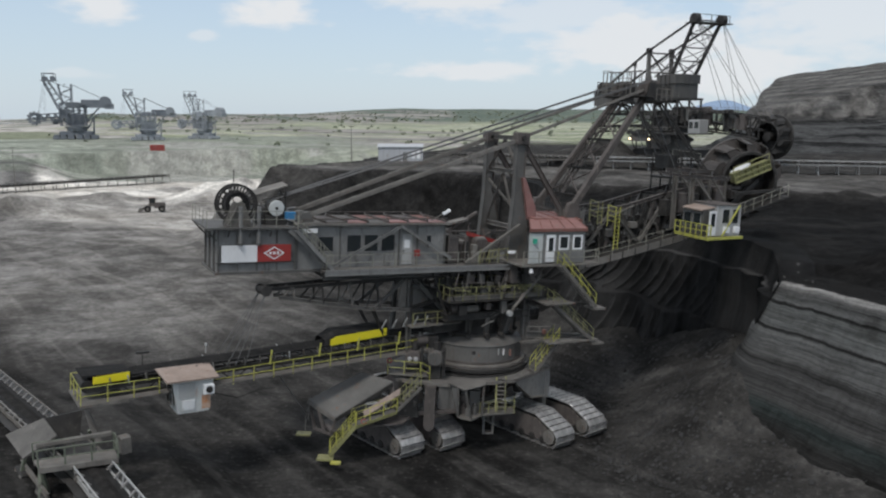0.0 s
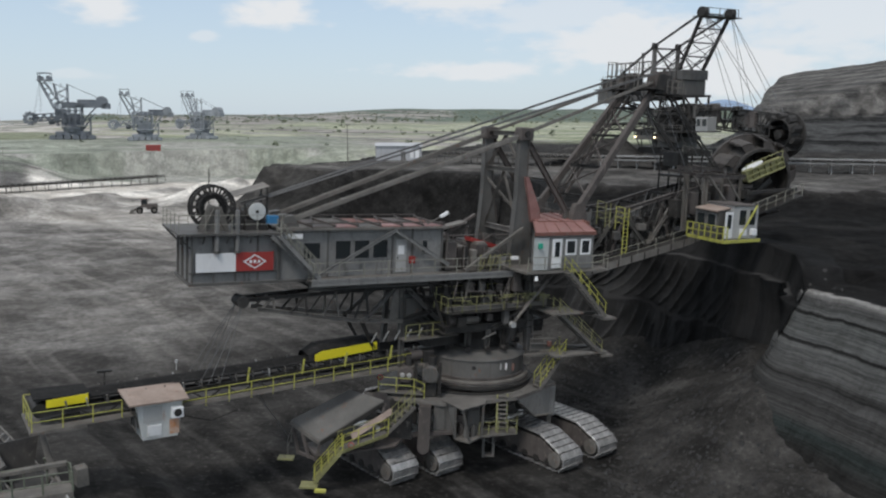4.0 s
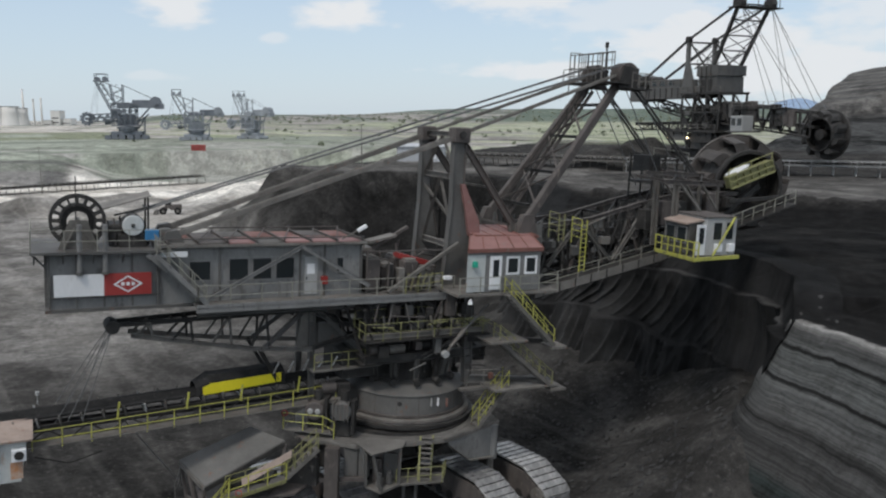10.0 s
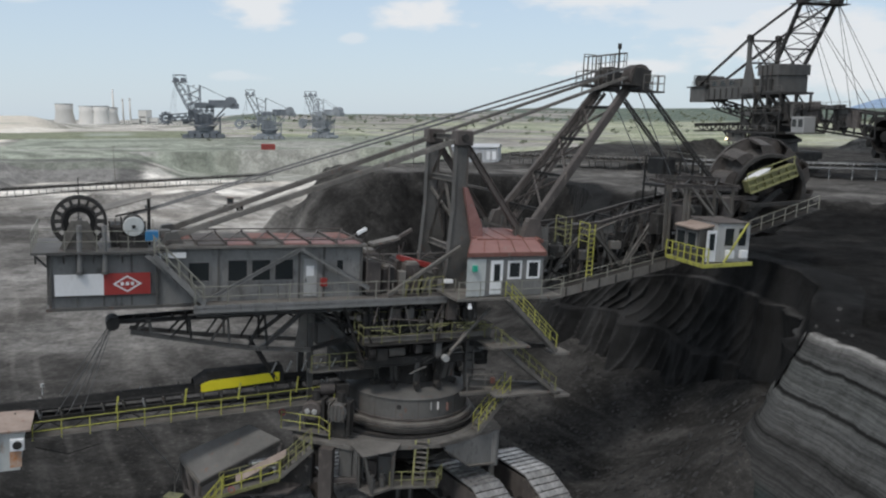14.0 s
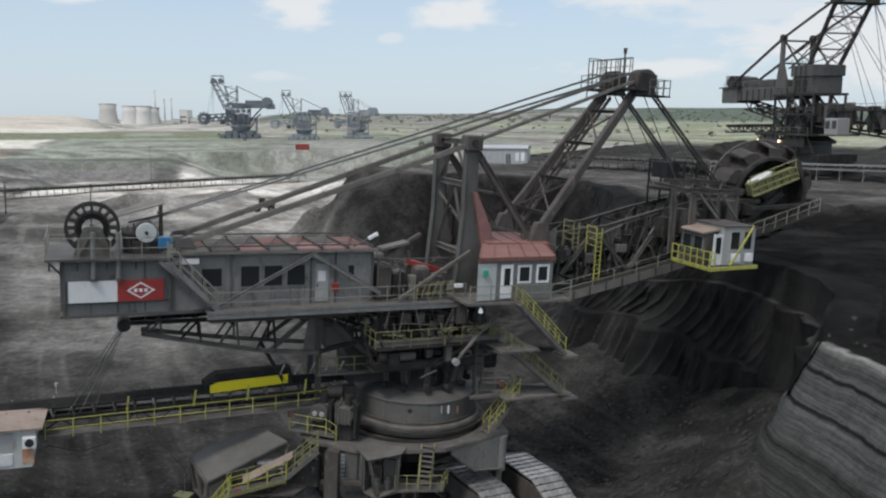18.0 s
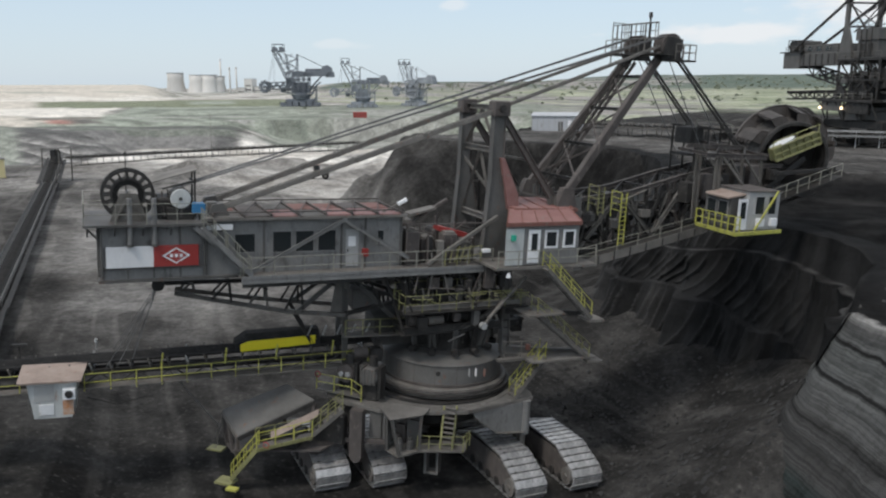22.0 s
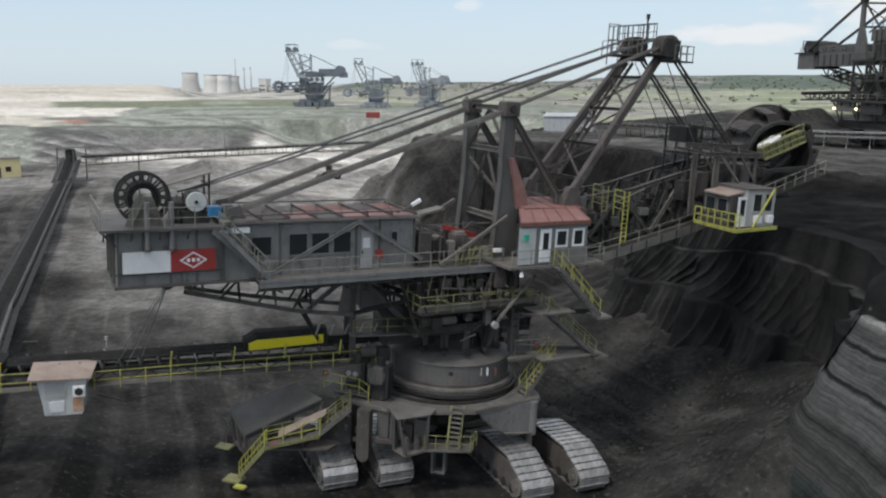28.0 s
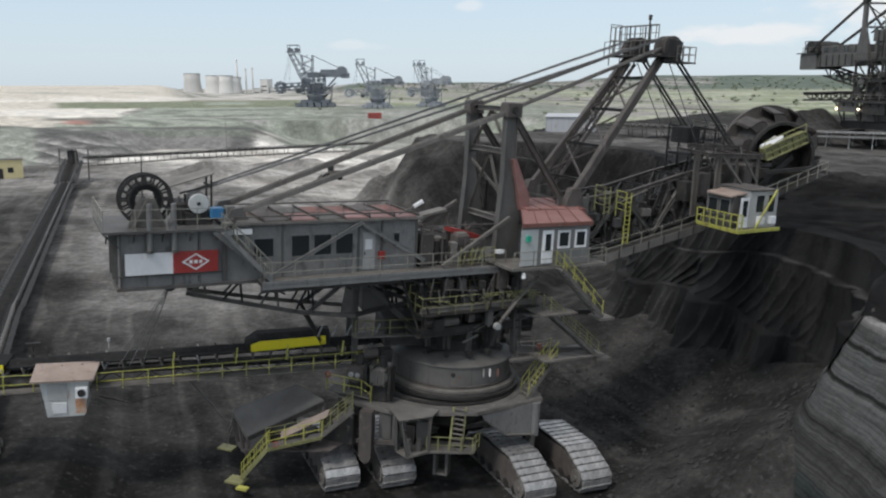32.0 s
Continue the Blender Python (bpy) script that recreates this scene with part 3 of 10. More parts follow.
def terrain(x, y):
    """Heights of the pit, and weights of pale sand, grass and banded clay."""
    floor = floor_level(x, y)
    d, s = signed_distance(x, y, CREST)
    jag = (fbm(s * 0.18, d * 0.05, 4, 9) - 0.5)
    old = smooth01(s, CORNER + 62, CORNER + 76)
    strata = 1 - smooth01(s, CORNER - 1.0, CORNER + 1.5)
    cut = (1 - old) * (1 - strata)
    top = bench_level(x, y, d, s)
    wide = 12.0
    dd = d + jag * 6.0 * old
    u = np.clip(1 + dd / wide, 0, 1)
    slope = u ** 1.35 + 0.10 * np.sin(u * math.pi) * (fbm(s * 0.25, u * 2.0, 3, 26) - 0.5) * 2
    step = smooth01(d, 0.7, 1.3)
    prof = slope * old + step * (1 - old)
    rubble = smooth01(dd, -wide - 9, -wide + 1.0) * 2.2 * old * (0.4 + 1.3 * fbm(x * 0.3, y * 0.3, 4, 31)) * (1 - u)
    z = floor + (top - floor) * prof + rubble
    # loose coal banked up against the foot of the cut
    bank = (1 - old) * (0.58 * smooth01(s, CORNER - 60, CORNER - 40) + 0.42 * smooth01(s, CORNER - 5, CORNER + 2)) * np.clip((d + 13.5) / 10.5, 0, 1) ** 1.25 * (1 - smooth01(d, 0.2, 0.9))
    tall = 6.5 - 2.7 * smooth01(s, CORNER + 11, CORNER + 26)
    z = z + bank * (tall + 0.5 * (fbm(x * 0.35, y * 0.35, 4, 33) - 0.5) * 2)
    # the far bank of the pit and the land beyond
    far = y + 0.28 * x + 26 * (fbm(x * 0.008, y * 0.008, 3, 41) - 0.5)
    rise = smooth01(far + 22 * (fbm(x * 0.03, y * 0.03, 3, 45) - 0.5), 262, 322)
    z = np.maximum(z, floor + rise * (12.5 + 2.4 * (fbm(x * 0.028, y * 0.028, 4, 43) - 0.5) * (1 - 0.8 * smooth01(far, 318, 335))) * (1 - 0.12 * smooth01(np.hypot(x, y), 400, 900)))
    dist = np.hypot(x, y)
    lowland = smooth01(-x / np.maximum(y, 1.0), 0.40, 0.56)
    z = z + smooth01(dist, 500, 3800) * (8 + 26 * fbm(x * 0.0011, y * 0.0011, 4, 47)) * (1 - 0.85 * lowland)
    z = z - lowland * smooth01(dist, 620, 900) * 14
    z = z + smooth01(dist, 2000, 3600) * (16 + 22 * fbm(x * 0.0016, y * 0.0005, 3, 48)) * smooth01(x + 0.12 * y, -300, 300)
    # overburden hill on the upper bench: dark strata below, pale terraces above
    wav = 9 * (fbm(x * 0.03, y * 0.03, 4, 49) - 0.5)
    gone = 1 - smooth01(y, 420, 560)
    xe = x - 0.44 * np.maximum(y - 200, 0)
    skirt = smooth01(xe + wav, 80, 97) * smooth01(y + 0.15 * x + wav, 160, 196) * gone
    rise_h = smooth01(xe + 0.4 * wav, 91, 96) * smooth01(y + 0.15 * x + 0.6 * wav, 200, 214) * gone
    upper_h = 3.4 + 0.22 * np.clip(x - 94, 0, 110)
    fr = rise_h * 4.0 + 0.35 * (fbm(x * 0.05, y * 0.05, 3, 50) - 0.5)
    heap = skirt
    z = z + skirt * (6.5 + 1.5 * np.floor(3 * skirt) / 3 + 1.2 * (fbm(x * 0.06, y * 0.06, 4, 51) - 0.5)) + upper_h * np.clip(0.15 * rise_h + 0.85 * smooth01(fr - np.floor(fr), 0.3, 0.6) / 4 + 0.85 * np.floor(fr) / 4, 0, 1) * (rise_h > 0.01)
    # sand ridges far off
    ridge = smooth01(-x / np.maximum(y, 1.0), 0.66, 0.80) * smooth01(dist, 700, 1000)
    z = z + ridge * (6 + 18 * fbm(x * 0.004, y * 0.004, 3, 53)) * (1 - 0.7 * smooth01(dist, 2200, 3500))
    # dumped heaps on the floor
    for hx, hy, hr, hh in ((-96, 128, 9, 3.0), (-104, 124, 7, 2.2), (-62, 170, 14, 6.5), (-52, 150, 8, 2.2), (-40, 101, 5, 5.0), (-45, 96, 4, 4.0), (-34, 84, 4.5, 4.0), (-49, 104, 4, 3.0), (-29, 79, 4, 3.0), (-56, 185, 7, 3.5), (-95, 160, 8, 2.5), (33, 107, 7, 5.5), (24, 104, 5, 2.5)):
        z = z + hh * np.exp(-(((x - hx) ** 2 + (y - hy) ** 2) / hr ** 2)) * (0.7 + 0.6 * fbm(x * 0.2, y * 0.2, 3, 61))
    # hummocks and dumped rows on the sandy floor and the far bank
    rough = smooth01(far, 95, 150) * (1 - smooth01(far, 330, 420)) * (1 - smooth01(d, -18, -4)) * smooth01(-x, 20, 60)
    hum = fbm(x * 0.045 + 5, y * 0.05, 4, 63)
    z = z + rough * (1 - smooth01(far, 262, 285)) * (0.9 * smooth01(hum, 0.50, 0.68) + 0.4 * (1 - np.abs(2 * fbm(x * 0.09, y * 0.11, 3, 65) - 1)) ** 3)
    # causeway under the loading end of the field conveyor
    cx, cy = x + 21.75, y + 18.9
    ct, cp = cx * -0.634 + cy * 0.773, cx * -0.773 + cy * -0.634
    z = z + 1.7 * (1 - smooth01(ct, 4, 36)) * (1 - smooth01(np.abs(cp), 4.5, 10)) * (1 - smooth01(-ct, 22, 40))
    # gullied grey bank behind the cross conveyor and the terraced land above it
    ex = (x + 142) * -0.943 + (y - 128) * 0.332
    land_z, land, on_land = terraced_land(x, y, floor)
    z = z * (1 - on_land) + land_z * on_land
    bed = np.exp(-((ex + 1) / 8.0) ** 4) * smooth01(y, 112, 124) * (1 - smooth01(y, 240, 256)) * (x < -80)
    z = z * (1 - bed) + (floor + 0.2) * bed
    # a mountain on the horizon; its land colour is blue to imitate haze
    peak = np.exp(-(((x - 1345) / 150) ** 2 + ((y - 3915) / 150) ** 2))
    z = z + 62 * peak
    haze_blue = smooth01(peak, 0.02, 0.1)[..., None]
    land = land * (1 - haze_blue) + np.array((0.26, 0.34, 0.46, 1.0)) * haze_blue
    # weights
    lean = -x / np.maximum(y, 1.0)
    bands = fbm(x * 0.006 + y * 0.003, far * 0.045, 4, 77)
    patch = fbm(x * 0.022 + y * 0.012, y * 0.04 - x * 0.01, 5, 71)
    sand = smooth01(far + 30 * (fbm(x * 0.05, y * 0.05, 3, 70) - 0.5), 84, 122) * (1 - smooth01(far, 270, 300)) * (1 - smooth01(d, -26, -4)) * (0.45 + 0.6 * smooth01(0.45 * bands + 0.55 * patch, 0.42, 0.54))
    sand = np.maximum(sand, smooth01(far, 205, 230) * (1 - smooth01(far, 262, 280)) * (1 - smooth01(d, -10, 0)) * (1 - smooth01(lean, 0.44, 0.52)) * (0.35 + 0.4 * smooth01(patch, 0.42, 0.52)))
    sand = np.maximum(sand, smooth01(d, 22, 34) * (1 - smooth01(far, 330, 420)) * smooth01(y, 105, 135) * 0.7 * smooth01(patch, 0.4, 0.55) * (1 - smooth01(x, 8, 26) * (1 - smooth01(y, 250, 300))))
    sand = np.maximum(sand, smooth01(far, 290, 330) * 0.6 * smooth01(bands, 0.54, 0.60))
    sand = np.maximum(sand, smooth01(far, 300, 360) * smooth01(lean, 0.5, 0.7) * (0.25 + 0.75 * smooth01(bands, 0.42, 0.50)))
    sand = np.maximum(sand, ridge * smooth01(fbm(x * 0.003, y * 0.004, 4, 73), 0.3, 0.5))
    # strips of fields, dumps and bare terraces beyond the pit, each with its own shade
    row = np.floor(np.log(np.maximum(far, 100.0)) * 11.0 + 0.35 * vnoise(x * 0.01, y * 0.01, 83))
    strip = lattice(row, np.floor((x + 0.6 * y) / (60 + 50 * lattice(row, row * 0, 84)) + 7 * lattice(row, row * 0, 85)), 86)
    beyond = smooth01(far, 285, 300)
    sand = sand * (1 - beyond) + beyond * np.maximum(sand * 0.6, smooth01(strip, 0.55, 0.65) * (0.3 + 0.55 * smooth01(lean, 0.3, 0.7)))
    field = np.where(strip < 0.5, 0.6, 0.3)
    grass = smooth01(far, 268, 300) * smooth01(field, 0.36, 0.5) * (1 - ridge * 0.8) * (1 - heap) * (1 - 0.5 * smooth01(lean, 0.4, 0.6))
    sand = sand * (1 - 0.85 * rough * smooth01(hum, 0.53, 0.60))
    grass = np.maximum(grass, smooth01(x, 0, 60) * smooth01(far, 235, 290) * (1 - heap))
    mound = smooth01(heap, 0.02, 0.12)
    shelves = 0.5 + 0.5 * np.sin(z * 2.3 + 0.02 * x + 5 * fbm(x * 0.02, y * 0.02, 3, 89))
    clay = mound * (1 - 0.9 * smooth01(rise_h, 0.05, 0.3) * (0.35 + 0.65 * smooth01(shelves, 0.25, 0.6)))
    sand, grass = sand * (1 - mound), grass * (1 - mound)
    dust = smooth01(y - 0.3 * x, 62, 112) * (0.25 + 0.75 * smooth01(fbm(x * 0.04 + 3, y * 0.03, 5, 91), 0.36, 0.56)) * (1 - smooth01(d, -16, -6))
    dust = np.maximum(dust, (0.25 + 0.55 * smooth01(fbm(x * 0.07 + 0.03 * y, y * 0.09, 4, 93), 0.35, 0.62)) * smooth01(-x - 0.2 * y, -2, 22) * smooth01(y + 0.15 * x, -8, 12) * (0.4 + 0.6 * smooth01(y - 0.3 * x, 25, 70)))
    beside = cx * 0.773 + cy * 0.634
    lane = smooth01(beside + 2 * wav / 9, 3, 6) * (1 - smooth01(beside + 4 * wav / 9, 26, 40)) * smooth01(ct, 25, 60)
    dust = dust * (1 - lane) + lane * (0.85 + 0.2 * (fbm(beside * 0.25, ct * 0.02, 3, 94) - 0.5))
    dust = dust * (1 - 0.5 * smooth01(-beside, 1, 4) * (1 - smooth01(-beside, 60, 90)) * (1 - smooth01(ct, 130, 150)))
    road = smooth01(y + 0.35 * x, 57.5, 60) * (1 - smooth01(y + 0.35 * x, 96, 112) * (0.35 + 0.65 * smooth01(x, 5, 28))) * (1 - smooth01(y + 0.35 * x, 125, 140)) * smooth01(d, 1.5, 5) * (1 - 0.35 * smooth01(x, 14, 30))
    dust = dust * (1 - smooth01(x, 20, 34) * smooth01(y, 110, 130))
    dust = np.maximum(dust, 0.05 * smooth01(d, 1, 8) + 0.5 * road * (0.55 + 0.45 * smooth01(fbm(x * 0.08, y * 0.2, 4, 95), 0.4, 0.6)))
    dust = np.maximum(dust, 0.6 * smooth01(rise_h, 0.05, 0.3))
    dust = np.maximum(dust, 0.16 * smooth01(bank, 0.01, 0.2) * (1 - smooth01(d, -3, 0)) * (0.6 + 0.4 * smooth01(fbm(x * 0.3, y * 0.3, 3, 92), 0.4, 0.6)))
    fresh = np.maximum(cut * (0.35 * smooth01(d, -7, -3) + 0.65 * smooth01(d, 0.0, 0.8)) * (1 - smooth01(d, 1.0, 5.0)), 0.62 * old * (1 - smooth01(d, -2, 2)) * smooth01(d, -16, -8))
    fresh = np.maximum(fresh, 0.95 * smooth01(d, 0.5, 2) * (1 - road) * (1 - smooth01(y + 0.35 * x, 54, 60)) * (x > 5) * (1 - 0.22 * smooth01(fbm(x * 0.1, y * 0.3, 4, 98), 0.55, 0.68)))
    fresh = np.maximum(fresh, 0.4 * smooth01(bank, 0.02, 0.35) * (0.55 + 0.45 * smooth01(fbm(x * 0.5, y * 0.5, 4, 99), 0.4, 0.6)))
    fresh = fresh * (1 - 0.8 * smooth01(fbm(s * 0.09, d * 0.03, 3, 97), 0.56, 0.66) * old)
    return z, sand, grass, clay, dust, fresh, land


def spaced(lo, hi, step, far_lo, far_hi, grow=1.09):
    a = list(np.arange(lo, hi, step))
    s = step
    while a[-1] < far_hi:
        s *= grow
        a.append(a[-1] + s)
    s = step
    while a[0] > far_lo:
        s *= grow
        a.insert(0, a[0] - s)
    return np.array(a)


def soil_material():
    m = bpy.data.materials.new("pit_soil")
    m.use_nodes = True
    n, l = m.node_tree.nodes, m.node_tree.links
    b = n["Principled BSDF"]
    b.inputs["Roughness"].default_value = 0.95
    b.inputs["Specular IOR Level"].default_value = 0.05
    co = n.new("ShaderNodeTexCoord")

    def nz(scale, detail=6.0, rough=0.6, vec=None):
        t = n.new("ShaderNodeTexNoise")
        t.inputs["Scale"].default_value, t.inputs["Detail"].default_value, t.inputs["Roughness"].default_value = scale, detail, rough
        l.new(vec or co.outputs["Object"], t.inputs[0])
        return t.outputs["Fac"]

    def rng(v, lo, hi, a=0.0, c=1.0):
        t = n.new("ShaderNodeMapRange")
        t.interpolation_type = "SMOOTHSTEP"
        l.new(v, t.inputs[0])
        for i, q in enumerate((lo, hi, a, c)):
            t.inputs[i + 1].default_value = q
        return t.outputs[0]

    def mix(f, a, c):
        t = n.new("ShaderNodeMix")
        t.data_type = "RGBA"
        for k, v in (("Factor", f), ("A", a), ("B", c)):
            if isinstance(v, tuple):
                t.inputs[k].default_value = (*v, 1)
            elif isinstance(v, float):
                t.inputs[k].default_value = v
            else:
                l.new(v, t.inputs[k])
        return t.outputs["Result"]

    def mul(a, c):
        t = n.new("ShaderNodeMath")
        t.operation = "MULTIPLY"
        l.new(a, t.inputs[0])
        if isinstance(c, float):
            t.inputs[1].default_value = c
        else:
            l.new(c, t.inputs[1])
        return t.outputs[0]

    at = n.new("ShaderNodeAttribute")
    at.attribute_name = "soil"
    ch = n.new("ShaderNodeSeparateColor")
    l.new(at.outputs["Color"], ch.inputs[0])
    sand, grass, clay = ch.outputs[0], ch.outputs[1], ch.outputs[2]
    dust = at.outputs["Alpha"]
    coal = mix(rng(nz(0.22), 0.35, 0.65), (0.017, 0.0164, 0.0156), (0.038, 0.0365, 0.0345))
    coal = mix(rng(nz(2.6, 5.0, 0.7), 0.56, 0.72), coal, (0.075, 0.071, 0.066))
    # wheel tracks: long faint stripes over the floor
    wob = n.new("ShaderNodeVectorMath")
    wob.operation = "MULTIPLY_ADD"
    wn = n.new("ShaderNodeTexNoise")
    wn.inputs["Scale"].default_value, wn.inputs["Detail"].default_value = 0.03, 2.0
    l.new(co.outputs["Object"], wn.inputs[0])
    l.new(wn.outputs["Color"], wob.inputs[0])
    wob.inputs[1].default_value = (9, 9, 0)
    l.new(co.outputs["Object"], wob.inputs[2])
    mp = n.new("ShaderNodeMapping")
    turn = n.new("ShaderNodeMapping")
    turn.inputs["Rotation"].default_value = (0, 0, radians(-39))
    l.new(wob.outputs[0], turn.inputs[0])
    mp.inputs["Scale"].default_value = (0.5, 0.016, 0.2)
    l.new(turn.outputs[0], mp.inputs[0])
    tracks = rng(nz(1.0, 3.0, 0.45, mp.outputs[0]), 0.5, 0.62)
    spots = rng(nz(0.16, 8.0, 0.72), 0.42, 0.62)
    grey = mix(rng(nz(0.07, 7.0, 0.65), 0.38, 0.62), (0.115, 0.109, 0.102), (0.29, 0.277, 0.26))
    grey = mix(mul(spots, 0.5), grey, (0.085, 0.077, 0.068))
    grey = mix(mul(tracks, 0.35), grey, (0.30, 0.283, 0.26))
    coal = mix(mul(tracks, 0.2), coal, (0.12, 0.115, 0.108))
    col = mix(dust, coal, grey)
    pale = mix(rng(nz(0.045, 8.0, 0.65), 0.4, 0.6), (0.47, 0.435, 0.385), (0.72, 0.685, 0.625))
    pale = mix(mul(rng(nz(0.06, 8.0, 0.7), 0.56, 0.66), 0.45), pale, (0.22, 0.198, 0.172))
    pale = mix(mul(tracks, 0.12), pale, (0.72, 0.69, 0.63))
    col = mix(sand, col, pale)
    # field greens lightened and greyed, with the haze of distance in the colour
    green = mix(rng(nz(0.012, 4.0), 0.42, 0.58), (0.235, 0.26, 0.17), (0.40, 0.405, 0.30))
    green = mix(mul(rng(nz(0.02, 6.0, 0.6), 0.5, 0.6), 0.7), green, (0.30, 0.30, 0.265))
    green = mix(mul(rng(nz(0.10, 6.0, 0.7), 0.56, 0.64), 0.7), green, (0.10, 0.12, 0.07))
    # far woodland painted lighter than its leaves, as if seen through haze
    far_off = n.new("ShaderNodeVectorMath")
    far_off.operation = "LENGTH"
    l.new(co.outputs["Object"], far_off.inputs[0])
    hazy_woods = mul(rng(far_off.outputs["Value"], 1500, 2100), rng(nz(0.0016, 5.0, 0.6), 0.28, 0.40))
    green = mix(hazy_woods, green, mix(rng(nz(0.02, 4.0), 0.4, 0.6), (0.10, 0.128, 0.105), (0.15, 0.175, 0.14)))
    col = mix(grass, col, green)
    lot = n.new("ShaderNodeAttribute")
    lot.attribute_name = "land"
    col = mix(lot.outputs["Alpha"], col, lot.outputs["Color"])
    # banded clay and lignite
    warp = n.new("ShaderNodeVectorMath")
    warp.operation = "MULTIPLY_ADD"
    wv = n.new("ShaderNodeTexNoise")
    wv.inputs["Scale"].default_value, wv.inputs["Detail"].default_value = 0.13, 3.0
    l.new(co.outputs["Object"], wv.inputs[0])
    l.new(wv.outputs["Color"], warp.inputs[0])
    warp.inputs[1].default_value = (0, 0, 2.2)
    l.new(co.outputs["Object"], warp.inputs[2])
    bm_ = n.new("ShaderNodeMapping")
    bm_.inputs["Rotation"].default_value = (radians(3), radians(-2), 0)
    bm_.inputs["Scale"].default_value = (0.02, 0.02, 1.0)
    l.new(warp.outputs[0], bm_.inputs[0])
    band = nz(1.15, 5.0, 0.65, bm_.outputs[0])
    thin = nz(5.0, 3.0, 0.5, bm_.outputs[0])
    streaks = n.new("ShaderNodeMapping")
    streaks.inputs["Scale"].default_value = (1.6, 1.6, 0.12)
    l.new(co.outputs["Object"], streaks.inputs[0])
    claycol = mix(rng(band, 0.40, 0.56), (0.014, 0.0142, 0.0142), (0.065, 0.066, 0.065))
    claycol = mix(mul(rng(thin, 0.52, 0.66), 0.65), claycol, (0.085, 0.086, 0.085))
    claycol = mix(mul(rng(nz(1.0, 5.0, 0.6, streaks.outputs[0]), 0.5, 0.7), 0.55), claycol, (0.05, 0.05, 0.049))
    col = mix(clay, col, claycol)
    fr = n.new("ShaderNodeAttribute")
    fr.attribute_name = "fresh"
    black = mix(rng(nz(0.8), 0.35, 0.7), (0.0045, 0.0044, 0.0043), (0.012, 0.0117, 0.0113))
    black = mix(mul(rng(nz(1.2, 5.0, 0.6, streaks.outputs[0]), 0.5, 0.72), 0.6), black, (0.019, 0.0184, 0.0175))
    col = mix(fr.outputs["Fac"], col, black)
    # fine and middling mottle over everything
    grit = n.new("ShaderNodeHueSaturation")
    gv = n.new("ShaderNodeMath")
    gv.operation = "MULTIPLY"
    l.new(rng(nz(1.3, 9.0, 0.85), 0.36, 0.64, 0.74, 1.28), gv.inputs[0])
    l.new(rng(nz(0.21, 8.0, 0.75), 0.40, 0.60, 0.80, 1.20), gv.inputs[1])
    l.new(gv.outputs[0], grit.inputs["Value"])
    l.new(col, grit.inputs["Color"])
    l.new(grit.outputs[0], b.inputs["Base Color"])
    bp = n.new("ShaderNodeBump")
    bp.inputs["Strength"].default_value, bp.inputs["Distance"].default_value = 0.8, 0.3
    ad = n.new("ShaderNodeMath")
    ad.operation = "MULTIPLY_ADD"
    l.new(nz(3.0, 8.0, 0.7), ad.inputs[0])
    ad.inputs[1].default_value = 0.6
    l.new(nz(0.7, 6.0, 0.65), ad.inputs[2])
    l.new(ad.outputs[0], bp.inputs["Height"])
    b2 = n.new("ShaderNodeBump")
    b2.inputs["Strength"].default_value, b2.inputs["Distance"].default_value = 0.25, 1.0
    l.new(nz(0.09, 7.0, 0.68), b2.inputs["Height"])
    wide = n.new("ShaderNodeMix")
    wide.data_type = "VECTOR"
    fa = n.new("ShaderNodeMath")
    fa.operation, fa.use_clamp = "ADD", True
    l.new(sand, fa.inputs[0])
    l.new(grass, fa.inputs[1])
    l.new(fa.outputs[0], wide.inputs["Factor"])
    l.new(bp.outputs[0], wide.inputs["A"])
    l.new(b2.outputs[0], wide.inputs["B"])
    l.new(wide.outputs["Result"], b.inputs["Normal"])
    return m


soil = soil_material()


def build_ground():
    xs = spaced(-20, 38, 0.34, -4600, 4600, 1.015)
    ys = spaced(-14, 36, 0.34, -500, 4700, 1.011)
    gx, gy = np.meshgrid(xs, ys)
    z, sand, grass, clay, dust, fresh, land = terrain(gx.astype(float), gy.astype(float))
    nx, ny = len(xs), len(ys)
    me = bpy.data.meshes.new("ground")
    co = np.stack([gx, gy, z], -1).reshape(-1, 3)
    i = np.arange(nx * ny).reshape(ny, nx)
    quads = np.stack([i[:-1, :-1], i[:-1, 1:], i[1:, 1:], i[1:, :-1]], -1).reshape(-1, 4)
    me.vertices.add(len(co))
    me.vertices.foreach_set("co", co.ravel())
    me.loops.add(quads.size)
    me.loops.foreach_set("vertex_index", quads.ravel())
    me.polygons.add(len(quads))
    me.polygons.foreach_set("loop_start", np.arange(0, quads.size, 4))
    me.polygons.foreach_set("use_smooth", np.ones(len(quads), bool))
    at = me.color_attributes.new("soil", "FLOAT_COLOR", "POINT")
    at.data.foreach_set("color", np.stack([sand, grass, clay, dust], -1).clip(0, 1).astype(np.float32).ravel())
    at = me.color_attributes.new("fresh", "FLOAT_COLOR", "POINT")
    at.data.foreach_set("color", np.stack([fresh, fresh, fresh, np.ones_like(fresh)], -1).clip(0, 1).astype(np.float32).ravel())
    at = me.color_attributes.new("land", "FLOAT_COLOR", "POINT")
    at.data.foreach_set("color", land.clip(0, 1).astype(np.float32).ravel())
    me.update()
    me.materials.append(soil)
    return tagged(new("ground", me), "dark coal-dusted open pit floor with benches and banded clay wall", "ground", kind="structure")


ground = build_ground()


def ground_z(x, y):
    return float(terrain(np.array([float(x)]), np.array([float(y)]))[0][0])


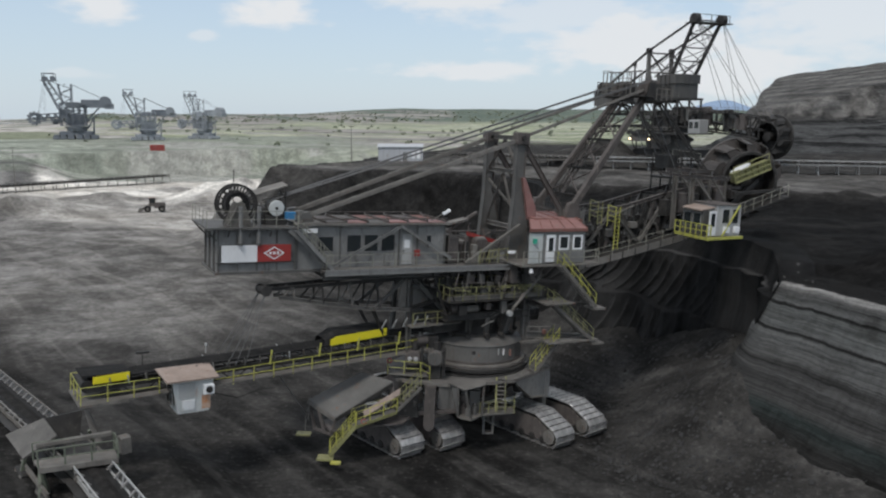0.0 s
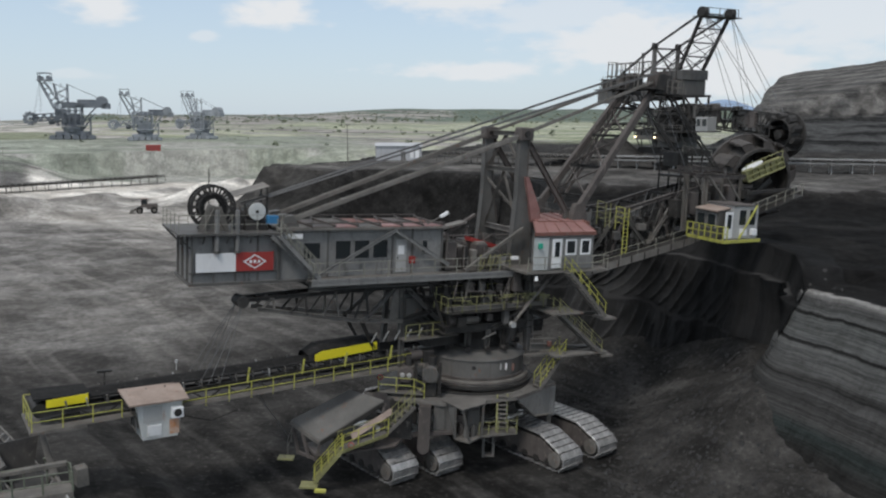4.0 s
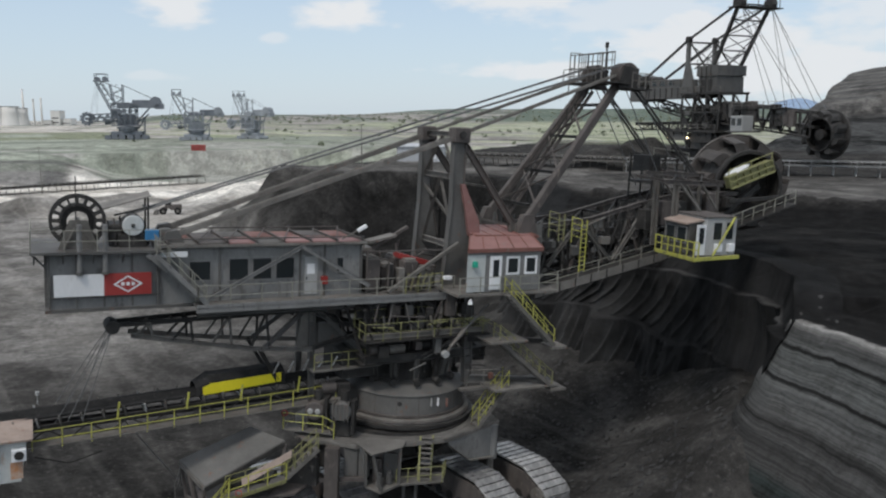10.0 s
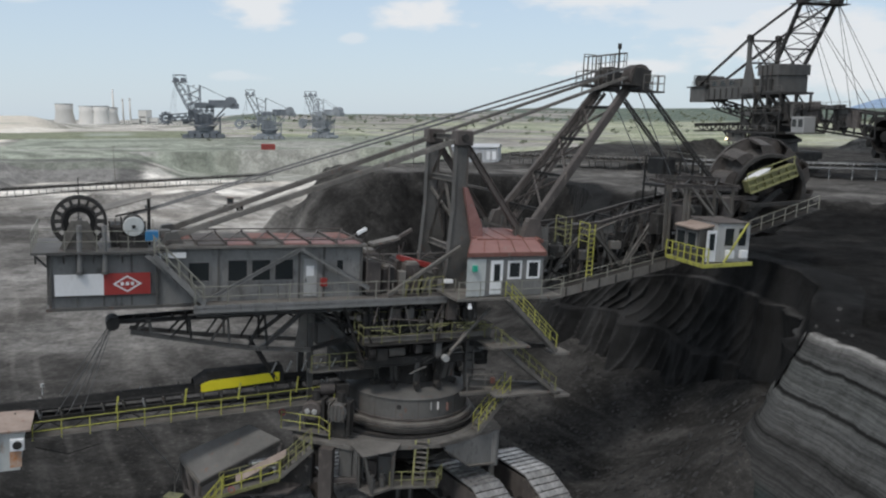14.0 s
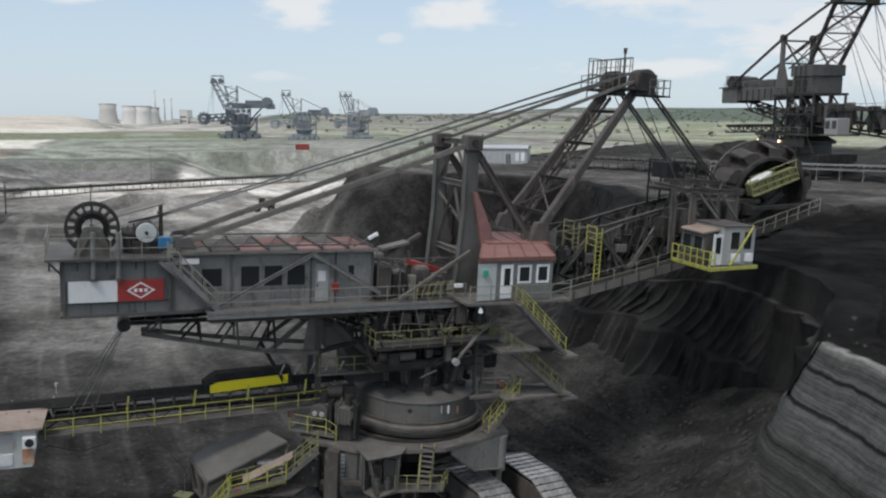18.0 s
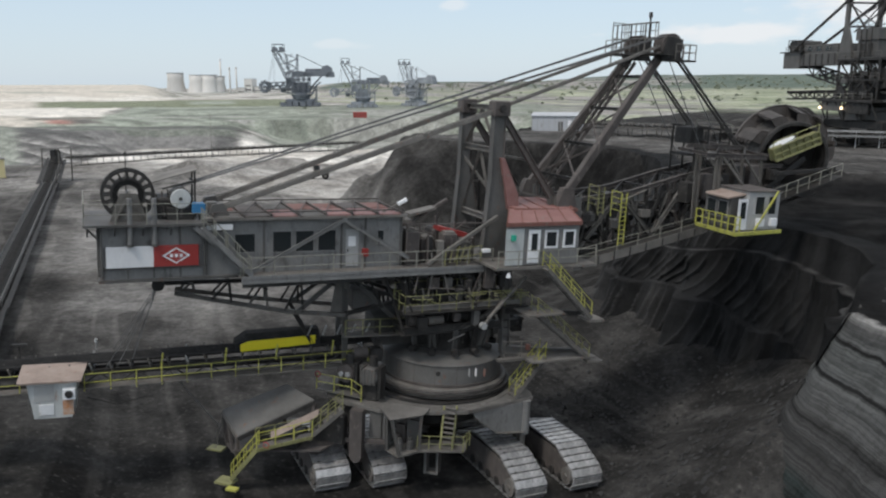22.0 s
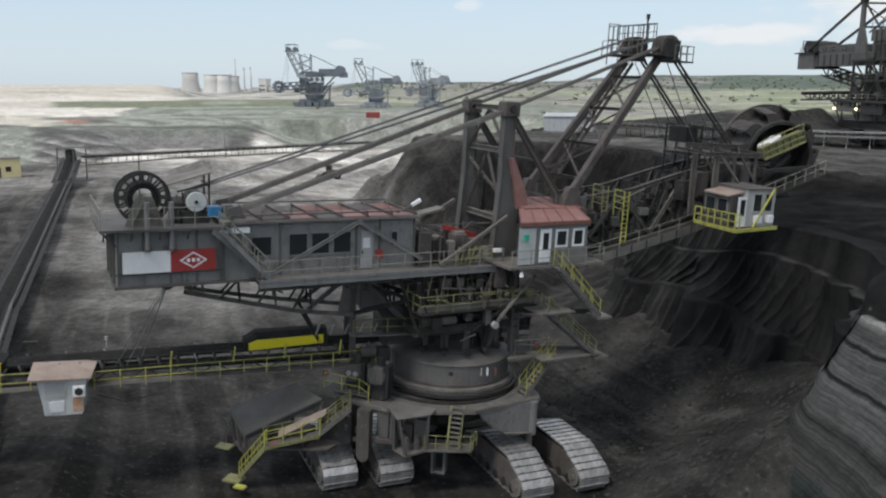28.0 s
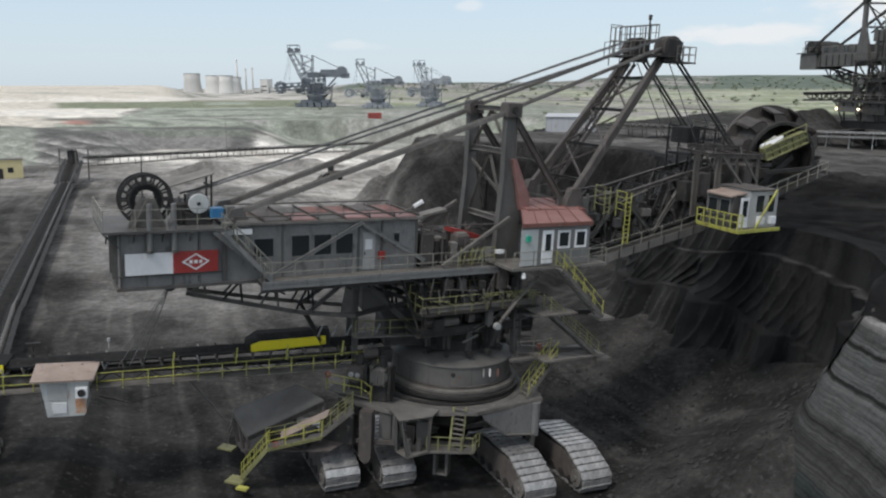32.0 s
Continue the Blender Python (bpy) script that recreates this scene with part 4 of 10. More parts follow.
def crest_line(first, last, step):
    """Points of the crest between two of its corners, rounded off, with outward directions and run."""
    pts = np.array(CREST[first:last + 1], float)
    run = np.concatenate([[0], np.cumsum(np.hypot(*np.diff(pts, axis=0).T))])
    t = np.arange(0, run[-1], step)
    p = np.stack([np.interp(t, run, pts[:, 0]), np.interp(t, run, pts[:, 1])], -1)
    k = np.exp(-np.linspace(-2, 2, 2 * int(1.1 / step) + 1) ** 2)
    k /= k.sum()
    pad = len(k) // 2
    for _ in range(2):
        q = np.pad(p, ((pad, pad), (0, 0)), mode="reflect", reflect_type="odd")
        p = np.stack([np.convolve(q[:, i], k, "valid") for i in range(2)], -1)
    tan = np.gradient(p, axis=0)
    tan /= np.hypot(*tan.T)[:, None]
    return p, np.stack([-tan[:, 1], tan[:, 0]], -1), t + run_at(first)


def face_mesh(name, rows, label, mat, attr):
    """Sheet of a face from an array of points (along, down) with one attribute colour a point."""
    nu, nv = rows.shape[:2]
    i = np.arange(nu * nv).reshape(nu, nv)
    quads = np.stack([i[:-1, :-1], i[:-1, 1:], i[1:, 1:], i[1:, :-1]], -1).reshape(-1, 4)
    me = bpy.data.meshes.new(name)
    me.vertices.add(nu * nv)
    me.vertices.foreach_set("co", rows.reshape(-1))
    me.loops.add(quads.size)
    me.loops.foreach_set("vertex_index", quads.ravel())
    me.polygons.add(len(quads))
    me.polygons.foreach_set("loop_start", np.arange(0, quads.size, 4))
    me.polygons.foreach_set("use_smooth", np.ones(len(quads), bool))
    at = me.color_attributes.new("lay", "FLOAT_COLOR", "POINT")
    at.data.foreach_set("color", attr.astype(np.float32).ravel())
    me.update()
    me.materials.append(mat)
    return tagged(new(name, me), label, "pit wall", kind="structure")


def face_material(name, banded):
    m = bpy.data.materials.new(name)
    m.use_nodes = True
    n, l = m.node_tree.nodes, m.node_tree.links
    b = n["Principled BSDF"]
    b.inputs["Roughness"].default_value = 0.93
    b.inputs["Specular IOR Level"].default_value = 0.08
    co = n.new("ShaderNodeTexCoord")
    at = n.new("ShaderNodeAttribute")
    at.attribute_name = "lay"

    def scaled(src, v):
        t = n.new("ShaderNodeMapping")
        t.inputs["Scale"].default_value = v
        l.new(src, t.inputs[0])
        return t.outputs[0]

    def nz(src, scale, detail=5.0, rough=0.6):
        t = n.new("ShaderNodeTexNoise")
        t.inputs["Scale"].default_value, t.inputs["Detail"].default_value, t.inputs["Roughness"].default_value = scale, detail, rough
        l.new(src, t.inputs[0])
        return t.outputs["Fac"]

    def ramp(v, stops):
        t = n.new("ShaderNodeValToRGB")
        e = t.color_ramp.elements
        while len(e) < len(stops):
            e.new(0.5)
        for q, (p, c) in zip(e, stops):
            q.position, q.color = p, (*c, 1)
        l.new(v, t.inputs[0])
        return t.outputs["Color"]

    def mix(f, a, c, k=1.0, mode="MIX"):
        t = n.new("ShaderNodeMix")
        t.data_type, t.blend_type = "RGBA", mode
        if k != 1.0:
            q = n.new("ShaderNodeMath")
            q.operation = "MULTIPLY"
            l.new(f, q.inputs[0])
            q.inputs[1].default_value = k
            f = q.outputs[0]
        l.new(f, t.inputs["Factor"])
        for key, v in (("A", a), ("B", c)):
            if isinstance(v, tuple):
                t.inputs[key].default_value = (*v, 1)
            else:
                l.new(v, t.inputs[key])
        return t.outputs["Result"]

    obj = co.outputs["Object"]
    grain = nz(obj, 1.6, 7.0, 0.7)
    if banded:
        depth = n.new("ShaderNodeSeparateXYZ")
        wob = n.new("ShaderNodeVectorMath")
        wob.operation = "MULTIPLY_ADD"
        wn = n.new("ShaderNodeTexNoise")
        wn.inputs["Scale"].default_value, wn.inputs["Detail"].default_value, wn.inputs["Roughness"].default_value = 0.5, 9.0, 0.75
        l.new(obj, wn.inputs[0])
        l.new(wn.outputs["Color"], wob.inputs[0])
        wob.inputs[1].default_value = (0, 0.03, 0)
        l.new(at.outputs["Vector"], wob.inputs[2])
        l.new(wob.outputs[0], depth.inputs[0])
        main = ramp(depth.outputs["Y"], ((0.008, (0.016, 0.0155, 0.015)), (0.018, (0.40, 0.388, 0.368)), (0.034, (0.30, 0.292, 0.28)), (0.055, (0.10, 0.098, 0.095)), (0.122, (0.125, 0.127, 0.123)), (0.129, (0.018, 0.0175, 0.017)), (0.135, (0.018, 0.0175, 0.017)), (0.145, (0.13, 0.133, 0.128)),
                                         (0.252, (0.132, 0.134, 0.13)), (0.259, (0.018, 0.0175, 0.017)), (0.265, (0.018, 0.0175, 0.017)), (0.276, (0.13, 0.131, 0.127)), (0.38, (0.125, 0.124, 0.12)), (0.42, (0.05, 0.049, 0.047)), (0.46, (0.10, 0.098, 0.095)), (0.51, (0.055, 0.054, 0.052)), (0.57, (0.085, 0.083, 0.08)), (0.62, (0.04, 0.049, 0.047)), (0.70, (0.036, 0.035, 0.033)), (1.0, (0.026, 0.025, 0.0235))))
        fine = nz(scaled(wob.outputs[0], (0.16, 110.0, 1)), 1.0, 5.0, 0.7)
        main = mix(ramp(fine, ((0.44, (0, 0, 0)), (0.56, (1, 1, 1)))), main, (0.26, 0.265, 0.26), 0.5, "MULTIPLY")
        line = nz(scaled(wob.outputs[0], (0.07, 30.0, 3)), 1.0, 2.0, 0.5)
        main = mix(ramp(line, ((0.60, (0, 0, 0)), (0.66, (1, 1, 1)))), main, (0.2, 0.2, 0.195), 0.35, "MULTIPLY")
        blotch = nz(scaled(at.outputs["Vector"], (0.35, 5.0, 1)), 1.0, 5.0, 0.65)
        main = mix(ramp(blotch, ((0.52, (0, 0, 0)), (0.66, (1, 1, 1)))), main, (0.45, 0.44, 0.43), 0.7, "MULTIPLY")
        wash = nz(scaled(at.outputs["Vector"], (1.8, 3.5, 1)), 1.0, 5.0, 0.65)
        main = mix(ramp(wash, ((0.50, (0, 0, 0)), (0.72, (1, 1, 1)))), main, (0.55, 0.54, 0.52), 0.6, "MULTIPLY")
        main = mix(ramp(grain, ((0.55, (0, 0, 0)), (0.75, (1, 1, 1)))), main, (0.45, 0.44, 0.43), 0.6, "MULTIPLY")
    else:
        main = ramp(nz(obj, 0.5, 6.0), ((0.35, (0.0075, 0.0075, 0.0075)), (0.68, (0.019, 0.0189, 0.0188))))
        claw = nz(scaled(at.outputs["Vector"], (5.0, 1.0, 1)), 1.0, 4.0, 0.6)
        main = mix(ramp(claw, ((0.5, (0, 0, 0)), (0.7, (1, 1, 1)))), main, (0.055, 0.0535, 0.052), 0.12)
        sep = n.new("ShaderNodeSeparateColor")
        l.new(at.outputs["Color"], sep.inputs[0])
        main = mix(sep.outputs[2], main, (0.125, 0.122, 0.119), 0.6)
        main = mix(ramp(grain, ((0.6, (0, 0, 0)), (0.78, (1, 1, 1)))), main, (0.05, 0.048, 0.046), 0.4)
    l.new(main, b.inputs["Base Color"])
    bp = n.new("ShaderNodeBump")
    bp.inputs["Strength"].default_value, bp.inputs["Distance"].default_value = 0.8, 0.18
    l.new(nz(obj, 3.0, 8.0, 0.7), bp.inputs["Height"])
    l.new(bp.outputs[0], b.inputs["Normal"])
    return m


def sheet(line, out, run, off, z, mat, name, label, third=None):
    """Lay offsets and heights (along, down) out from the crest and tuck the sheet into the bench behind it."""
    back = np.array([3.4, 2.6, 1.7, 0.9, 0.35])
    bx = line[:, None, 0] - out[:, None, 0] * back
    by = line[:, None, 1] - out[:, None, 1] * back
    d, s = signed_distance(bx, by, CREST)
    bz = bench_level(bx, by, d, s) + np.array([-0.15, 0.04, 0.05, 0.04, 0.02])
    x = np.concatenate([bx, line[:, None, 0] + out[:, None, 0] * off], 1)
    y = np.concatenate([by, line[:, None, 1] + out[:, None, 1] * off], 1)
    zz = np.concatenate([bz, z], 1)
    v = np.concatenate([np.broadcast_to(-back * 0.02, bx.shape), np.broadcast_to(np.linspace(0, 1, z.shape[1]), z.shape)], 1)
    third = np.concatenate([np.zeros(bx.shape), third if third is not None else np.zeros(z.shape)], 1)
    attr = np.stack([np.broadcast_to(run[:, None], v.shape), v, third, np.ones(v.shape)], -1)
    return face_mesh(name, np.stack([x, y, zz], -1), label, mat, attr)


CLAY_RUN = [0, 0.3, 3.2, 5.5, 7.6]


def build_clay_wall():
    line, out, run = crest_line(1, 6, 0.22)
    keep = run < CORNER + 1.4
    line, out, run = line[keep], out[keep], run[keep]
    v = np.linspace(0, 1, 110)[None, :]
    u = run[:, None]
    off = np.interp(v, [0, 0.06, 0.5, 0.8, 1.0], CLAY_RUN)
    dip = 0.02 * np.sin(u * 0.11)
    ledge = 0.13 * (vnoise((v + dip) * 26.0, u * 0.05, 3) - 0.5) + 0.10 * (vnoise((v + dip) * 55.0, u * 0.09, 4) - 0.5) + 0.22 * (fbm(u * 1.1, v * 11.0, 4, 28) - 0.5)
    off = off + ledge * smooth01(v, 0.0, 0.04) + 0.30 * (fbm(u * 0.35, v * 3.0, 4, 6) - 0.5) * smooth01(v, 0, 0.1) + 2.6 * (fbm(u * 0.4, v * 7, 5, 7) - 0.5) * smooth01(v, 0.55, 0.85)
    z0 = 12.15 + 0.25 * (fbm(run * 0.4, run * 0, 3, 8) - 0.5)
    z = z0[:, None] + (-1.0 - z0[:, None]) * np.interp(v, [0, 0.06, 0.8, 1.0], [0, 0.05, 0.86, 1.0])
    sheet(line, out, run, off, z, face_material("banded_clay", True), "clay_wall", "steep grey clay wall with thin dark lignite bands")


def build_coal_face():
    """The fresh cut: an upper step, a shelf, and two fluted tiers below it, each hollowed by the wheel."""
    line, out, run = crest_line(5, 17, 0.11)
    v = np.linspace(0, 1, 170)[None, :]
    u = run[:, None] - CORNER
    zero = u * 0
    z0 = bench_level(line[:, 0], line[:, 1], np.zeros(len(run)), run)[:, None] + 0.25 * (fbm(u * 0.5, zero, 3, 14) - 0.5)
    shelf = 10.9 + 0.3 * np.sin(u * 0.3) + 0.5 * (fbm(u * 0.3, zero, 3, 18) - 0.5) - 0.9 * smooth01(u, 20, 34)
    foot = 5.4 + 0.7 * np.sin(u * 0.25 + 1.0) + 1.6 * (fbm(u * 0.22, zero, 3, 19) - 0.5) + 1.0 * smooth01(u, 22, 36)
    low = -1.0 - 0.02 * line[:, :1]
    t1, s1, t2, s2, t3 = (np.clip((v - p) / (q - p), 0, 1) for p, q in ((0, 0.20), (0.20, 0.25), (0.25, 0.62), (0.62, 0.66), (0.66, 1.0)))
    z = z0 + (shelf - z0) * t1 - 0.12 * s1 + (foot - shelf + 0.12) * t2 - 0.15 * s2 + (low - foot + 0.15) * t3
    left = smooth01(u, 13, 22)
    ragged = smooth01(fbm(u * 0.45, zero, 4, 17), 0.25, 0.75)
    off = 0.5 * t1 ** 1.6 + s1 * (0.35 + 0.8 * ragged) + 0.9 * t2 ** 2.2 + s2 * (0.15 + 0.9 * left * ragged) + (1.4 + 1.3 * left) * t3 ** 1.6
    off = off - 1.5 * np.exp(-((u - 7.5) / 5.0) ** 2) * np.sin(math.pi * np.clip((v - 0.22) / 0.78, 0, 1)) ** 0.8

    def flutes(width, lean, t, seed):
        """Hollows between sharp arrises, leaning and uneven; depth and arris."""
        f = u / width + lean * t ** 1.4 + 0.5 * vnoise(u * 0.3, t * 0.8, seed)
        k = np.floor(f)
        f = f - k
        size = 0.35 + 0.9 * lattice(k, k * 0 + seed, 2)
        return (4 * (f - 0.5) ** 2) ** 1.3 * size, (4 * (f - 0.5) ** 2) ** 5 * size

    edge = 0
    for t, width, lean, seed, deep, start in ((t1, 1.3, -0.9, 11, 0.22, 19), (t2, 1.25, -2.4, 12, 0.42, 14), (t3, 1.2, -1.8, 13, 0.5, 16)):
        inside = smooth01(t, 0, 0.22) * (1 - smooth01(t, 0.9, 1.0)) * smooth01(u, start, start + 8)
        h, r = flutes(width, lean, t, seed)
        off = off + deep * h * inside
        edge = edge + r * inside * smooth01(u, start + 3, start + 12)
    off = off + left * 0.9 * (fbm(u * 0.18, v * 2.0, 2, 15) - 0.5) + 0.12 * (fbm(u * 1.6, v * 12.0, 3, 16) - 0.5) * smooth01(v, 0.02, 0.1)
    off = off + smooth01(u, 17, 24) * 0.12 * (fbm(u * 0.9, v * 9, 4, 22) - 0.5)
    seam = 1 - smooth01(u, -0.2, 1.6)
    wall = np.interp((z - z0) / (low - z0), np.interp([0, 0.06, 0.5, 0.8, 1.0], [0, 0.06, 0.8, 1.0], [0, 0.05, 0.86, 1.0]), CLAY_RUN)
    off = off * (1 - seam) + seam * wall
    lip = np.exp(-((s1 - 0.5) / 0.45) ** 2) * smooth01(fbm(u * 0.5, v * 0, 3, 20), 0.35, 0.7) * smooth01(u, 1.5, 4)
    dusty = 0.75 * lip + 0.8 * edge + 0.22 * smooth01(u, 8, 24) * smooth01(fbm(u * 0.4, v * 5, 4, 25), 0.3, 0.8) * smooth01(v, 0.2, 0.4)
    sheet(line, out, run, off, z, face_material("cut_coal", False), "coal_face", "freshly cut dark lignite face with scooped slices", np.clip(dusty, 0, 1))


build_clay_wall()
build_coal_face()


# ---- the excavator's slewing upper works ----
HEADING = 27.0
upper = empty("bucket_wheel_excavator", machine_frame(HEADING), "grey bucket wheel excavator with red-roofed cab slewing over its crawlers", "excavator")


def counterweight():
    g = Geo().box(-20.3, -15.0, -2.1, 2.1, 13.55, 16.4, 0.04)
    box = part("counterweight_box", g, grey_paint, upper, "grey riveted ballast box at the stern")
    for a in (-20.25, -19.0, -17.7, -16.35, -15.1):
        for l, s in ((-2.1, -1), (2.1, 1)):
            part("stiffener", Geo().box(a - 0.05, a + 0.05, min(l, l + s * 0.14), max(l, l + s * 0.14), 13.6, 16.35), grey_dark, box)
    for l in (-1.4, 0, 1.4):
        part("stiffener", Geo().box(-20.44, -20.3, l - 0.05, l + 0.05, 13.6, 16.35), grey_dark, box)
    part("bottom_flange", Geo().box(-20.45, -13.0, -2.3, 2.3, 13.4, 13.55), grey_dark, box)
    part("flange", Geo().box(-20.4, -15.0, -2.26, -2.1, 14.12, 14.2), grey_dark, box)
    # name boards
    part("white_board", Geo().box(-20.05, -17.72, -2.34, -2.27, 14.22, 15.34), sign_white, upper, "blank white board on the ballast box")
    rb = part("red_board", Geo().box(-17.72, -15.42, -2.34, -2.27, 14.22, 15.36), sign_red, upper, "red board with a white diamond mark")
    c, y = (-16.57, 14.79), -2.355
    dw, dh, e = 0.72, 0.45, 0.09
    g = Geo()
    pts_o = [(c[0] - dw, c[1]), (c[0], c[1] - dh), (c[0] + dw, c[1]), (c[0], c[1] + dh)]
    pts_i = [(c[0] - dw + e * 1.7, c[1]), (c[0], c[1] - dh + e), (c[0] + dw - e * 1.7, c[1]), (c[0], c[1] + dh - e)]
    for i in range(4):
        j = (i + 1) % 4
        g.plate([(pts_o[i][0], y, pts_o[i][1]), (pts_o[j][0], y, pts_o[j][1]), (pts_i[j][0], y, pts_i[j][1]), (pts_i[i][0], y, pts_i[i][1])], (0, 1, 0), 0.02)
    part("diamond_mark", g, sign_white, rb, "white diamond outline")
    for a in (-16.82, -16.57, -16.32):
        part("mark_bar", Geo().box(a - 0.08, a + 0.08, y, y + 0.02, 14.7, 14.88), sign_white, rb)
    # deck on top
    dk = part("stern_deck", Geo().box(-21.1, -14.7, -2.6, 2.6, 16.42, 16.54), grey_dark, upper, "chequer plate deck")
    for a in (-20.9, -19.6, -18.2, -16.8, -15.4):
        part("edge_bracket", Geo().beam((a, -2.1, 15.9), (a, -2.6, 16.42), 0.08, 0.08), grey_dark, dk)
    part("edge_bracket", Geo().beam((-20.3, -2.0, 15.6), (-21.05, -2.0, 16.42), 0.1, 0.1), grey_dark, dk)
    part("edge_bracket", Geo().beam((-20.3, 2.0, 15.6), (-21.05, 2.0, 16.42), 0.1, 0.1), grey_dark, dk)
    railing(upper, [(-15.0, -2.55, 16.54), (-21.05, -2.55, 16.54), (-21.05, 2.55, 16.54), (-15.0, 2.55, 16.54)], rail_pale, 1.08, 1.35, r=0.02)
    # two pale vent pipes
    for a in (-18.85, -17.65):
        p = pipe("vent_pipe", (a, -2.4, 15.5), (a, -2.4, 17.9), 0.13, grey_paint, upper, 10, "pale grey vertical pipe")
        part("pipe_foot", Geo().tube((a, -2.4, 15.35), (a, -2.4, 15.5), 0.18, 10), grey_dark, p)


def cable_reel():
    c = (-18.85, -1.0, 17.95)
    g = Geo()
    # two rims, an inner ring, webs: the openings between the webs stay open
    for y0 in (-0.45, 0.35):
        g.lathe([(1.35, y0), (1.35, y0 + 0.1), (1.2, y0 + 0.1), (1.2, y0)], 40, c, "y", True)
        g.lathe([(0.88, y0), (0.88, y0 + 0.1), (0.78, y0 + 0.1), (0.78, y0)], 40, c, "y", True)
    reel = part("cable_reel", g, steel_black, upper, "large black spoked cable reel")
    web = Geo()
    for k in range(16):
        a = 2 * math.pi * k / 16
        for y0 in (-0.4, 0.4):
            p = (c[0] + 0.82 * math.cos(a), c[1] + y0, c[2] + 0.82 * math.sin(a))
            q = (c[0] + 1.26 * math.cos(a), c[1] + y0, c[2] + 1.26 * math.sin(a))
            part("spoke", Geo().beam(p, q, 0.13, 0.1), steel_black, reel)
    part("drum_core", Geo().lathe([(0.84, -0.42), (0.84, 0.4), (0.52, 0.4), (0.52, -0.42)], 32, c, "y", True), belt_rubber, reel)
    part("axle", Geo().tube((c[0], c[1] - 0.6, c[2]), (c[0], c[1] + 0.6, c[2]), 0.12, 12), steel_dusty, reel)
    part("reel_guard", Geo().plate([(c[0] - 0.95, c[1] - 0.62, 16.56), (c[0] - 0.42, c[1] - 0.62, c[2] + 0.1), (c[0] + 0.42, c[1] - 0.62, c[2] + 0.1), (c[0] + 0.95, c[1] - 0.62, 16.56)], (0, 1, 0), 0.05), steel_dusty, reel, "dusty guard sheet before the reel")
    for s in (-1, 1):
        part("reel_stand", Geo().beam((c[0] - 0.7, c[1] + 0.7 * s, 16.54), (c[0], c[1] + 0.7 * s, c[2]), 0.12, 0.12).beam((c[0] + 0.7, c[1] + 0.7 * s, 16.54), (c[0], c[1] + 0.7 * s, c[2]), 0.12, 0.12), steel_dusty, reel)
    pipe("lightning_rod", (-18.9, -0.4, 16.5), (-18.9, -0.4, 20.2), 0.03, steel_black, upper, 6)
    # second drum with a pale disc, its gear and motor
    c2 = (-16.2, -1.25, 17.7)
    w = part("winch_drum", Geo().lathe([(0.0, -0.1), (0.56, -0.1), (0.58, 0.0), (0.58, 0.9), (0.0, 0.9)], 28, c2, "y"), steel_black, upper, "black winch drum with a pale end disc", True)
    part("end_disc", Geo().lathe([(0.0, -0.14), (0.5, -0.14), (0.54, -0.1), (0.54, -0.02)], 28, c2, "y"), hut_paint, w, "pale round disc")
    part("hub", Geo().lathe([(0.0, -0.2), (0.1, -0.2), (0.1, -0.1)], 12, c2, "y"), steel_black, w)
    part("drum_base", Geo().box(-16.9, -15.5, -1.3, 0.2, 16.54, 17.2, 0.03), steel_black, w)
    part("gear_case", Geo().box(-17.35, -16.6, -0.9, 0.6, 16.54, 17.7, 0.1), steel_black, w)
    for k in range(7):
        pipe("winch_pipe", (-17.3 + 0.28 * k, -1.0, 16.6), (-17.4 + 0.3 * k, -0.7, 17.9 + 0.12 * (k % 3)), 0.05, (steel_black, steel_rusty)[k % 2], w, 6)
    part("motor", Geo().tube((-17.3, 1.0, 17.3), (-16.0, 1.0, 17.3), 0.4, 14), grey_dark, w)
    part("winch_frame", Geo().beam((-15.35, -0.5, 16.54), (-15.35, -0.5, 19.1), 0.1, 0.1).beam((-15.35, 0.8, 16.54), (-15.35, 0.8, 19.2), 0.1, 0.1).beam((-15.45, -0.9, 18.55), (-15.45, 0.9, 18.55), 0.1, 0.1).beam((-17.1, -0.9, 18.2), (-15.45, -0.9, 18.6), 0.1, 0.1), steel_black, w)
    part("roof_plate", Geo().plate([(-17.9, -0.5, 18.35), (-15.2, -0.5, 19.15), (-15.2, 0.9, 19.3), (-17.9, 0.9, 18.5)], (0, 0, 1), 0.06), steel_dusty, upper, "dusty sheet cover over the winch")
    part("blue_box", Geo().box(-15.62, -14.95, -1.75, -1.2, 16.95, 17.5, 0.05), blue_paint, upper, "blue electrical box")
    part("blue_box", Geo().box(-14.9, -14.3, -1.6, -1.15, 17.1, 17.55, 0.05), grey_dark, upper, "dark blue electrical box")


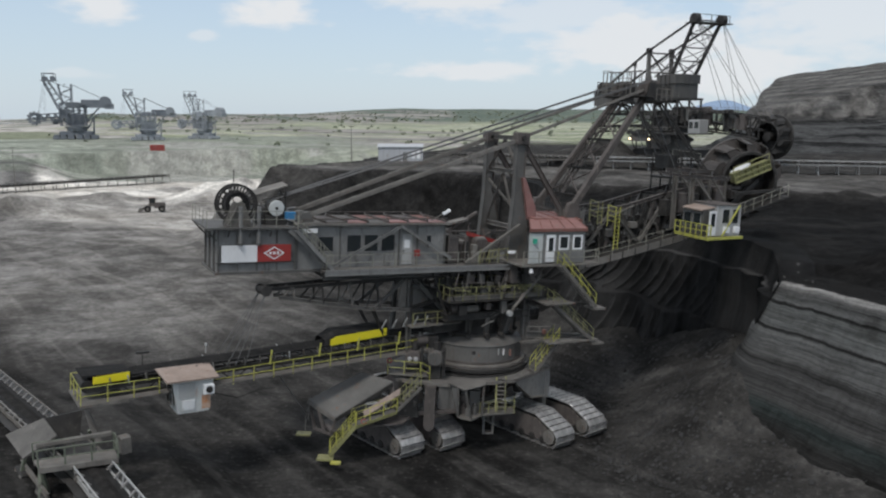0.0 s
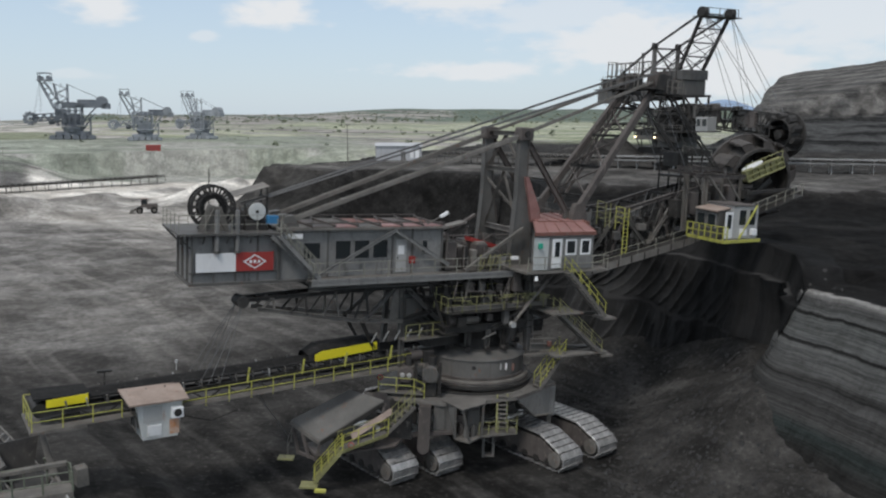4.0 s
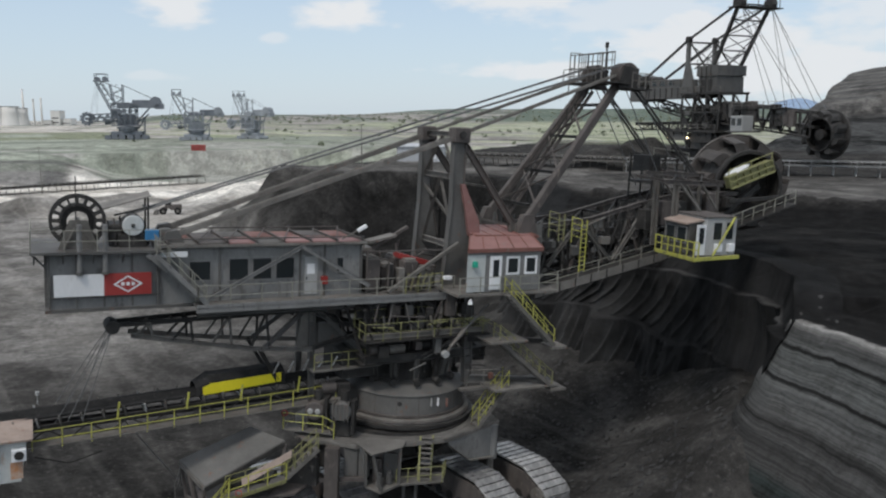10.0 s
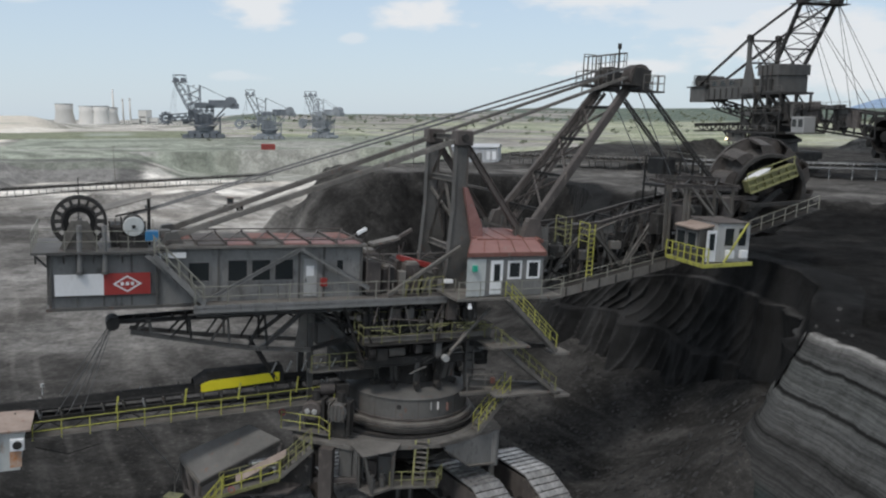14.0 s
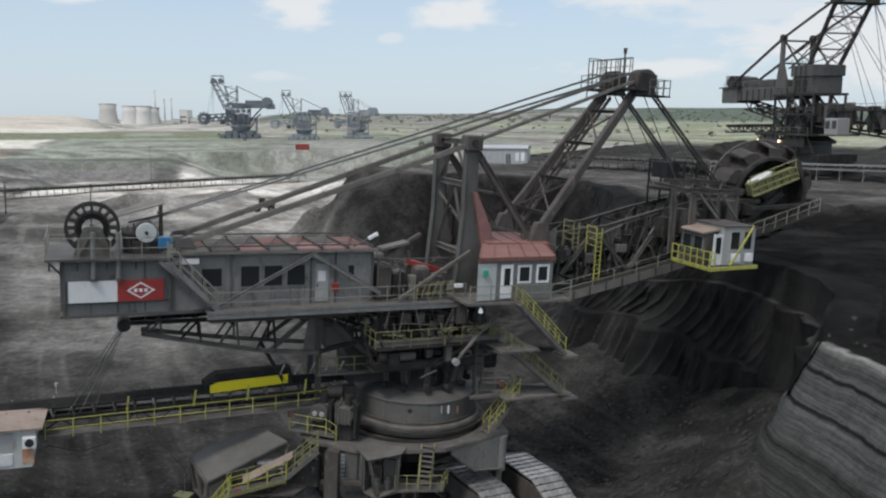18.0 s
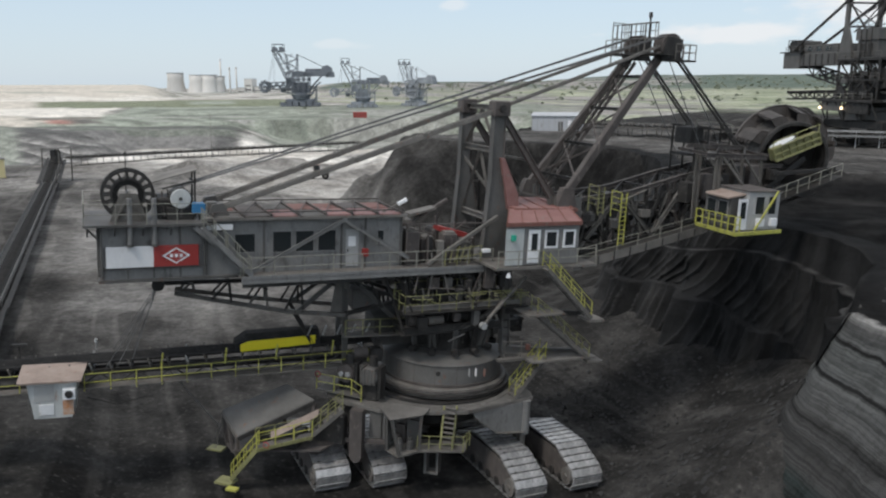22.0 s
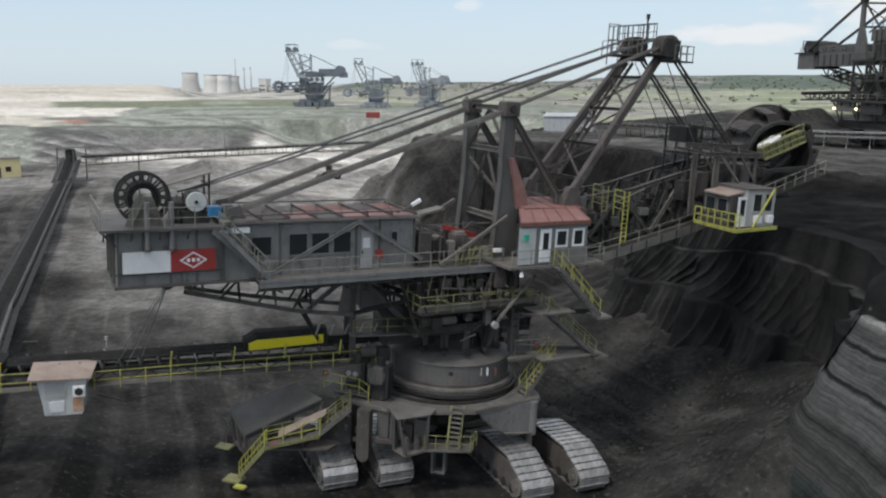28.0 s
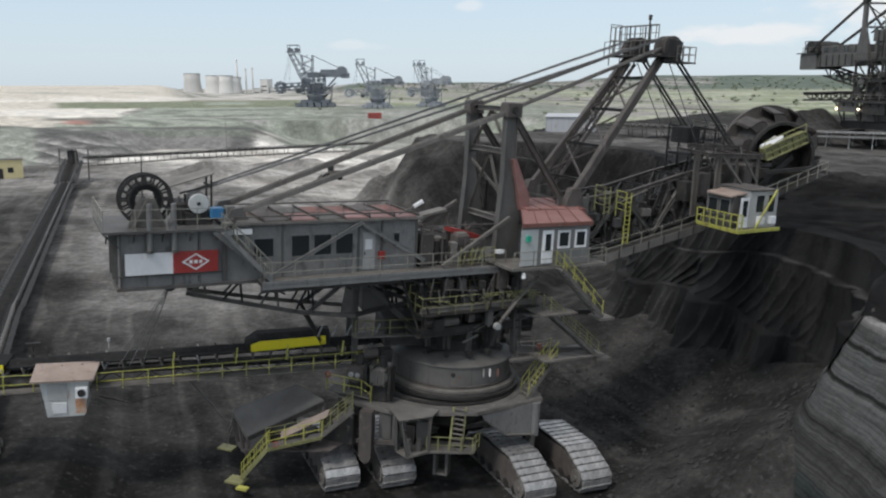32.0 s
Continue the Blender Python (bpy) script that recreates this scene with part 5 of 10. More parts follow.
def machine_house():
    y = -2.1
    g = Geo().box(-15.0, -3.6, -2.1, 2.1, 13.55, 16.62)
    house = part("machine_house", g, grey_paint, upper, "long grey sheet-clad machine house with dark windows")
    for a in (-14.95, -11.85, -7.35, -5.9, -3.65):
        part("corner_post", Geo().box(a - 0.06, a + 0.06, y - 0.07, y, 13.6, 16.6), grey_dark, house)
    # roof: flat dusty plates with red panels between brown ribs
    roof = part("roof", Geo().box(-15.1, -3.4, -2.45, 2.3, 16.62, 16.76), steel_dusty, house)
    k = 0
    for a in np.arange(-14.6, -3.7, 1.56):
        for l0, l1 in ((-2.35, -0.1), (0.05, 2.2)):
            m = (deck_dust, roof_red, steel_rusty, rust_red)[(k * 7 + k // 3) % 4 if a < -9 else (1, 3, 1, 2)[k % 4]]
            part("roof_panel", Geo().box(a + 0.06, a + 1.48, l0, l1, 16.76, 16.8 + 0.02 * (k % 3), 0.015), m, roof)
            k += 1
    for a in np.arange(-14.6, -3.4, 1.56):
        part("roof_rib", Geo().beam((a, -2.4, 16.88), (a, 2.3, 16.88), 0.09, 0.14), steel_rusty, roof)
    for a in np.arange(-14.6, -5.0, 1.56):
        part("roof_brace", Geo().beam((a, -2.3, 17.0), (a + 1.56, 2.2, 17.0), 0.06, 0.06), steel_rusty, roof)
    part("roof_rail", Geo().beam((-14.6, -2.35, 17.06), (-3.6, -2.35, 17.06), 0.07, 0.07), steel_rusty, roof)
    part("roof_rail", Geo().beam((-14.6, 2.25, 17.06), (-3.6, 2.25, 17.06), 0.07, 0.07), steel_rusty, roof)
    window(upper, -13.5, -12.3, y, 14.72, 15.86, grey_paint)
    for a in (-11.4, -10.1, -8.8):
        window(upper, a, a + 1.15, y, 14.66, 15.95, grey_paint)
    window(upper, -5.2, -4.7, y, 14.95, 15.85, grey_paint)
    door = part("house_door", Geo().box(-7.08, -6.32, y - 0.05, y + 0.02, 13.72, 15.9), cab_grey, upper, "pale grey steel door with white notices")
    part("notice", Geo().box(-6.95, -6.5, y - 0.065, y - 0.052, 14.9, 15.5), sign_white, door)
    part("door_handle", Geo().box(-7.0, -6.95, y - 0.12, y - 0.05, 14.6, 14.75), steel_black, door)
    part("notice_board", Geo().box(-15.0, -13.6, y - 0.28, y - 0.25, 16.12, 16.42), sign_white, upper, "small white plate")
    part("fire_box", Geo().box(-6.1, -5.75, y - 0.25, y - 0.01, 14.3, 14.75), sign_red, upper, "red extinguisher box")
    # floodlight on the roof
    fl = pipe("floodlight", (-4.9, -2.2, 16.9), (-3.9, -2.5, 17.5), 0.04, steel_dusty, upper)
    part("lamp_head", Geo().beam((-4.05, -2.45, 17.4), (-3.55, -2.6, 17.72), 0.28, 0.2), white_paint, fl, "pale lamp head")
    # braces in front of the wall
    yb = -2.45
    for p, q, w in (((-12.6, yb, 13.7), (-7.3, yb, 16.55), 0.2), ((-7.3, yb, 16.55), (-3.2, yb, 14.1), 0.24), ((-8.6, yb, 13.7), (-8.6, yb, 14.6), 0.08)):
        member("brace", p, q, 0.12, w, grey_paint, upper, "H")
    # main girder under the house, walkway in front
    for l in (-1.9, 1.9):
        member("girder", (-13.0, l, 13.1), (4.0, l, 13.1), 0.35, 0.8, grey_dark, upper, "H")
    wk = part("walkway", Geo().box(-13.3, 2.0, -3.35, -2.1, 13.5, 13.6), steel_dusty, upper, "grating walkway along the house")
    part("toe_board", Geo().box(-13.3, 2.0, -3.38, -3.34, 13.52, 13.68), grey_paint, wk)
    part("kerb_beam", Geo().beam((-13.3, -3.3, 13.36), (2.0, -3.3, 13.36), 0.1, 0.28), grey_paint, wk)
    railing(upper, [(-13.2, -3.32, 13.6), (2.0, -3.32, 13.6)], rail_pale, 1.08, 1.75)
    railing(upper, [(-13.2, -3.32, 13.6), (-13.2, -2.5, 13.6)], rail_pale, 1.08, 1.0)
    # stair from the stern deck down to the walkway
    stairs(upper, (-15.3, -3.2, 16.4), (-12.7, -3.2, 13.65), 0.7, (0, 1, 0), rail_pale, grey_paint)
    member("stair_string", (-15.6, -2.5, 16.35), (-12.6, -2.5, 13.6), 0.1, 0.3, grey_paint, upper)


def mid_platform():
    part("mid_deck", Geo().box(-3.6, 8.2, -2.6, 2.6, 13.45, 13.6), deck_dust, upper, "dusty deck between house and tower")
    part("front_deck", Geo().box(1.2, 8.3, -5.4, -2.3, 13.75, 13.9), steel_dusty, upper, "platform that carries the cab")
    for a, l0, l1, z1, m, nm in ((-3.2, -1.9, -0.6, 15.6, steel_rusty, "rusty_cabinet"), (-2.1, -1.6, -0.2, 15.1, steel_rusty, "rusty_motor"), (-0.7, -1.9, -0.9, 15.4, steel_rusty, "gear_case"),
                                 (-2.6, 0.4, 1.8, 15.8, steel_rusty, "rusty_cabinet"), (-0.6, 0.2, 1.6, 15.3, steel_rusty, "rusty_motor"), (0.5, -1.7, -0.6, 14.9, grey_dark, "motor")):
        ob = part(nm, Geo().box(a, a + 0.9, l0, l1, 13.6, z1, 0.06), m, upper)
        part("cover", Geo().box(a + 0.1, a + 0.8, l0 + 0.1, l1 - 0.1, z1, z1 + 0.12, 0.03), steel_dusty, ob)
        part("bolt_flange", Geo().box(a - 0.06, a + 0.96, l0 - 0.06, l1 + 0.06, 13.6, 13.72), steel_black, ob)
    for i, (p, q) in enumerate((((-3.3, -2.2, 13.7), (-3.3, -2.2, 16.2)), ((-1.9, -2.2, 13.7), (-1.9, -2.2, 15.5)), ((-0.3, -2.2, 13.7), (-0.3, -2.2, 15.2)))):
        member("deck_post", p, q, 0.1, 0.1, steel_rusty, upper)
    member("deck_rail", (-3.3, -2.2, 16.1), (2.4, -2.2, 16.1), 0.08, 0.08, steel_rusty, upper)
    member("inclined_prop", (-2.2, -2.9, 13.75), (2.4, -2.9, 16.6), 0.22, 0.22, steel_dusty, upper, "box", "pale inclined prop")
    member("inclined_prop", (-3.0, 0.6, 15.2), (0.5, 0.6, 17.2), 0.25, 0.2, steel_rusty, upper, "box")
    part("red_cover", Geo().plate([(-0.8, -1.2, 15.5), (1.4, -1.2, 14.9), (1.4, -0.3, 14.9), (-0.8, -0.3, 15.5)], (0, 0, 1), 0.3), sign_red, upper, "red sheet cover")
    part("pale_cover", Geo().plate([(-2.2, 0.2, 16.2), (-0.4, 0.2, 16.6), (-0.4, 1.2, 16.6), (-2.2, 1.2, 16.2)], (0, 0, 1), 0.15), steel_dusty, upper)
    # small gear crowded on the deck
    rng = random.Random(47)
    for k in range(34):
        a, l = rng.uniform(-3.3, 1.3), rng.uniform(-2.2, 2.0)
        m = rng.choice((steel_rusty, steel_black, grey_dark, steel_rusty, steel_dusty))
        if k % 3 == 0:
            part("deck_box", Geo().box(a, a + rng.uniform(0.25, 0.6), l, l + rng.uniform(0.25, 0.5), 13.6, 13.6 + rng.uniform(0.4, 1.7), 0.03), m, upper)
        elif k % 3 == 1:
            pipe("deck_pipe", (a, l, 13.7), (a + rng.uniform(-0.6, 0.6), l + rng.uniform(-0.3, 0.3), rng.uniform(14.8, 16.4)), rng.uniform(0.03, 0.07), m, upper, 6)
        else:
            pipe("deck_pipe", (a, l, rng.uniform(14.0, 16.0)), (a + rng.uniform(0.8, 1.9), l + rng.uniform(-0.4, 0.4), rng.uniform(14.0, 16.0)), rng.uniform(0.03, 0.06), m, upper, 6)
    railing(upper, [(-1.2, -3.3, 13.6), (1.2, -3.3, 13.9)], yellow_dirty, 1.0, 0.8)
    for k in range(5):
        pipe("hose_hoop", (-0.9 + 0.35 * k, -2.5, 13.7), (-0.6 + 0.4 * k, -2.3, 14.7), 0.035, yellow_dirty, upper, 5)


def tower():
    ztop = 23.3
    for l, s in ((-2.3, -1), (2.3, 1)):
        # tapered plate leg, broad at the foot
        g = Geo()
        w = 0.34
        poly = [(1.7, l - w / 2, 13.6), (3.45, l - w / 2, 13.6), (3.35, l - w / 2, 16.6), (2.75, l - w / 2, 19.0), (2.75, l - w / 2, ztop), (2.05, l - w / 2, ztop), (2.05, l - w / 2, 18.6)]
        g.plate(poly, (0, 1, 0), w)
        leg = part("tower_leg", g, grey_dark, upper, "tall tapered steel tower leg")
        part("leg_flange", Geo().beam((2.0, l, 18.6), (1.65, l, 13.6), 0.5, 0.08).beam((2.02, l, 18.6), (2.02, l, ztop), 0.5, 0.08), grey_dark, leg)
        part("leg_flange", Geo().beam((2.78, l, 19.0), (2.78, l, ztop), 0.5, 0.08).beam((2.78, l, 19.0), (3.4, l, 16.5), 0.5, 0.08), steel_rusty, leg)
        part("head_block", Geo().box(1.85, 3.0, l - 0.42, l + 0.42, 22.75, 23.65, 0.08), steel_rusty, leg)
        part("head_pin", Geo().tube((2.4, l - 0.55, 23.2), (2.4, l + 0.55, 23.2), 0.22, 12), steel_black, leg)
        # rear-to-front strut
        member("strut", (2.75, l, 22.7), (6.6, l, 17.6), 0.3, 0.38, steel_rusty, upper, "H", "rusty brown tower strut")
        member("strut_foot", (6.5, l, 17.8), (6.9, l, 13.6), 0.35, 0.4, steel_dusty, upper, "H")
        # ties to the stern
        for dl in (-0.17, 0.17):
            member("tie_bar", (-14.4, l * 0.65 + dl, 17.1), (2.3, l + dl, 23.1), 0.09, 0.28, steel_dusty, upper, "box", "long flat steel tie")
        for f in (0.22, 0.47, 0.72):
            p = Vector((-14.4, l * 0.65, 17.1)).lerp(Vector((2.3, l, 23.1)), f)
            part("tie_joint", Geo().box(p.x - 0.14, p.x + 0.14, p.y - 0.24, p.y + 0.24, p.z - 0.14, p.z + 0.16, 0.02), steel_dusty, upper)
        part("tie_anchor", Geo().plate([(-14.9, l * 0.65 - 0.3, 16.7), (-13.6, l * 0.65 - 0.3, 16.7), (-14.0, l * 0.65 - 0.3, 17.5), (-14.6, l * 0.65 - 0.3, 17.4)], (0, 1, 0), 0.6), grey_dark, upper)
    for z in (16.3, 20.6, 23.2):
        member("cross_beam", (2.4, -2.3, z), (2.4, 2.3, z), 0.3, 0.34, steel_dusty, upper, "H")
    for p, q in (((2.4, -2.2, 16.4), (2.4, 0.0, 20.5)), ((2.4, 2.2, 16.4), (2.4, 0.0, 20.5)), ((2.4, -2.2, 20.7), (2.4, 0, 23.1)), ((2.4, 2.2, 20.7), (2.4, 0, 23.1)),
                 ((4.8, -2.3, 20.0), (4.8, 2.3, 20.0)), ((2.6, -2.2, 16.2), (6.6, 2.2, 16.2)), ((2.6, 2.2, 16.2), (6.6, -2.2, 16.2)),
                 ((2.4, -2.2, 18.4), (6.4, -2.2, 17.6)), ((2.4, 2.2, 18.4), (6.4, 2.2, 17.6)), ((3.4, -2.3, 16.6), (2.3, 2.3, 19.9))):
        member("lattice_bar", p, q, 0.14, 0.14, steel_dusty, upper, "H")
    for l in (-2.2, 2.2):
        member("lattice_bar", (3.6, l, 16.0), (2.9, l * 0.4, 18.6), 0.14, 0.14, steel_black, upper)
    # red fin beside the near leg
    part("red_fin", Geo().plate([(2.5, -2.75, 20.2), (2.75, -2.75, 20.2), (3.85, -2.75, 17.9), (3.95, -2.75, 17.0), (3.2, -2.75, 17.0)], (0, 1, 0), 0.3), roof_red, upper, "faded red sloping panel")
    # grey room behind the cab with a red roof, and the box that carries the gantry feet
    room = part("rear_room", Geo().box(3.7, 7.5, -3.35, -0.4, 13.9, 17.0), grey_paint, upper, "grey room behind the cab with a red roof")
    part("room_roof", Geo().plate([(3.2, -3.5, 17.05), (7.8, -3.5, 16.95), (7.8, -0.2, 17.25), (3.2, -0.2, 17.35)], (0, 0, 1), 0.1), roof_red, room, "faded red sheet roof")
    for k in range(5):
        part("roof_seam", Geo().beam((3.3 + 1.1 * k, -3.5, 17.16 - 0.02 * k), (3.3 + 1.1 * k, -0.2, 17.46 - 0.02 * k), 0.06, 0.06), rust_red, room)
    part("roof_edge", Geo().beam((3.2, -3.53, 17.1), (7.8, -3.53, 17.0), 0.06, 0.2), rust_red, room)
    foot = part("gantry_seat", Geo().box(7.0, 8.7, -2.7, 2.7, 15.6, 16.9, 0.05), grey_dark, upper, "grey box that carries the gantry feet")
    for l in (-2.55, -0.9, 0.9, 2.55):
        part("seat_post", Geo().beam((7.1, l, 16.8), (7.1, l, 18.1), 0.16, 0.16), grey_dark, foot)
        part("seat_post", Geo().beam((8.6, l, 16.8), (8.6, l, 17.9), 0.16, 0.16), grey_dark, foot)
    part("seat_panel", Geo().box(7.05, 8.65, -2.62, -2.56, 16.9, 17.7), grey_dark, foot)
    part("signal_box", Geo().box(2.2, 2.46, -5.35, -5.14, 15.5, 15.85), green_paint, upper, "small green box by the cab")


def gantry():
    """The A-frame over the boom foot with its sheaves and head platform."""
    heads = {}
    for l, s in ((-1, -1), (1, 1)):
        foot, head = (7.3, 2.45 * s, 17.6), (15.0, 1.65 * s, 27.6)
        heads[s] = head
        member("gantry_leg", foot, head, 0.42, 0.55, steel_rusty, upper, "box", "rusty brown gantry leg")
        part("leg_shoe", Geo().plate([(6.6, 2.45 * s - 0.3, 16.8), (8.3, 2.45 * s - 0.3, 16.8), (7.9, 2.45 * s - 0.3, 18.3), (7.2, 2.45 * s - 0.3, 18.3)], (0, 1, 0), 0.6), steel_rusty, upper)
        # sheave nest
        c = (head[0] + 0.15, head[1], head[2] + 0.05)
        sh = part("sheave_block", Geo().lathe([(0.0, -0.5), (0.62, -0.5), (0.66, -0.45), (0.66, 0.45), (0.62, 0.5), (0.0, 0.5)], 22, c, "y"), steel_black, upper, "dark rope sheave block", True)
        for o in (-0.42, -0.21, 0.0, 0.21, 0.42):
            part("sheave", Geo().lathe([(0.6, o - 0.07), (0.85, o - 0.07), (0.78, o), (0.85, o + 0.07), (0.6, o + 0.07)], 24, c, "y"), steel_rusty, sh)
        part("cheek_plate", Geo().plate([(c[0] - 0.9, c[1] - 0.62, c[2] - 0.9), (c[0] + 0.6, c[1] - 0.62, c[2] - 0.9), (c[0] + 0.75, c[1] - 0.62, c[2] + 0.5), (c[0] - 0.5, c[1] - 0.62, c[2] + 0.6)], (0, 1, 0), 0.08), steel_black, sh)
        # forestays down to the boom
        for dl in (-0.2, 0.2):
            member("forestay", (head[0] + 0.35, head[1] + dl, head[2]), (22.6, 1.9 * s + dl, 20.6), 0.07, 0.16, steel_black, upper, "box")
        pipe("hoist_rope", (head[0] + 0.5, head[1] - 0.25, head[2] + 0.3), (21.0, 1.9 * s, 20.3), 0.035, rope_steel, upper, 5)
        pipe("hoist_rope", (head[0] + 0.3, head[1] + 0.3, head[2] - 0.3), (19.6, 1.5 * s, 20.0), 0.035, rope_steel, upper, 5)
        # backstays from the tower head
        for dl in (-0.15, 0.15):
            member("backstay", (2.5, 2.3 * s + dl, 23.25), (head[0], head[1] + dl, head[2] + 0.25), 0.08, 0.17, steel_dusty, upper, "box")
        for dl in (-0.35, 0.0, 0.35):
            pipe("hoist_rope", (-16.2, 0.3 * s + dl * 0.5, 18.2), (head[0] - 0.2, head[1] + dl, head[2] + 0.75), 0.028, rope_steel, upper, 5)
    for f in (0.12, 0.34, 0.58, 0.8, 0.96):
        a, z = 7.3 + 7.7 * f, 17.6 + 10 * f
        lw = 2.45 - 0.8 * f
        member("gantry_cross", (a, -lw, z), (a, lw, z), 0.2, 0.2, steel_black, upper, "H")
    for f0, f1 in ((0.12, 0.34), (0.34, 0.58), (0.58, 0.8)):
        p = (7.3 + 7.7 * f0, -(2.45 - 0.8 * f0), 17.6 + 10 * f0)
        q = (7.3 + 7.7 * f1, 2.45 - 0.8 * f1, 17.6 + 10 * f1)
        member("gantry_brace", p, q, 0.12, 0.12, steel_rusty, upper)
        member("gantry_brace", (p[0], -p[1], p[2]), (q[0], -q[1], q[2]), 0.12, 0.12, steel_rusty, upper)
    # ladder up the middle
    stairs(upper, (14.3, 0.6, 26.6), (8.0, 0.6, 18.0), 0.6, (0, 1, 0), steel_black, steel_rusty, 0.3)
    # head platform
    part("head_platform", Geo().box(13.3, 15.0, -2.6, 2.9, 27.05, 27.15).box(14.9, 16.6, -2.9, -1.0, 26.7, 26.8), steel_black, upper, "narrow platform at the gantry head")
    member("head_beam", (14.9, -2.0, 28.2), (14.9, 2.0, 28.2), 0.18, 0.22, steel_black, upper)
    railing(upper, [(14.6, 2.9, 28.2), (14.6, -1.2, 28.2)], steel_dusty, 1.0, 0.75, r=0.025)
    railing(upper, [(13.4, 3.0, 27.1), (13.4, -0.8, 27.1)], steel_dusty, 1.0, 0.9, r=0.025)
    railing(upper, [(14.9, -2.85, 26.8), (16.55, -2.85, 26.8), (16.55, -1.0, 26.8)], steel_dusty, 1.0, 0.6, r=0.025)
    end = part("end_frame", Geo().tube((14.2, 3.4, 26.5), (14.2, 3.4, 29.4), 0.04, 6), steel_dusty, upper, "tall end frame of the head railing")
    for p, q in (((15.2, 3.4, 26.5), (15.2, 3.4, 29.4)), ((14.2, 3.4, 29.4), (15.2, 3.4, 29.4)), ((14.2, 3.4, 28.3), (15.2, 3.4, 28.3)), ((14.2, 3.4, 27.3), (15.2, 3.4, 27.3)), ((14.2, 3.4, 29.2), (14.6, -1.2, 29.25)), ((14.2, 3.4, 28.2), (14.6, -1.2, 28.2))):
        part("frame_bar", Geo().tube(p, q, 0.035, 6), steel_dusty, end)
    for k in range(9):
        y = 3.0 - 0.5 * k
        part("frame_bar", Geo().tube((14.3 + 0.03 * k, y, 27.2), (14.3 + 0.03 * k, y, 29.2), 0.03 if k % 3 else 0.055, 6), steel_black if k % 2 else steel_dusty, end)
    lp = pipe("mast_lamp", (14.8, 0.0, 28.2), (14.8, 0.0, 29.7), 0.06, steel_black, upper)
    part("lamp_housing", Geo().tube((14.8, 0, 29.6), (14.8, 0, 29.95), 0.13, 10), steel_black, lp)


def boom():
    low = [(8.2, 13.3), (13.2, 14.3), (18.6, 15.45), (23.0, 16.8), (27.2, 18.1)]
    top = [(9.0, 17.35), (13.4, 17.85), (17.6, 18.9), (21.6, 19.7), (27.0, 19.7)]
    for s in (-1, 1):
        l = 1.45 * s
        for i in range(4):
            member("chord", (low[i][0], l, low[i][1]), (low[i + 1][0], l, low[i + 1][1]), 0.3, 0.36, steel_black, upper, "H")
            member("chord", (top[i][0], l, top[i][1]), (top[i + 1][0], l, top[i + 1][1]), 0.26, 0.3, steel_rusty, upper, "H")
        n = 12
        lo_pts, hi_pts = [], []
        for k in range(n + 1):
            f = k / n
            a = 8.6 + (27.0 - 8.6) * f
            zl = float(np.interp(a, [p[0] for p in low], [p[1] for p in low]))
            zh = float(np.interp(a, [p[0] for p in top], [p[1] for p in top]))
            lo_pts.append((a, l, zl))
            hi_pts.append((a, l, zh))
        for k in range(n + 1):
            if k % 2 == 0:
                member("upright", lo_pts[k], hi_pts[k], 0.14, 0.16, steel_black, upper, "H")
        for k in range(n):
            p, q = (lo_pts[k], hi_pts[k + 1]) if k % 2 == 0 else (hi_pts[k], lo_pts[k + 1])
            member("diagonal", p, q, 0.16, 0.2, (steel_dusty, steel_black, steel_rusty)[k % 3], upper, "H")
        # walkway outside the lower chord
        for i in range(3):
            part("boom_walkway", Geo().plate([(low[i][0], l + 0.35 * s, low[i][1]), (low[i + 1][0], l + 0.35 * s, low[i + 1][1]), (low[i + 1][0], l + 1.5 * s, low[i + 1][1]), (low[i][0], l + 1.5 * s, low[i][1])], (0, 0, 1), 0.06), steel_black, upper)
        railing(upper, [(low[i][0], l + 1.5 * s, low[i][1]) for i in range(4)], rail_pale if s < 0 else steel_black, 0.95, 1.6)
    for k in range(13):
        a = 8.6 + 18.4 * k / 12
        zl = float(np.interp(a, [p[0] for p in low], [p[1] for p in low]))
        zh = float(np.interp(a, [p[0] for p in top], [p[1] for p in top]))
        member("cross_tie", (a, -1.45, zl), (a, 1.45, zl), 0.14, 0.16, steel_black, upper, "H")
        if k % 2 == 0:
            member("cross_tie", (a, -1.45, zh), (a, 1.45, zh), 0.14, 0.16, steel_black, upper, "H")
    for k in range(0, 12, 2):
        a0, a1 = 8.6 + 18.4 * k / 12, 8.6 + 18.4 * (k + 2) / 12
        z0 = float(np.interp(a0, [p[0] for p in top], [p[1] for p in top]))
        z1 = float(np.interp(a1, [p[0] for p in top], [p[1] for p in top]))
        member("wind_brace", (a0, -1.45, z0), (a1, 1.45, z1), 0.1, 0.1, steel_black, upper)
    # conveyor inside the boom, carried on idler frames
    for i in range(4):
        g = Geo()
        p, q = low[i], low[i + 1]
        g.plate([(p[0], -0.9, p[1] + 1.35), (q[0], -0.9, q[1] + 1.35), (q[0], 0.9, q[1] + 1.35), (p[0], 0.9, p[1] + 1.35)], (0, 0, 1), 0.12)
        g.plate([(p[0], -0.95, p[1] + 1.3), (q[0], -0.95, q[1] + 1.3), (q[0], -1.2, q[1] + 1.7), (p[0], -1.2, p[1] + 1.7)], (0, 0, 1), 0.06)
        g.plate([(p[0], 0.95, p[1] + 1.3), (q[0], 0.95, q[1] + 1.3), (q[0], 1.2, q[1] + 1.7), (p[0], 1.2, p[1] + 1.7)], (0, 0, 1), 0.06)
        part("boom_belt", g, belt_rubber, upper, "black troughed conveyor belt inside the boom")
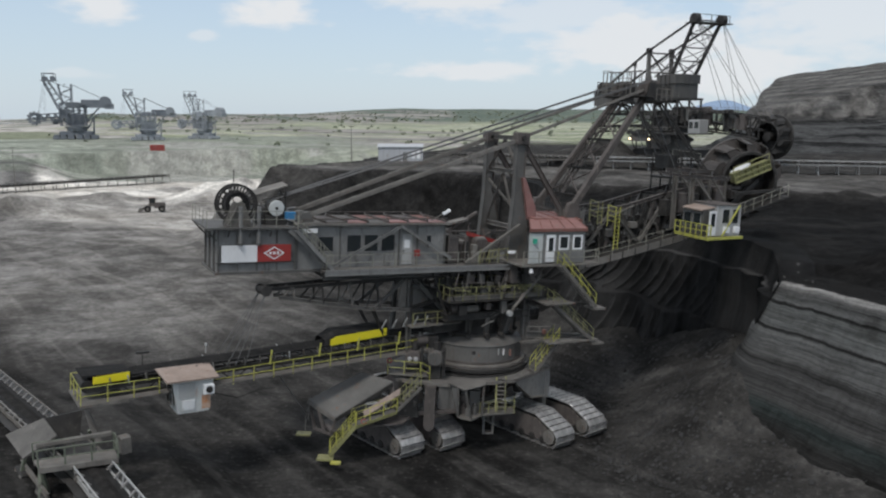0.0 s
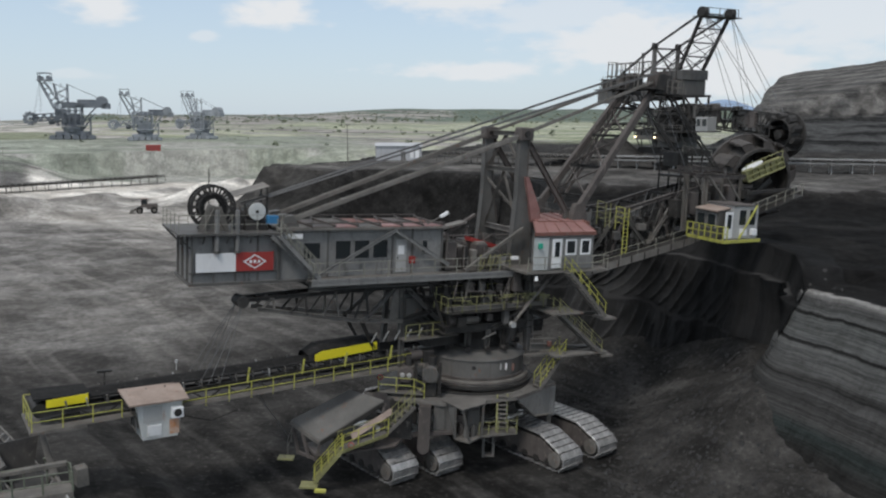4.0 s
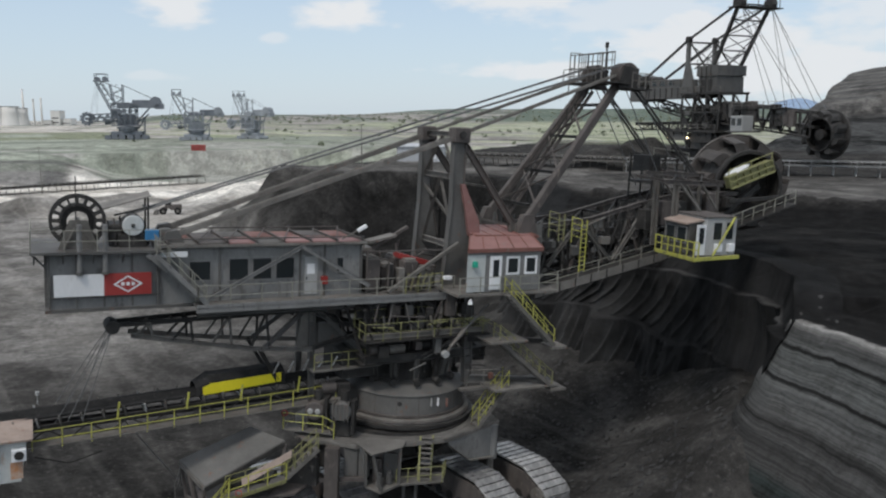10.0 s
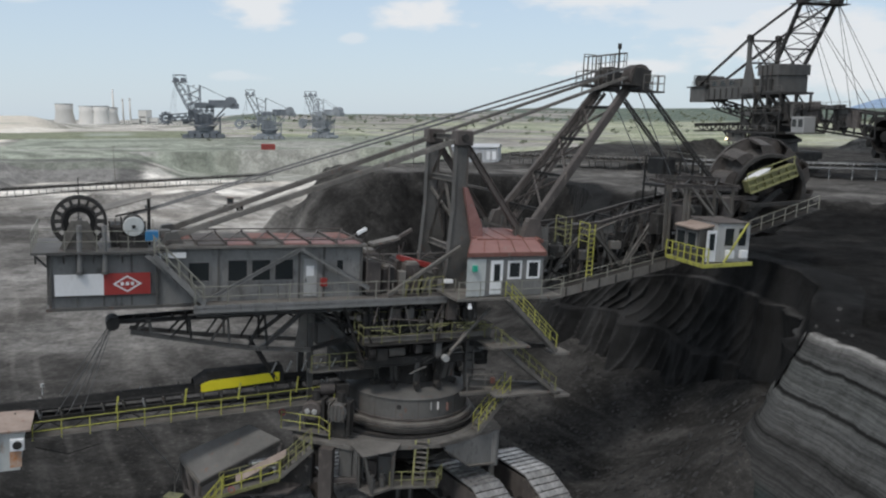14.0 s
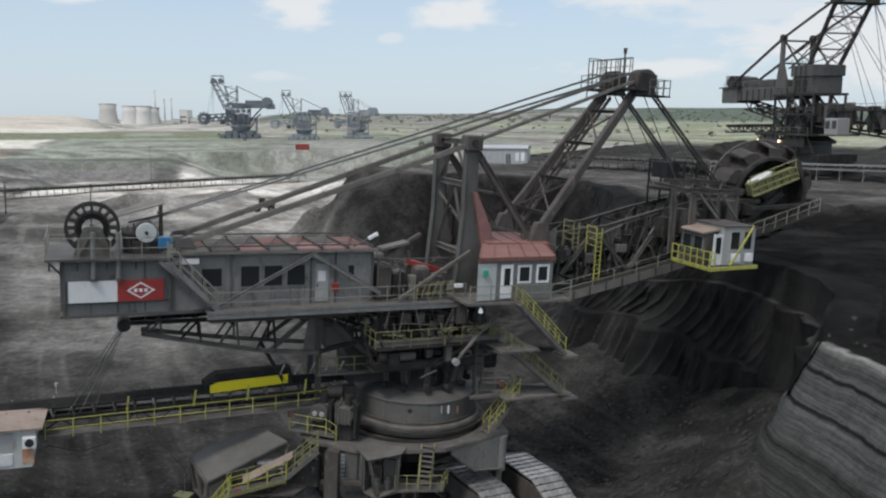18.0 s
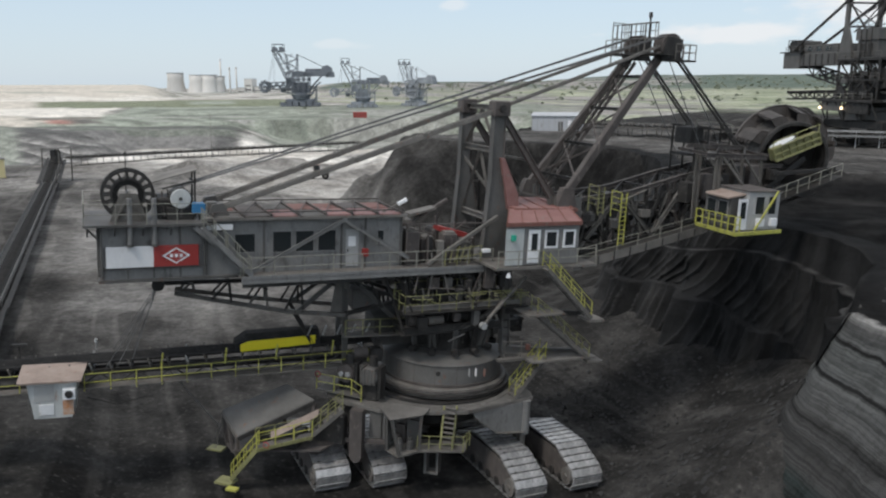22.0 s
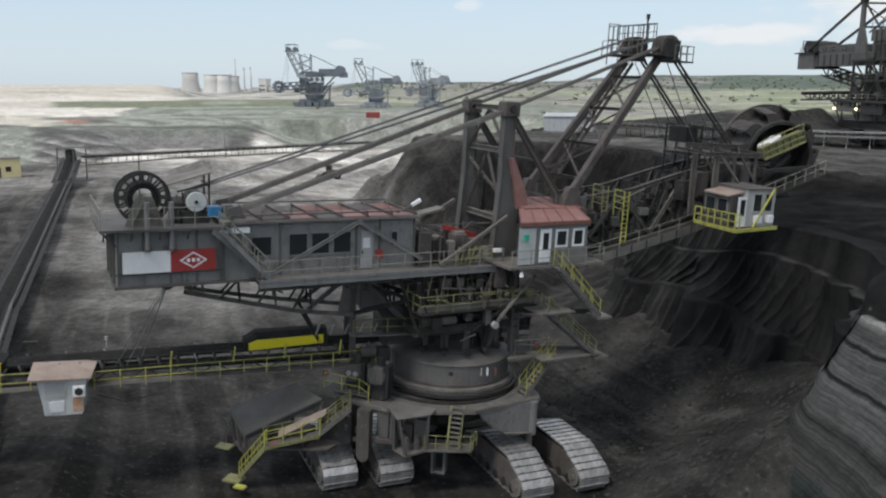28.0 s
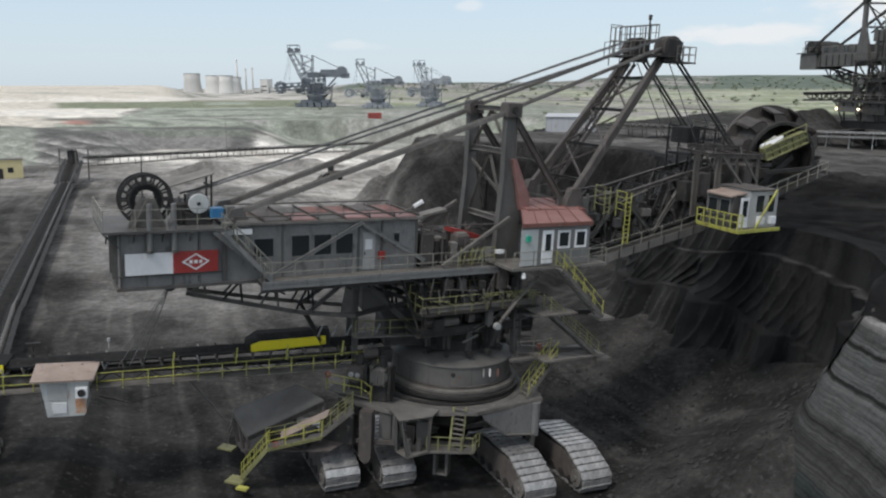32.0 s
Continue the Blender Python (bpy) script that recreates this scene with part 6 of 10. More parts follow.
    for k in range(16):
        a = 8.8 + 18.0 * k / 15
        zl = float(np.interp(a, [p[0] for p in low], [p[1] for p in low]))
        part("idler_frame", Geo().beam((a, -1.3, zl + 0.1), (a, -1.1, zl + 1.5), 0.1, 0.1).beam((a, 1.3, zl + 0.1), (a, 1.1, zl + 1.5), 0.1, 0.1).tube((a, -1.1, zl + 1.15), (a, 1.1, zl + 1.15), 0.1, 8), steel_black, upper)
    # dusty fascia along the walkway, with its brackets
    for i in range(3):
        (x0, z0), (x1, z1) = low[i], low[i + 1]
        part("walkway_fascia", Geo().plate([(x0, -3.0, z0 - 0.42), (x1, -3.0, z1 - 0.42), (x1, -3.0, z1 + 0.16), (x0, -3.0, z0 + 0.16)], (0, 1, 0), 0.05), steel_dusty, upper, "dusty side plate along the boom walkway")
        for k in range(4):
            x, z = x0 + (x1 - x0) * (k + 0.5) / 4, z0 + (z1 - z0) * (k + 0.5) / 4
            part("walkway_bracket", Geo().beam((x, -3.02, z - 0.42), (x, -3.02, z + 0.16), 0.07, 0.06).beam((x, -2.95, z - 0.4), (x, -1.5, z - 0.05), 0.08, 0.1), steel_black, upper)
    # two belts of heavy diagonals in the near side
    for a0, a1, up in ((9.0, 12.4, 1), (12.4, 15.4, 0), (15.4, 18.4, 1), (18.4, 21.4, 0)):
        zl = float(np.interp(a0 if up else a1, [p[0] for p in low], [p[1] for p in low]))
        zh = float(np.interp(a1 if up else a0, [p[0] for p in top], [p[1] for p in top]))
        member("main_diagonal", ((a0, -1.5, zl) if up else (a0, -1.5, zh)), ((a1, -1.5, zh) if up else (a1, -1.5, zl)), 0.22, 0.26, steel_dusty, upper, "H")
    # yellow ladder cages
    for a, l, z0, z1, coat in ((11.45, -3.1, 14.5, 18.0, yellow), (9.7, -3.0, 16.6, 18.4, yellow_dirty)):
        lad = part("access_ladder", Geo().tube((a, l, z0), (a, l, z1), 0.04, 6).tube((a + 0.42, l, z0), (a + 0.42, l, z1), 0.04, 6), coat, upper, "yellow caged access ladder")
        for k in range(int((z1 - z0) / 0.3)):
            part("rung", Geo().tube((a, l, z0 + 0.15 + 0.3 * k), (a + 0.42, l, z0 + 0.15 + 0.3 * k), 0.025, 5), coat, lad)
        part("cage_bar", Geo().tube((a, l, z1), (a - 0.5, l + 0.4, z1 + 0.15), 0.035, 6), coat, lad)
        part("cage_bar", Geo().tube((a - 0.5, l + 0.4, z1 + 0.15), (a - 0.5, l + 0.4, z1 - 1.6), 0.035, 6), coat, lad)
        for k in range(4):
            part("cage_hoop", Geo().tube((a, l, z1 - 0.4 * k), (a - 0.5, l + 0.4, z1 + 0.15 - 0.4 * k), 0.025, 5), coat, lad)
    # winch and machinery at the boom head
    hd = part("head_frame", Geo().box(18.6, 21.9, -1.3, 1.3, 20.3, 20.5), steel_black, upper, "dark open machinery frame on the boom")
    for a in (18.7, 19.8, 20.9, 21.8):
        for l in (-1.25, 1.25):
            part("frame_post", Geo().beam((a, l, 19.2), (a, l, 22.5 if a < 21 else 22.0), 0.12, 0.12), steel_black, hd)
    for l, z, w in ((-1.25, 22.45, 0.14), (1.25, 22.45, 0.14), (-1.25, 21.6, 0.09), (-1.25, 21.1, 0.07)):
        part("frame_top", Geo().beam((18.6, l, z), (21.9, l, z - 0.3), w, w), steel_black, hd)
    part("cover_box", Geo().box(18.5, 19.6, -1.0, 0.8, 21.2, 22.35, 0.06), steel_black, hd)
    for a, z in ((20.2, 21.1), (21.2, 21.0)):
        part("motor", Geo().tube((a - 0.4, -0.9, z), (a + 0.5, -0.9, z), 0.32, 12), steel_rusty, hd)
    part("cross_rail", Geo().beam((18.6, -1.3, 22.9), (21.9, -1.3, 22.6), 0.05, 0.05).beam((18.6, -1.3, 22.4), (18.6, -1.3, 22.9), 0.05, 0.05).beam((21.9, -1.3, 21.9), (21.9, -1.3, 22.6), 0.05, 0.05), rail_pale, hd)
    # portal frames between the boom and the wheel cab
    for l, x0, x1, z in ((-2.9, 16.6, 22.0, 21.2), (-5.3, 16.2, 21.4, 20.75)):
        member("portal_beam", (x0, l, z), (x1, l, z - 0.1), 0.22, 0.3, steel_rusty, upper, "H", "rusty beam of the portal over the wheel cab")
        for x in (x0 + 0.9, x0 + 1.2, x1 - 0.4):
            member("portal_post", (x, l, z), (x + 0.15, l, 16.2 if x < 18.5 else 17.6), 0.15, 0.17, steel_dusty, upper, "H")
        member("portal_brace", (x0 + 1.4, l, z - 0.1), (x0 + 3.4, l, 18.8), 0.13, 0.15, steel_dusty, upper)
        member("portal_brace", (x0 + 3.3, l, z - 0.1), (x1 - 0.3, l, 18.9), 0.13, 0.15, steel_dusty, upper)
    for x in (16.8, 19.2, 21.6):
        member("portal_tie", (x, -5.3, 20.75), (x + 0.4, -1.3, 20.9), 0.16, 0.2, steel_rusty, upper, "H")
    for x0, x1 in ((16.8, 19.4), (19.4, 21.8)):
        member("portal_tie", (x0, -5.3, 20.7), (x1, -2.9, 21.1), 0.1, 0.12, steel_black, upper)
    for k in range(5):
        a = 17.3 + 1.4 * k
        part("boom_plant", Geo().box(a, a + 0.95, -2.5, -1.5, 17.2 + 0.3 * k, 18.6 + 0.3 * k + 0.3 * (k % 2), 0.06), (steel_black, steel_rusty, steel_black)[k % 3], upper)
    # belts of small gear, hoses and stiffeners packed into the boom
    rng = random.Random(31)
    for k in range(90):
        a = rng.uniform(9.0, 26.0)
        zl = float(np.interp(a, [p[0] for p in low], [p[1] for p in low]))
        zh = float(np.interp(a, [p[0] for p in top], [p[1] for p in top]))
        l = rng.choice((-1.8, -1.5, -1.2, 1.2, 1.6, 0.0))
        z = rng.uniform(zl + 0.2, zh - 0.3)
        mt = rng.choice((steel_black, steel_black, steel_rusty, grey_dark, steel_dusty))
        kind = k % 5
        if kind == 0:
            w = rng.uniform(0.3, 0.9)
            part("gear_box", Geo().box(a, a + w, l - 0.25, l + 0.25, z - 0.3, z + rng.uniform(0.1, 0.5), 0.03), mt, upper)
        elif kind == 1:
            pipe("boom_pipe", (a, l, z), (min(27.0, a + rng.uniform(1.5, 4.0)), l, z + rng.uniform(0.2, 0.9)), rng.uniform(0.03, 0.08), mt, upper, 6)
        elif kind == 2:
            member("stiffener", (a, -1.45, zl), (a + rng.uniform(-1.5, 1.5), -1.45, zh), 0.1, 0.12, mt, upper, "H")
        elif kind == 3:
            member("stiffener", (a, -1.9, z), (a + rng.uniform(-0.6, 0.6), 1.9, z + rng.uniform(-0.5, 0.5)), 0.1, 0.12, mt, upper)
        else:
            member("stiffener", (a, 1.45, zl), (a + rng.uniform(-1.5, 1.5), 1.45, zh), 0.12, 0.12, mt, upper, "H")
    railing(upper, [(25.0, -3.0, 17.2), (31.5, -3.0, 19.1)], rail_pale, 1.0, 1.2)
    part("tip_walkway", Geo().plate([(25.0, -3.1, 17.1), (31.6, -3.1, 19.0), (31.6, -2.2, 19.0), (25.0, -2.2, 17.1)], (0, 0, 1), 0.12), steel_black, upper)


WHEEL_AT = (28.8, -0.1, 20.3)
WHEEL_YAW = -21.0     # the wheel's axle is skewed to the boom


def bucket_wheel():
    wheel = part("bucket_wheel", Geo().lathe([(2.75, 1.22), (3.78, 1.32), (3.86, 1.28), (3.92, 1.34), (3.92, 1.52), (3.84, 1.58), (2.75, 1.46)], 72, (0, 0, 0), "y", True), wheel_steel, upper,
                 "dark brown digging wheel with toothed buckets")
    part("wheel_cone", Geo().lathe([(2.42, -0.85), (2.5, -0.85), (3.0, 1.25), (2.9, 1.25)], 60, (0, 0, 0), "y", True), worn_steel, wheel, "dirt-rubbed cone between the rings")
    part("rear_plate", Geo().lathe([(0.6, 1.5), (2.8, 1.46), (2.8, 1.38), (0.6, 1.4)], 48, (0, 0, 0), "y", True), wheel_steel, wheel)
    part("near_ring", Geo().lathe([(2.42, -1.2), (2.66, -1.22), (2.72, -1.16), (2.72, -0.82), (2.62, -0.76), (2.42, -0.8)], 64, (0, 0, 0), "y", True), steel_black, wheel, "thin black inner ring")
    for k in range(12):
        a = 2 * math.pi * k / 12 + 0.15
        part("ring_bolt", Geo().box(-0.1, 0.1, -1.27, -1.2, 2.46, 2.64), steel_black, wheel).matrix_basis = Matrix.Rotation(a, 4, "Y")
    for k in range(6):
        a = 2 * math.pi * k / 6
        part("wheel_spoke", Geo().beam((0.4 * math.cos(a), 1.2, 0.4 * math.sin(a)), (2.7 * math.cos(a), 1.1, 2.7 * math.sin(a)), 0.24, 0.3), steel_black, wheel)
    part("wheel_hub", Geo().tube((0, -0.3, 0), (0, 1.7, 0), 0.6, 18), steel_black, wheel)
    # one bucket between the rings: back, crown and cheeks, its mouth facing the way it turns
    g = Geo()
    near, far = -0.78, 1.2
    lift = {near: 2.55, far: 3.02}
    prof = [(0.72, -0.1), (0.74, 0.28), (0.55, 0.6), (0.2, 0.76), (-0.42, 0.84)]
    for (x0, r0), (x1, r1) in zip(prof[:-1], prof[1:]):
        g.plate([(x0, near, lift[near] + r0), (x1, near, lift[near] + r1), (x1, far, lift[far] + r1), (x0, far, lift[far] + r0)], (-0.05, 0, -0.06), 1.0)
    for y, w in ((near, 1), (far, -1)):
        g.plate([(0.72, y, lift[y] - 0.1), (-0.3, y, lift[y] - 0.1), (-0.42, y, lift[y] + 0.84), (0.2, y, lift[y] + 0.76), (0.55, y, lift[y] + 0.6), (0.74, y, lift[y] + 0.28)], (0, w, 0), 0.06)
    for k in range(5):
        y = near + 0.2 + (far - near - 0.4) * k / 4
        r = lift[near] + (lift[far] - lift[near]) * (y - near) / (far - near) + 0.83
        g.beam((-0.36, y, r), (-0.72, y, r + 0.06), 0.13, 0.1)
    bucket = g.mesh("bucket", wheel_steel)
    for k in range(10):
        b = new("bucket", bucket)
        b.parent = wheel
        b.matrix_basis = Matrix.Rotation(2 * math.pi * k / 10, 4, "Y")
    # chute and drive that do not turn
    ch = part("chute_box", Geo().plate([(25.6, -2.1, 20.1), (29.9, -2.1, 21.5), (29.5, -2.1, 22.35), (25.2, -2.1, 20.95)], (0, 1, 0), 0.5), yellow_dirty, upper, "dirty yellow ribbed chute box")
    for k in range(7):
        f = k / 6
        x0, z0 = 25.6 + 4.3 * f, 20.1 + 1.4 * f
        part("rib", Geo().beam((x0, -2.16, z0), (x0 - 0.4, -2.16, z0 + 0.85), 0.12, 0.12), yellow_dirty, ch)
    for dx, dz in ((0.0, 0.0), (-0.2, 0.42), (-0.4, 0.85)):
        part("rib", Geo().beam((25.6 + dx, -2.18, 20.1 + dz), (29.9 + dx, -2.18, 21.5 + dz), 0.12, 0.14), yellow_dirty, ch)
    part("chute_rail", Geo().tube((25.0, -2.3, 21.5), (29.3, -2.3, 22.9), 0.04, 6).tube((25.0, -2.3, 21.0), (25.0, -2.3, 21.5), 0.04, 6).tube((27.2, -2.3, 21.7), (27.2, -2.3, 22.2), 0.04, 6).tube((29.3, -2.3, 22.3), (29.3, -2.3, 22.9), 0.04, 6), yellow_dirty, ch)
    part("white_drum", Geo().plate([(25.9, -1.9, 20.9), (27.3, -1.9, 21.6), (28.0, -1.4, 21.75), (27.6, -0.8, 21.6), (26.2, -0.8, 20.9)], (0, 0, 1), 0.22), white_paint, upper, "pale drive housing")
    for s in (-1, 1):
        member("wheel_arm", (25.5, 1.6 * s, 18.0), (29.0, 1.6 * s, 20.4), 0.25, 0.5, steel_black, upper, "H")
    member("chute_edge", (25.2, -2.4, 19.2), (31.4, -2.4, 19.6), 0.2, 0.3, steel_black, upper)
    part("chute", Geo().plate([(25.6, -1.6, 17.6), (30.8, -1.6, 18.7), (30.8, 1.2, 18.7), (25.6, 1.2, 17.6)], (0, 0, 1), 0.4), steel_black, upper)
    return wheel


def main_cab():
    cab = part("driver_cab", Geo().plate([(1.9, -5.1, 13.95), (7.0, -5.1, 13.95), (7.15, -3.5, 13.95), (2.95, -3.5, 13.95)], (0, 0, 1), 2.6), grey_paint, upper, "grey cab with white door, white-framed windows and red roof")
    part("cab_end_panel", Geo().box(1.88, 3.1, -5.13, -5.1, 13.98, 16.2), hut_paint, cab)
    roof = part("cab_roof", Geo().plate([(1.85, -5.22, 16.5), (7.1, -5.22, 16.5), (7.3, -3.4, 17.05), (2.85, -3.4, 17.05)], (0, 0, 1), 0.1), roof_red, cab, "faded red sheet roof")
    for k in range(6):
        f = k / 5
        part("roof_seam", Geo().beam((1.85 + 5.2 * f, -5.22, 16.62), (2.9 + 4.35 * f, -3.4, 17.17), 0.06, 0.06), rust_red, roof)
    part("roof_edge", Geo().box(1.8, 7.1, -5.26, -5.2, 16.36, 16.6), rust_red, roof)
    door = part("cab_door", Geo().box(3.42, 4.22, -5.17, -5.08, 14.08, 16.12), white_paint, cab, "white door with a dark pane")
    part("pane", Geo().box(3.62, 4.02, -5.19, -5.16, 14.85, 15.9), pane_glass, door)
    window(cab, 4.55, 5.5, -5.1, 14.95, 16.08, white_paint, -1, (), 0.13)
    window(cab, 5.85, 6.75, -5.1, 14.95, 16.08, white_paint, -1, (), 0.13)
    window_x(cab, 7.05, -4.7, -3.8, 14.95, 16.0, white_paint, 1, 0.1)
    railing(upper, [(1.3, -5.4, 13.9), (8.2, -5.4, 13.9)], rail_pale, 1.0, 1.4)
    part("cab_lamp", Geo().tube((2.1, -5.3, 13.3), (2.1, -5.3, 13.6), 0.16, 10, 0.08), sign_white, upper, "small white lamp under the cab floor")
    part("cab_lamp", Geo().box(1.2, 1.7, -3.6, -3.3, 14.5, 14.7), sign_white, upper)


def boom_cab():
    y0, y1, x0 = -7.8, -5.0, 17.35
    part("cab_platform", Geo().plate([(16.6, -4.5, 16.05), (16.65, -8.1, 15.95), (20.65, -8.0, 16.05), (20.65, -4.8, 16.15)], (0, 0, 1), 0.14), steel_dusty, upper, "steel platform of the wheel cab")
    for p, q in (((16.6, -4.5, 16.1), (16.65, -8.12, 16.0)), ((16.65, -8.12, 16.0), (20.65, -8.02, 16.08))):
        member("platform_edge", p, q, 0.1, 0.24, yellow, upper, "box", "yellow platform edge")
    cab = part("wheel_cab", Geo().box(x0 + 0.5, 20.45, y0, y1, 16.2, 18.65), cab_grey, upper, "light grey wheel operator cab with brown canopy")
    part("cab_roof", Geo().plate([(x0 + 0.4, y0 - 0.1, 18.65), (20.55, y0 - 0.1, 18.65), (20.55, y1 + 0.1, 18.72), (x0 + 0.4, y1 + 0.1, 18.72)], (0, 0, 1), 0.06), steel_rusty, cab)
    part("canopy", Geo().plate([(16.55, y0 + 0.5, 18.15), (x0 + 0.5, y0 + 0.3, 18.4), (x0 + 0.5, y1 - 0.2, 18.5), (16.55, y1 - 0.2, 18.25)], (0, 0, 1), 0.1), brown_roof, cab, "rusty brown canopy")
    part("porch_wall", Geo().box(16.85, x0 + 0.5, y0 + 0.5, y1, 16.2, 18.2), grey_dark, cab, "dark glazed porch")
    window_x(cab, 16.85, y0 + 0.7, y0 + 1.6, 16.9, 18.0, grey_paint, -1, 0.07)
    window_x(cab, 16.85, y0 + 1.75, y1 - 0.15, 16.9, 18.0, grey_paint, -1, 0.07)
    door = part("cab_door", Geo().box(17.05, 17.8, y0 - 0.02, y0 + 0.06, 16.22, 18.2), white_paint, cab, "white door with a dark pane")
    part("pane", Geo().box(17.22, 17.62, y0 - 0.04, y0 - 0.015, 16.95, 18.0), pane_glass, door)
    window(cab, 18.35, 19.2, y0, 17.15, 18.4, cab_grey, -1, (), 0.07)
    window(cab, 19.45, 20.2, y0, 17.15, 18.4, cab_grey, -1, (), 0.07)
    for a in (18.55, 19.65):
        part("air_unit", Geo().box(a, a + 0.55, y0 - 0.28, y0, 16.45, 16.95, 0.03), white_paint, cab)
    window_x(cab, 20.45, y0 + 0.3, y0 + 1.9, 16.9, 18.4, white_paint, 1, 0.09)
    member("yellow_strut", (20.0, -8.05, 18.7), (18.3, -8.05, 16.2), 0.11, 0.11, yellow, upper)
    railing(upper, [(17.0, -8.1, 16.1), (16.65, -8.05, 16.1), (16.6, -4.5, 16.15)], yellow, 1.0, 0.6, r=0.035)

RING = (0.4, 0.0, 0.0)


def slew_body():
    """Ring, turntable and the decks under the house."""
    ring = part("slew_ring", Geo().lathe([(3.82, 7.45), (3.9, 7.45), (3.9, 6.1)], 96, RING), grey_dark, upper, "broad grey slewing ring drum")
    part("ring_roof", Geo().lathe([(2.2, 7.95), (3.0, 7.85), (3.86, 7.5), (3.96, 7.44), (3.96, 7.38)], 96, RING), grey_dark, ring, "dusty sloping cover of the ring")
    part("ring_lip", Geo().lathe([(3.9, 6.2), (4.02, 6.2), (4.02, 6.08), (3.9, 6.08)], 96, RING, "z", True), steel_rusty, ring)
    part("ring_foot", Geo().lathe([(3.9, 6.05), (4.2, 6.02), (4.25, 5.98), (4.25, 5.5), (3.0, 5.5)], 96, RING), steel_dusty, ring)
    part("ring_gear", Geo().lathe([(4.25, 5.7), (4.5, 5.68), (4.5, 5.5), (4.25, 5.48)], 96, RING), steel_black, ring)
    for k in range(18):
        b = 2 * math.pi * k / 18
        part("ring_seam", Geo().box(3.9, 3.915, -0.02, 0.02, 6.2, 7.4), steel_rusty, ring).matrix_basis = Matrix.Translation(RING) @ Matrix.Rotation(b, 4, "Z")
    part("ring_band", Geo().lathe([(4.26, 5.9), (4.3, 5.88), (4.3, 5.82), (4.26, 5.8)], 72, RING), steel_rusty, upper)
    a = math.atan2(-3.49, -1.79)
    part("round_port", Geo().tube((0.4 + 3.85 * math.cos(a), 3.85 * math.sin(a), 6.93), (0.4 + 3.92 * math.cos(a), 3.92 * math.sin(a), 6.93), 0.15, 14), steel_black, upper, "round black port in the ring")
    for da, dz, m in ((0.62, 6.95, sign_white), (0.5, 7.0, cab_grey), (0.8, 6.8, rust_red)):
        b = a + da
        part("stencil_patch", Geo().beam((0.4 + 3.91 * math.cos(b), 3.91 * math.sin(b), dz - 0.25), (0.4 + 3.91 * math.cos(b), 3.91 * math.sin(b), dz + 0.25), 0.3, 0.03, up=(-math.sin(b), math.cos(b), 0)), m, upper)
    part("turntable", Geo().lathe([(0.5, 9.5), (2.5, 9.45), (2.3, 8.6), (2.3, 7.8)], 48, RING), steel_black, upper, "dark turntable casting")
    for b in (-2.2, -1.15, -0.2):
        part("bearing_bracket", Geo().plate([(2.4, -0.22, 9.5), (3.5, -0.22, 9.5), (3.3, -0.22, 8.9), (3.1, -0.22, 8.3), (2.8, -0.22, 8.3), (2.4, -0.22, 8.9)], (0, 1, 0), 0.44), grey_dark, upper).matrix_basis = Matrix.Translation(RING) @ Matrix.Rotation(b, 4, "Z")
    part("centre_body", Geo().box(-2.3, 2.6, -1.9, 1.9, 9.5, 13.4), steel_black, upper, "dark box structure under the house")
    for l in (-3.0, 3.0):
        member("column", (3.4, l, 7.7), (3.1, l, 13.5), 0.5, 0.55, grey_dark, upper, "H", "upright box column")
        member("column", (-3.2, l, 9.8), (-3.4, l * 0.8, 13.3), 0.3, 0.35, steel_black, upper, "H")
        member("knee_brace", (3.3, l, 11.0), (0.2, l, 9.6), 0.22, 0.28, steel_dusty, upper, "H")
        member("knee_brace", (3.2, l, 11.6), (-0.4, l, 13.4), 0.22, 0.26, steel_black, upper, "H")
        member("ring_girder", (-3.6, l, 9.7), (4.6, l, 9.7), 0.4, 0.55, steel_black, upper, "H")
        member("rim_beam", (-3.8, l * 1.12, 11.2), (4.2, l * 1.12, 11.2), 0.2, 0.3, steel_dusty, upper, "H")
    for a in (-3.6, 4.4):
        member("ring_girder", (a, -3.2, 9.7), (a, 3.2, 9.7), 0.4, 0.55, steel_black, upper, "H")
    part("lower_deck", Geo().box(-3.9, 4.4, -3.9, -1.9, 10.95, 11.02), steel_black, upper, "grating deck with yellow rails")
    part("lower_deck", Geo().box(-3.9, 4.4, 1.9, 3.9, 10.95, 11.05), steel_dusty, upper)
    railing(upper, [(-3.9, -3.85, 11.05), (3.9, -3.85, 11.05)], yellow_dirty, 1.05, 1.2)
    railing(upper, [(-3.9, -2.1, 11.5), (3.0, -2.1, 11.5)], yellow_dirty, 1.05, 1.4)
    railing(upper, [(-3.9, -3.85, 11.05), (-3.9, -1.9, 11.05)], yellow_dirty, 1.05, 1.0)
    part("drain_box", Geo().tube((1.3, -4.1, 9.95), (1.3, -3.8, 9.95), 0.22, 12), cab_grey, upper, "round pale drum below the deck")
    member("pale_prop", (1.5, -3.9, 10.1), (3.2, -3.7, 12.2), 0.16, 0.16, steel_dusty, upper)
    part("landing", Geo().box(4.2, 8.9, -5.3, -3.0, 7.6, 7.72), steel_dusty, upper, "stair landing")
    part("landing", Geo().box(3.6, 6.2, -5.6, -3.4, 10.75, 10.87), steel_dusty, upper)
    member("outrigger", (3.4, -3.2, 8.0), (9.0, -4.0, 7.5), 0.3, 0.5, grey_dark, upper, "H")
    member("outrigger", (3.2, -3.2, 10.6), (8.4, -4.6, 10.4), 0.25, 0.35, steel_black, upper, "H")
    stairs(upper, (4.3, -6.2, 13.9), (7.7, -6.2, 10.6), 0.8, (0, 1, 0), yellow, steel_dusty)
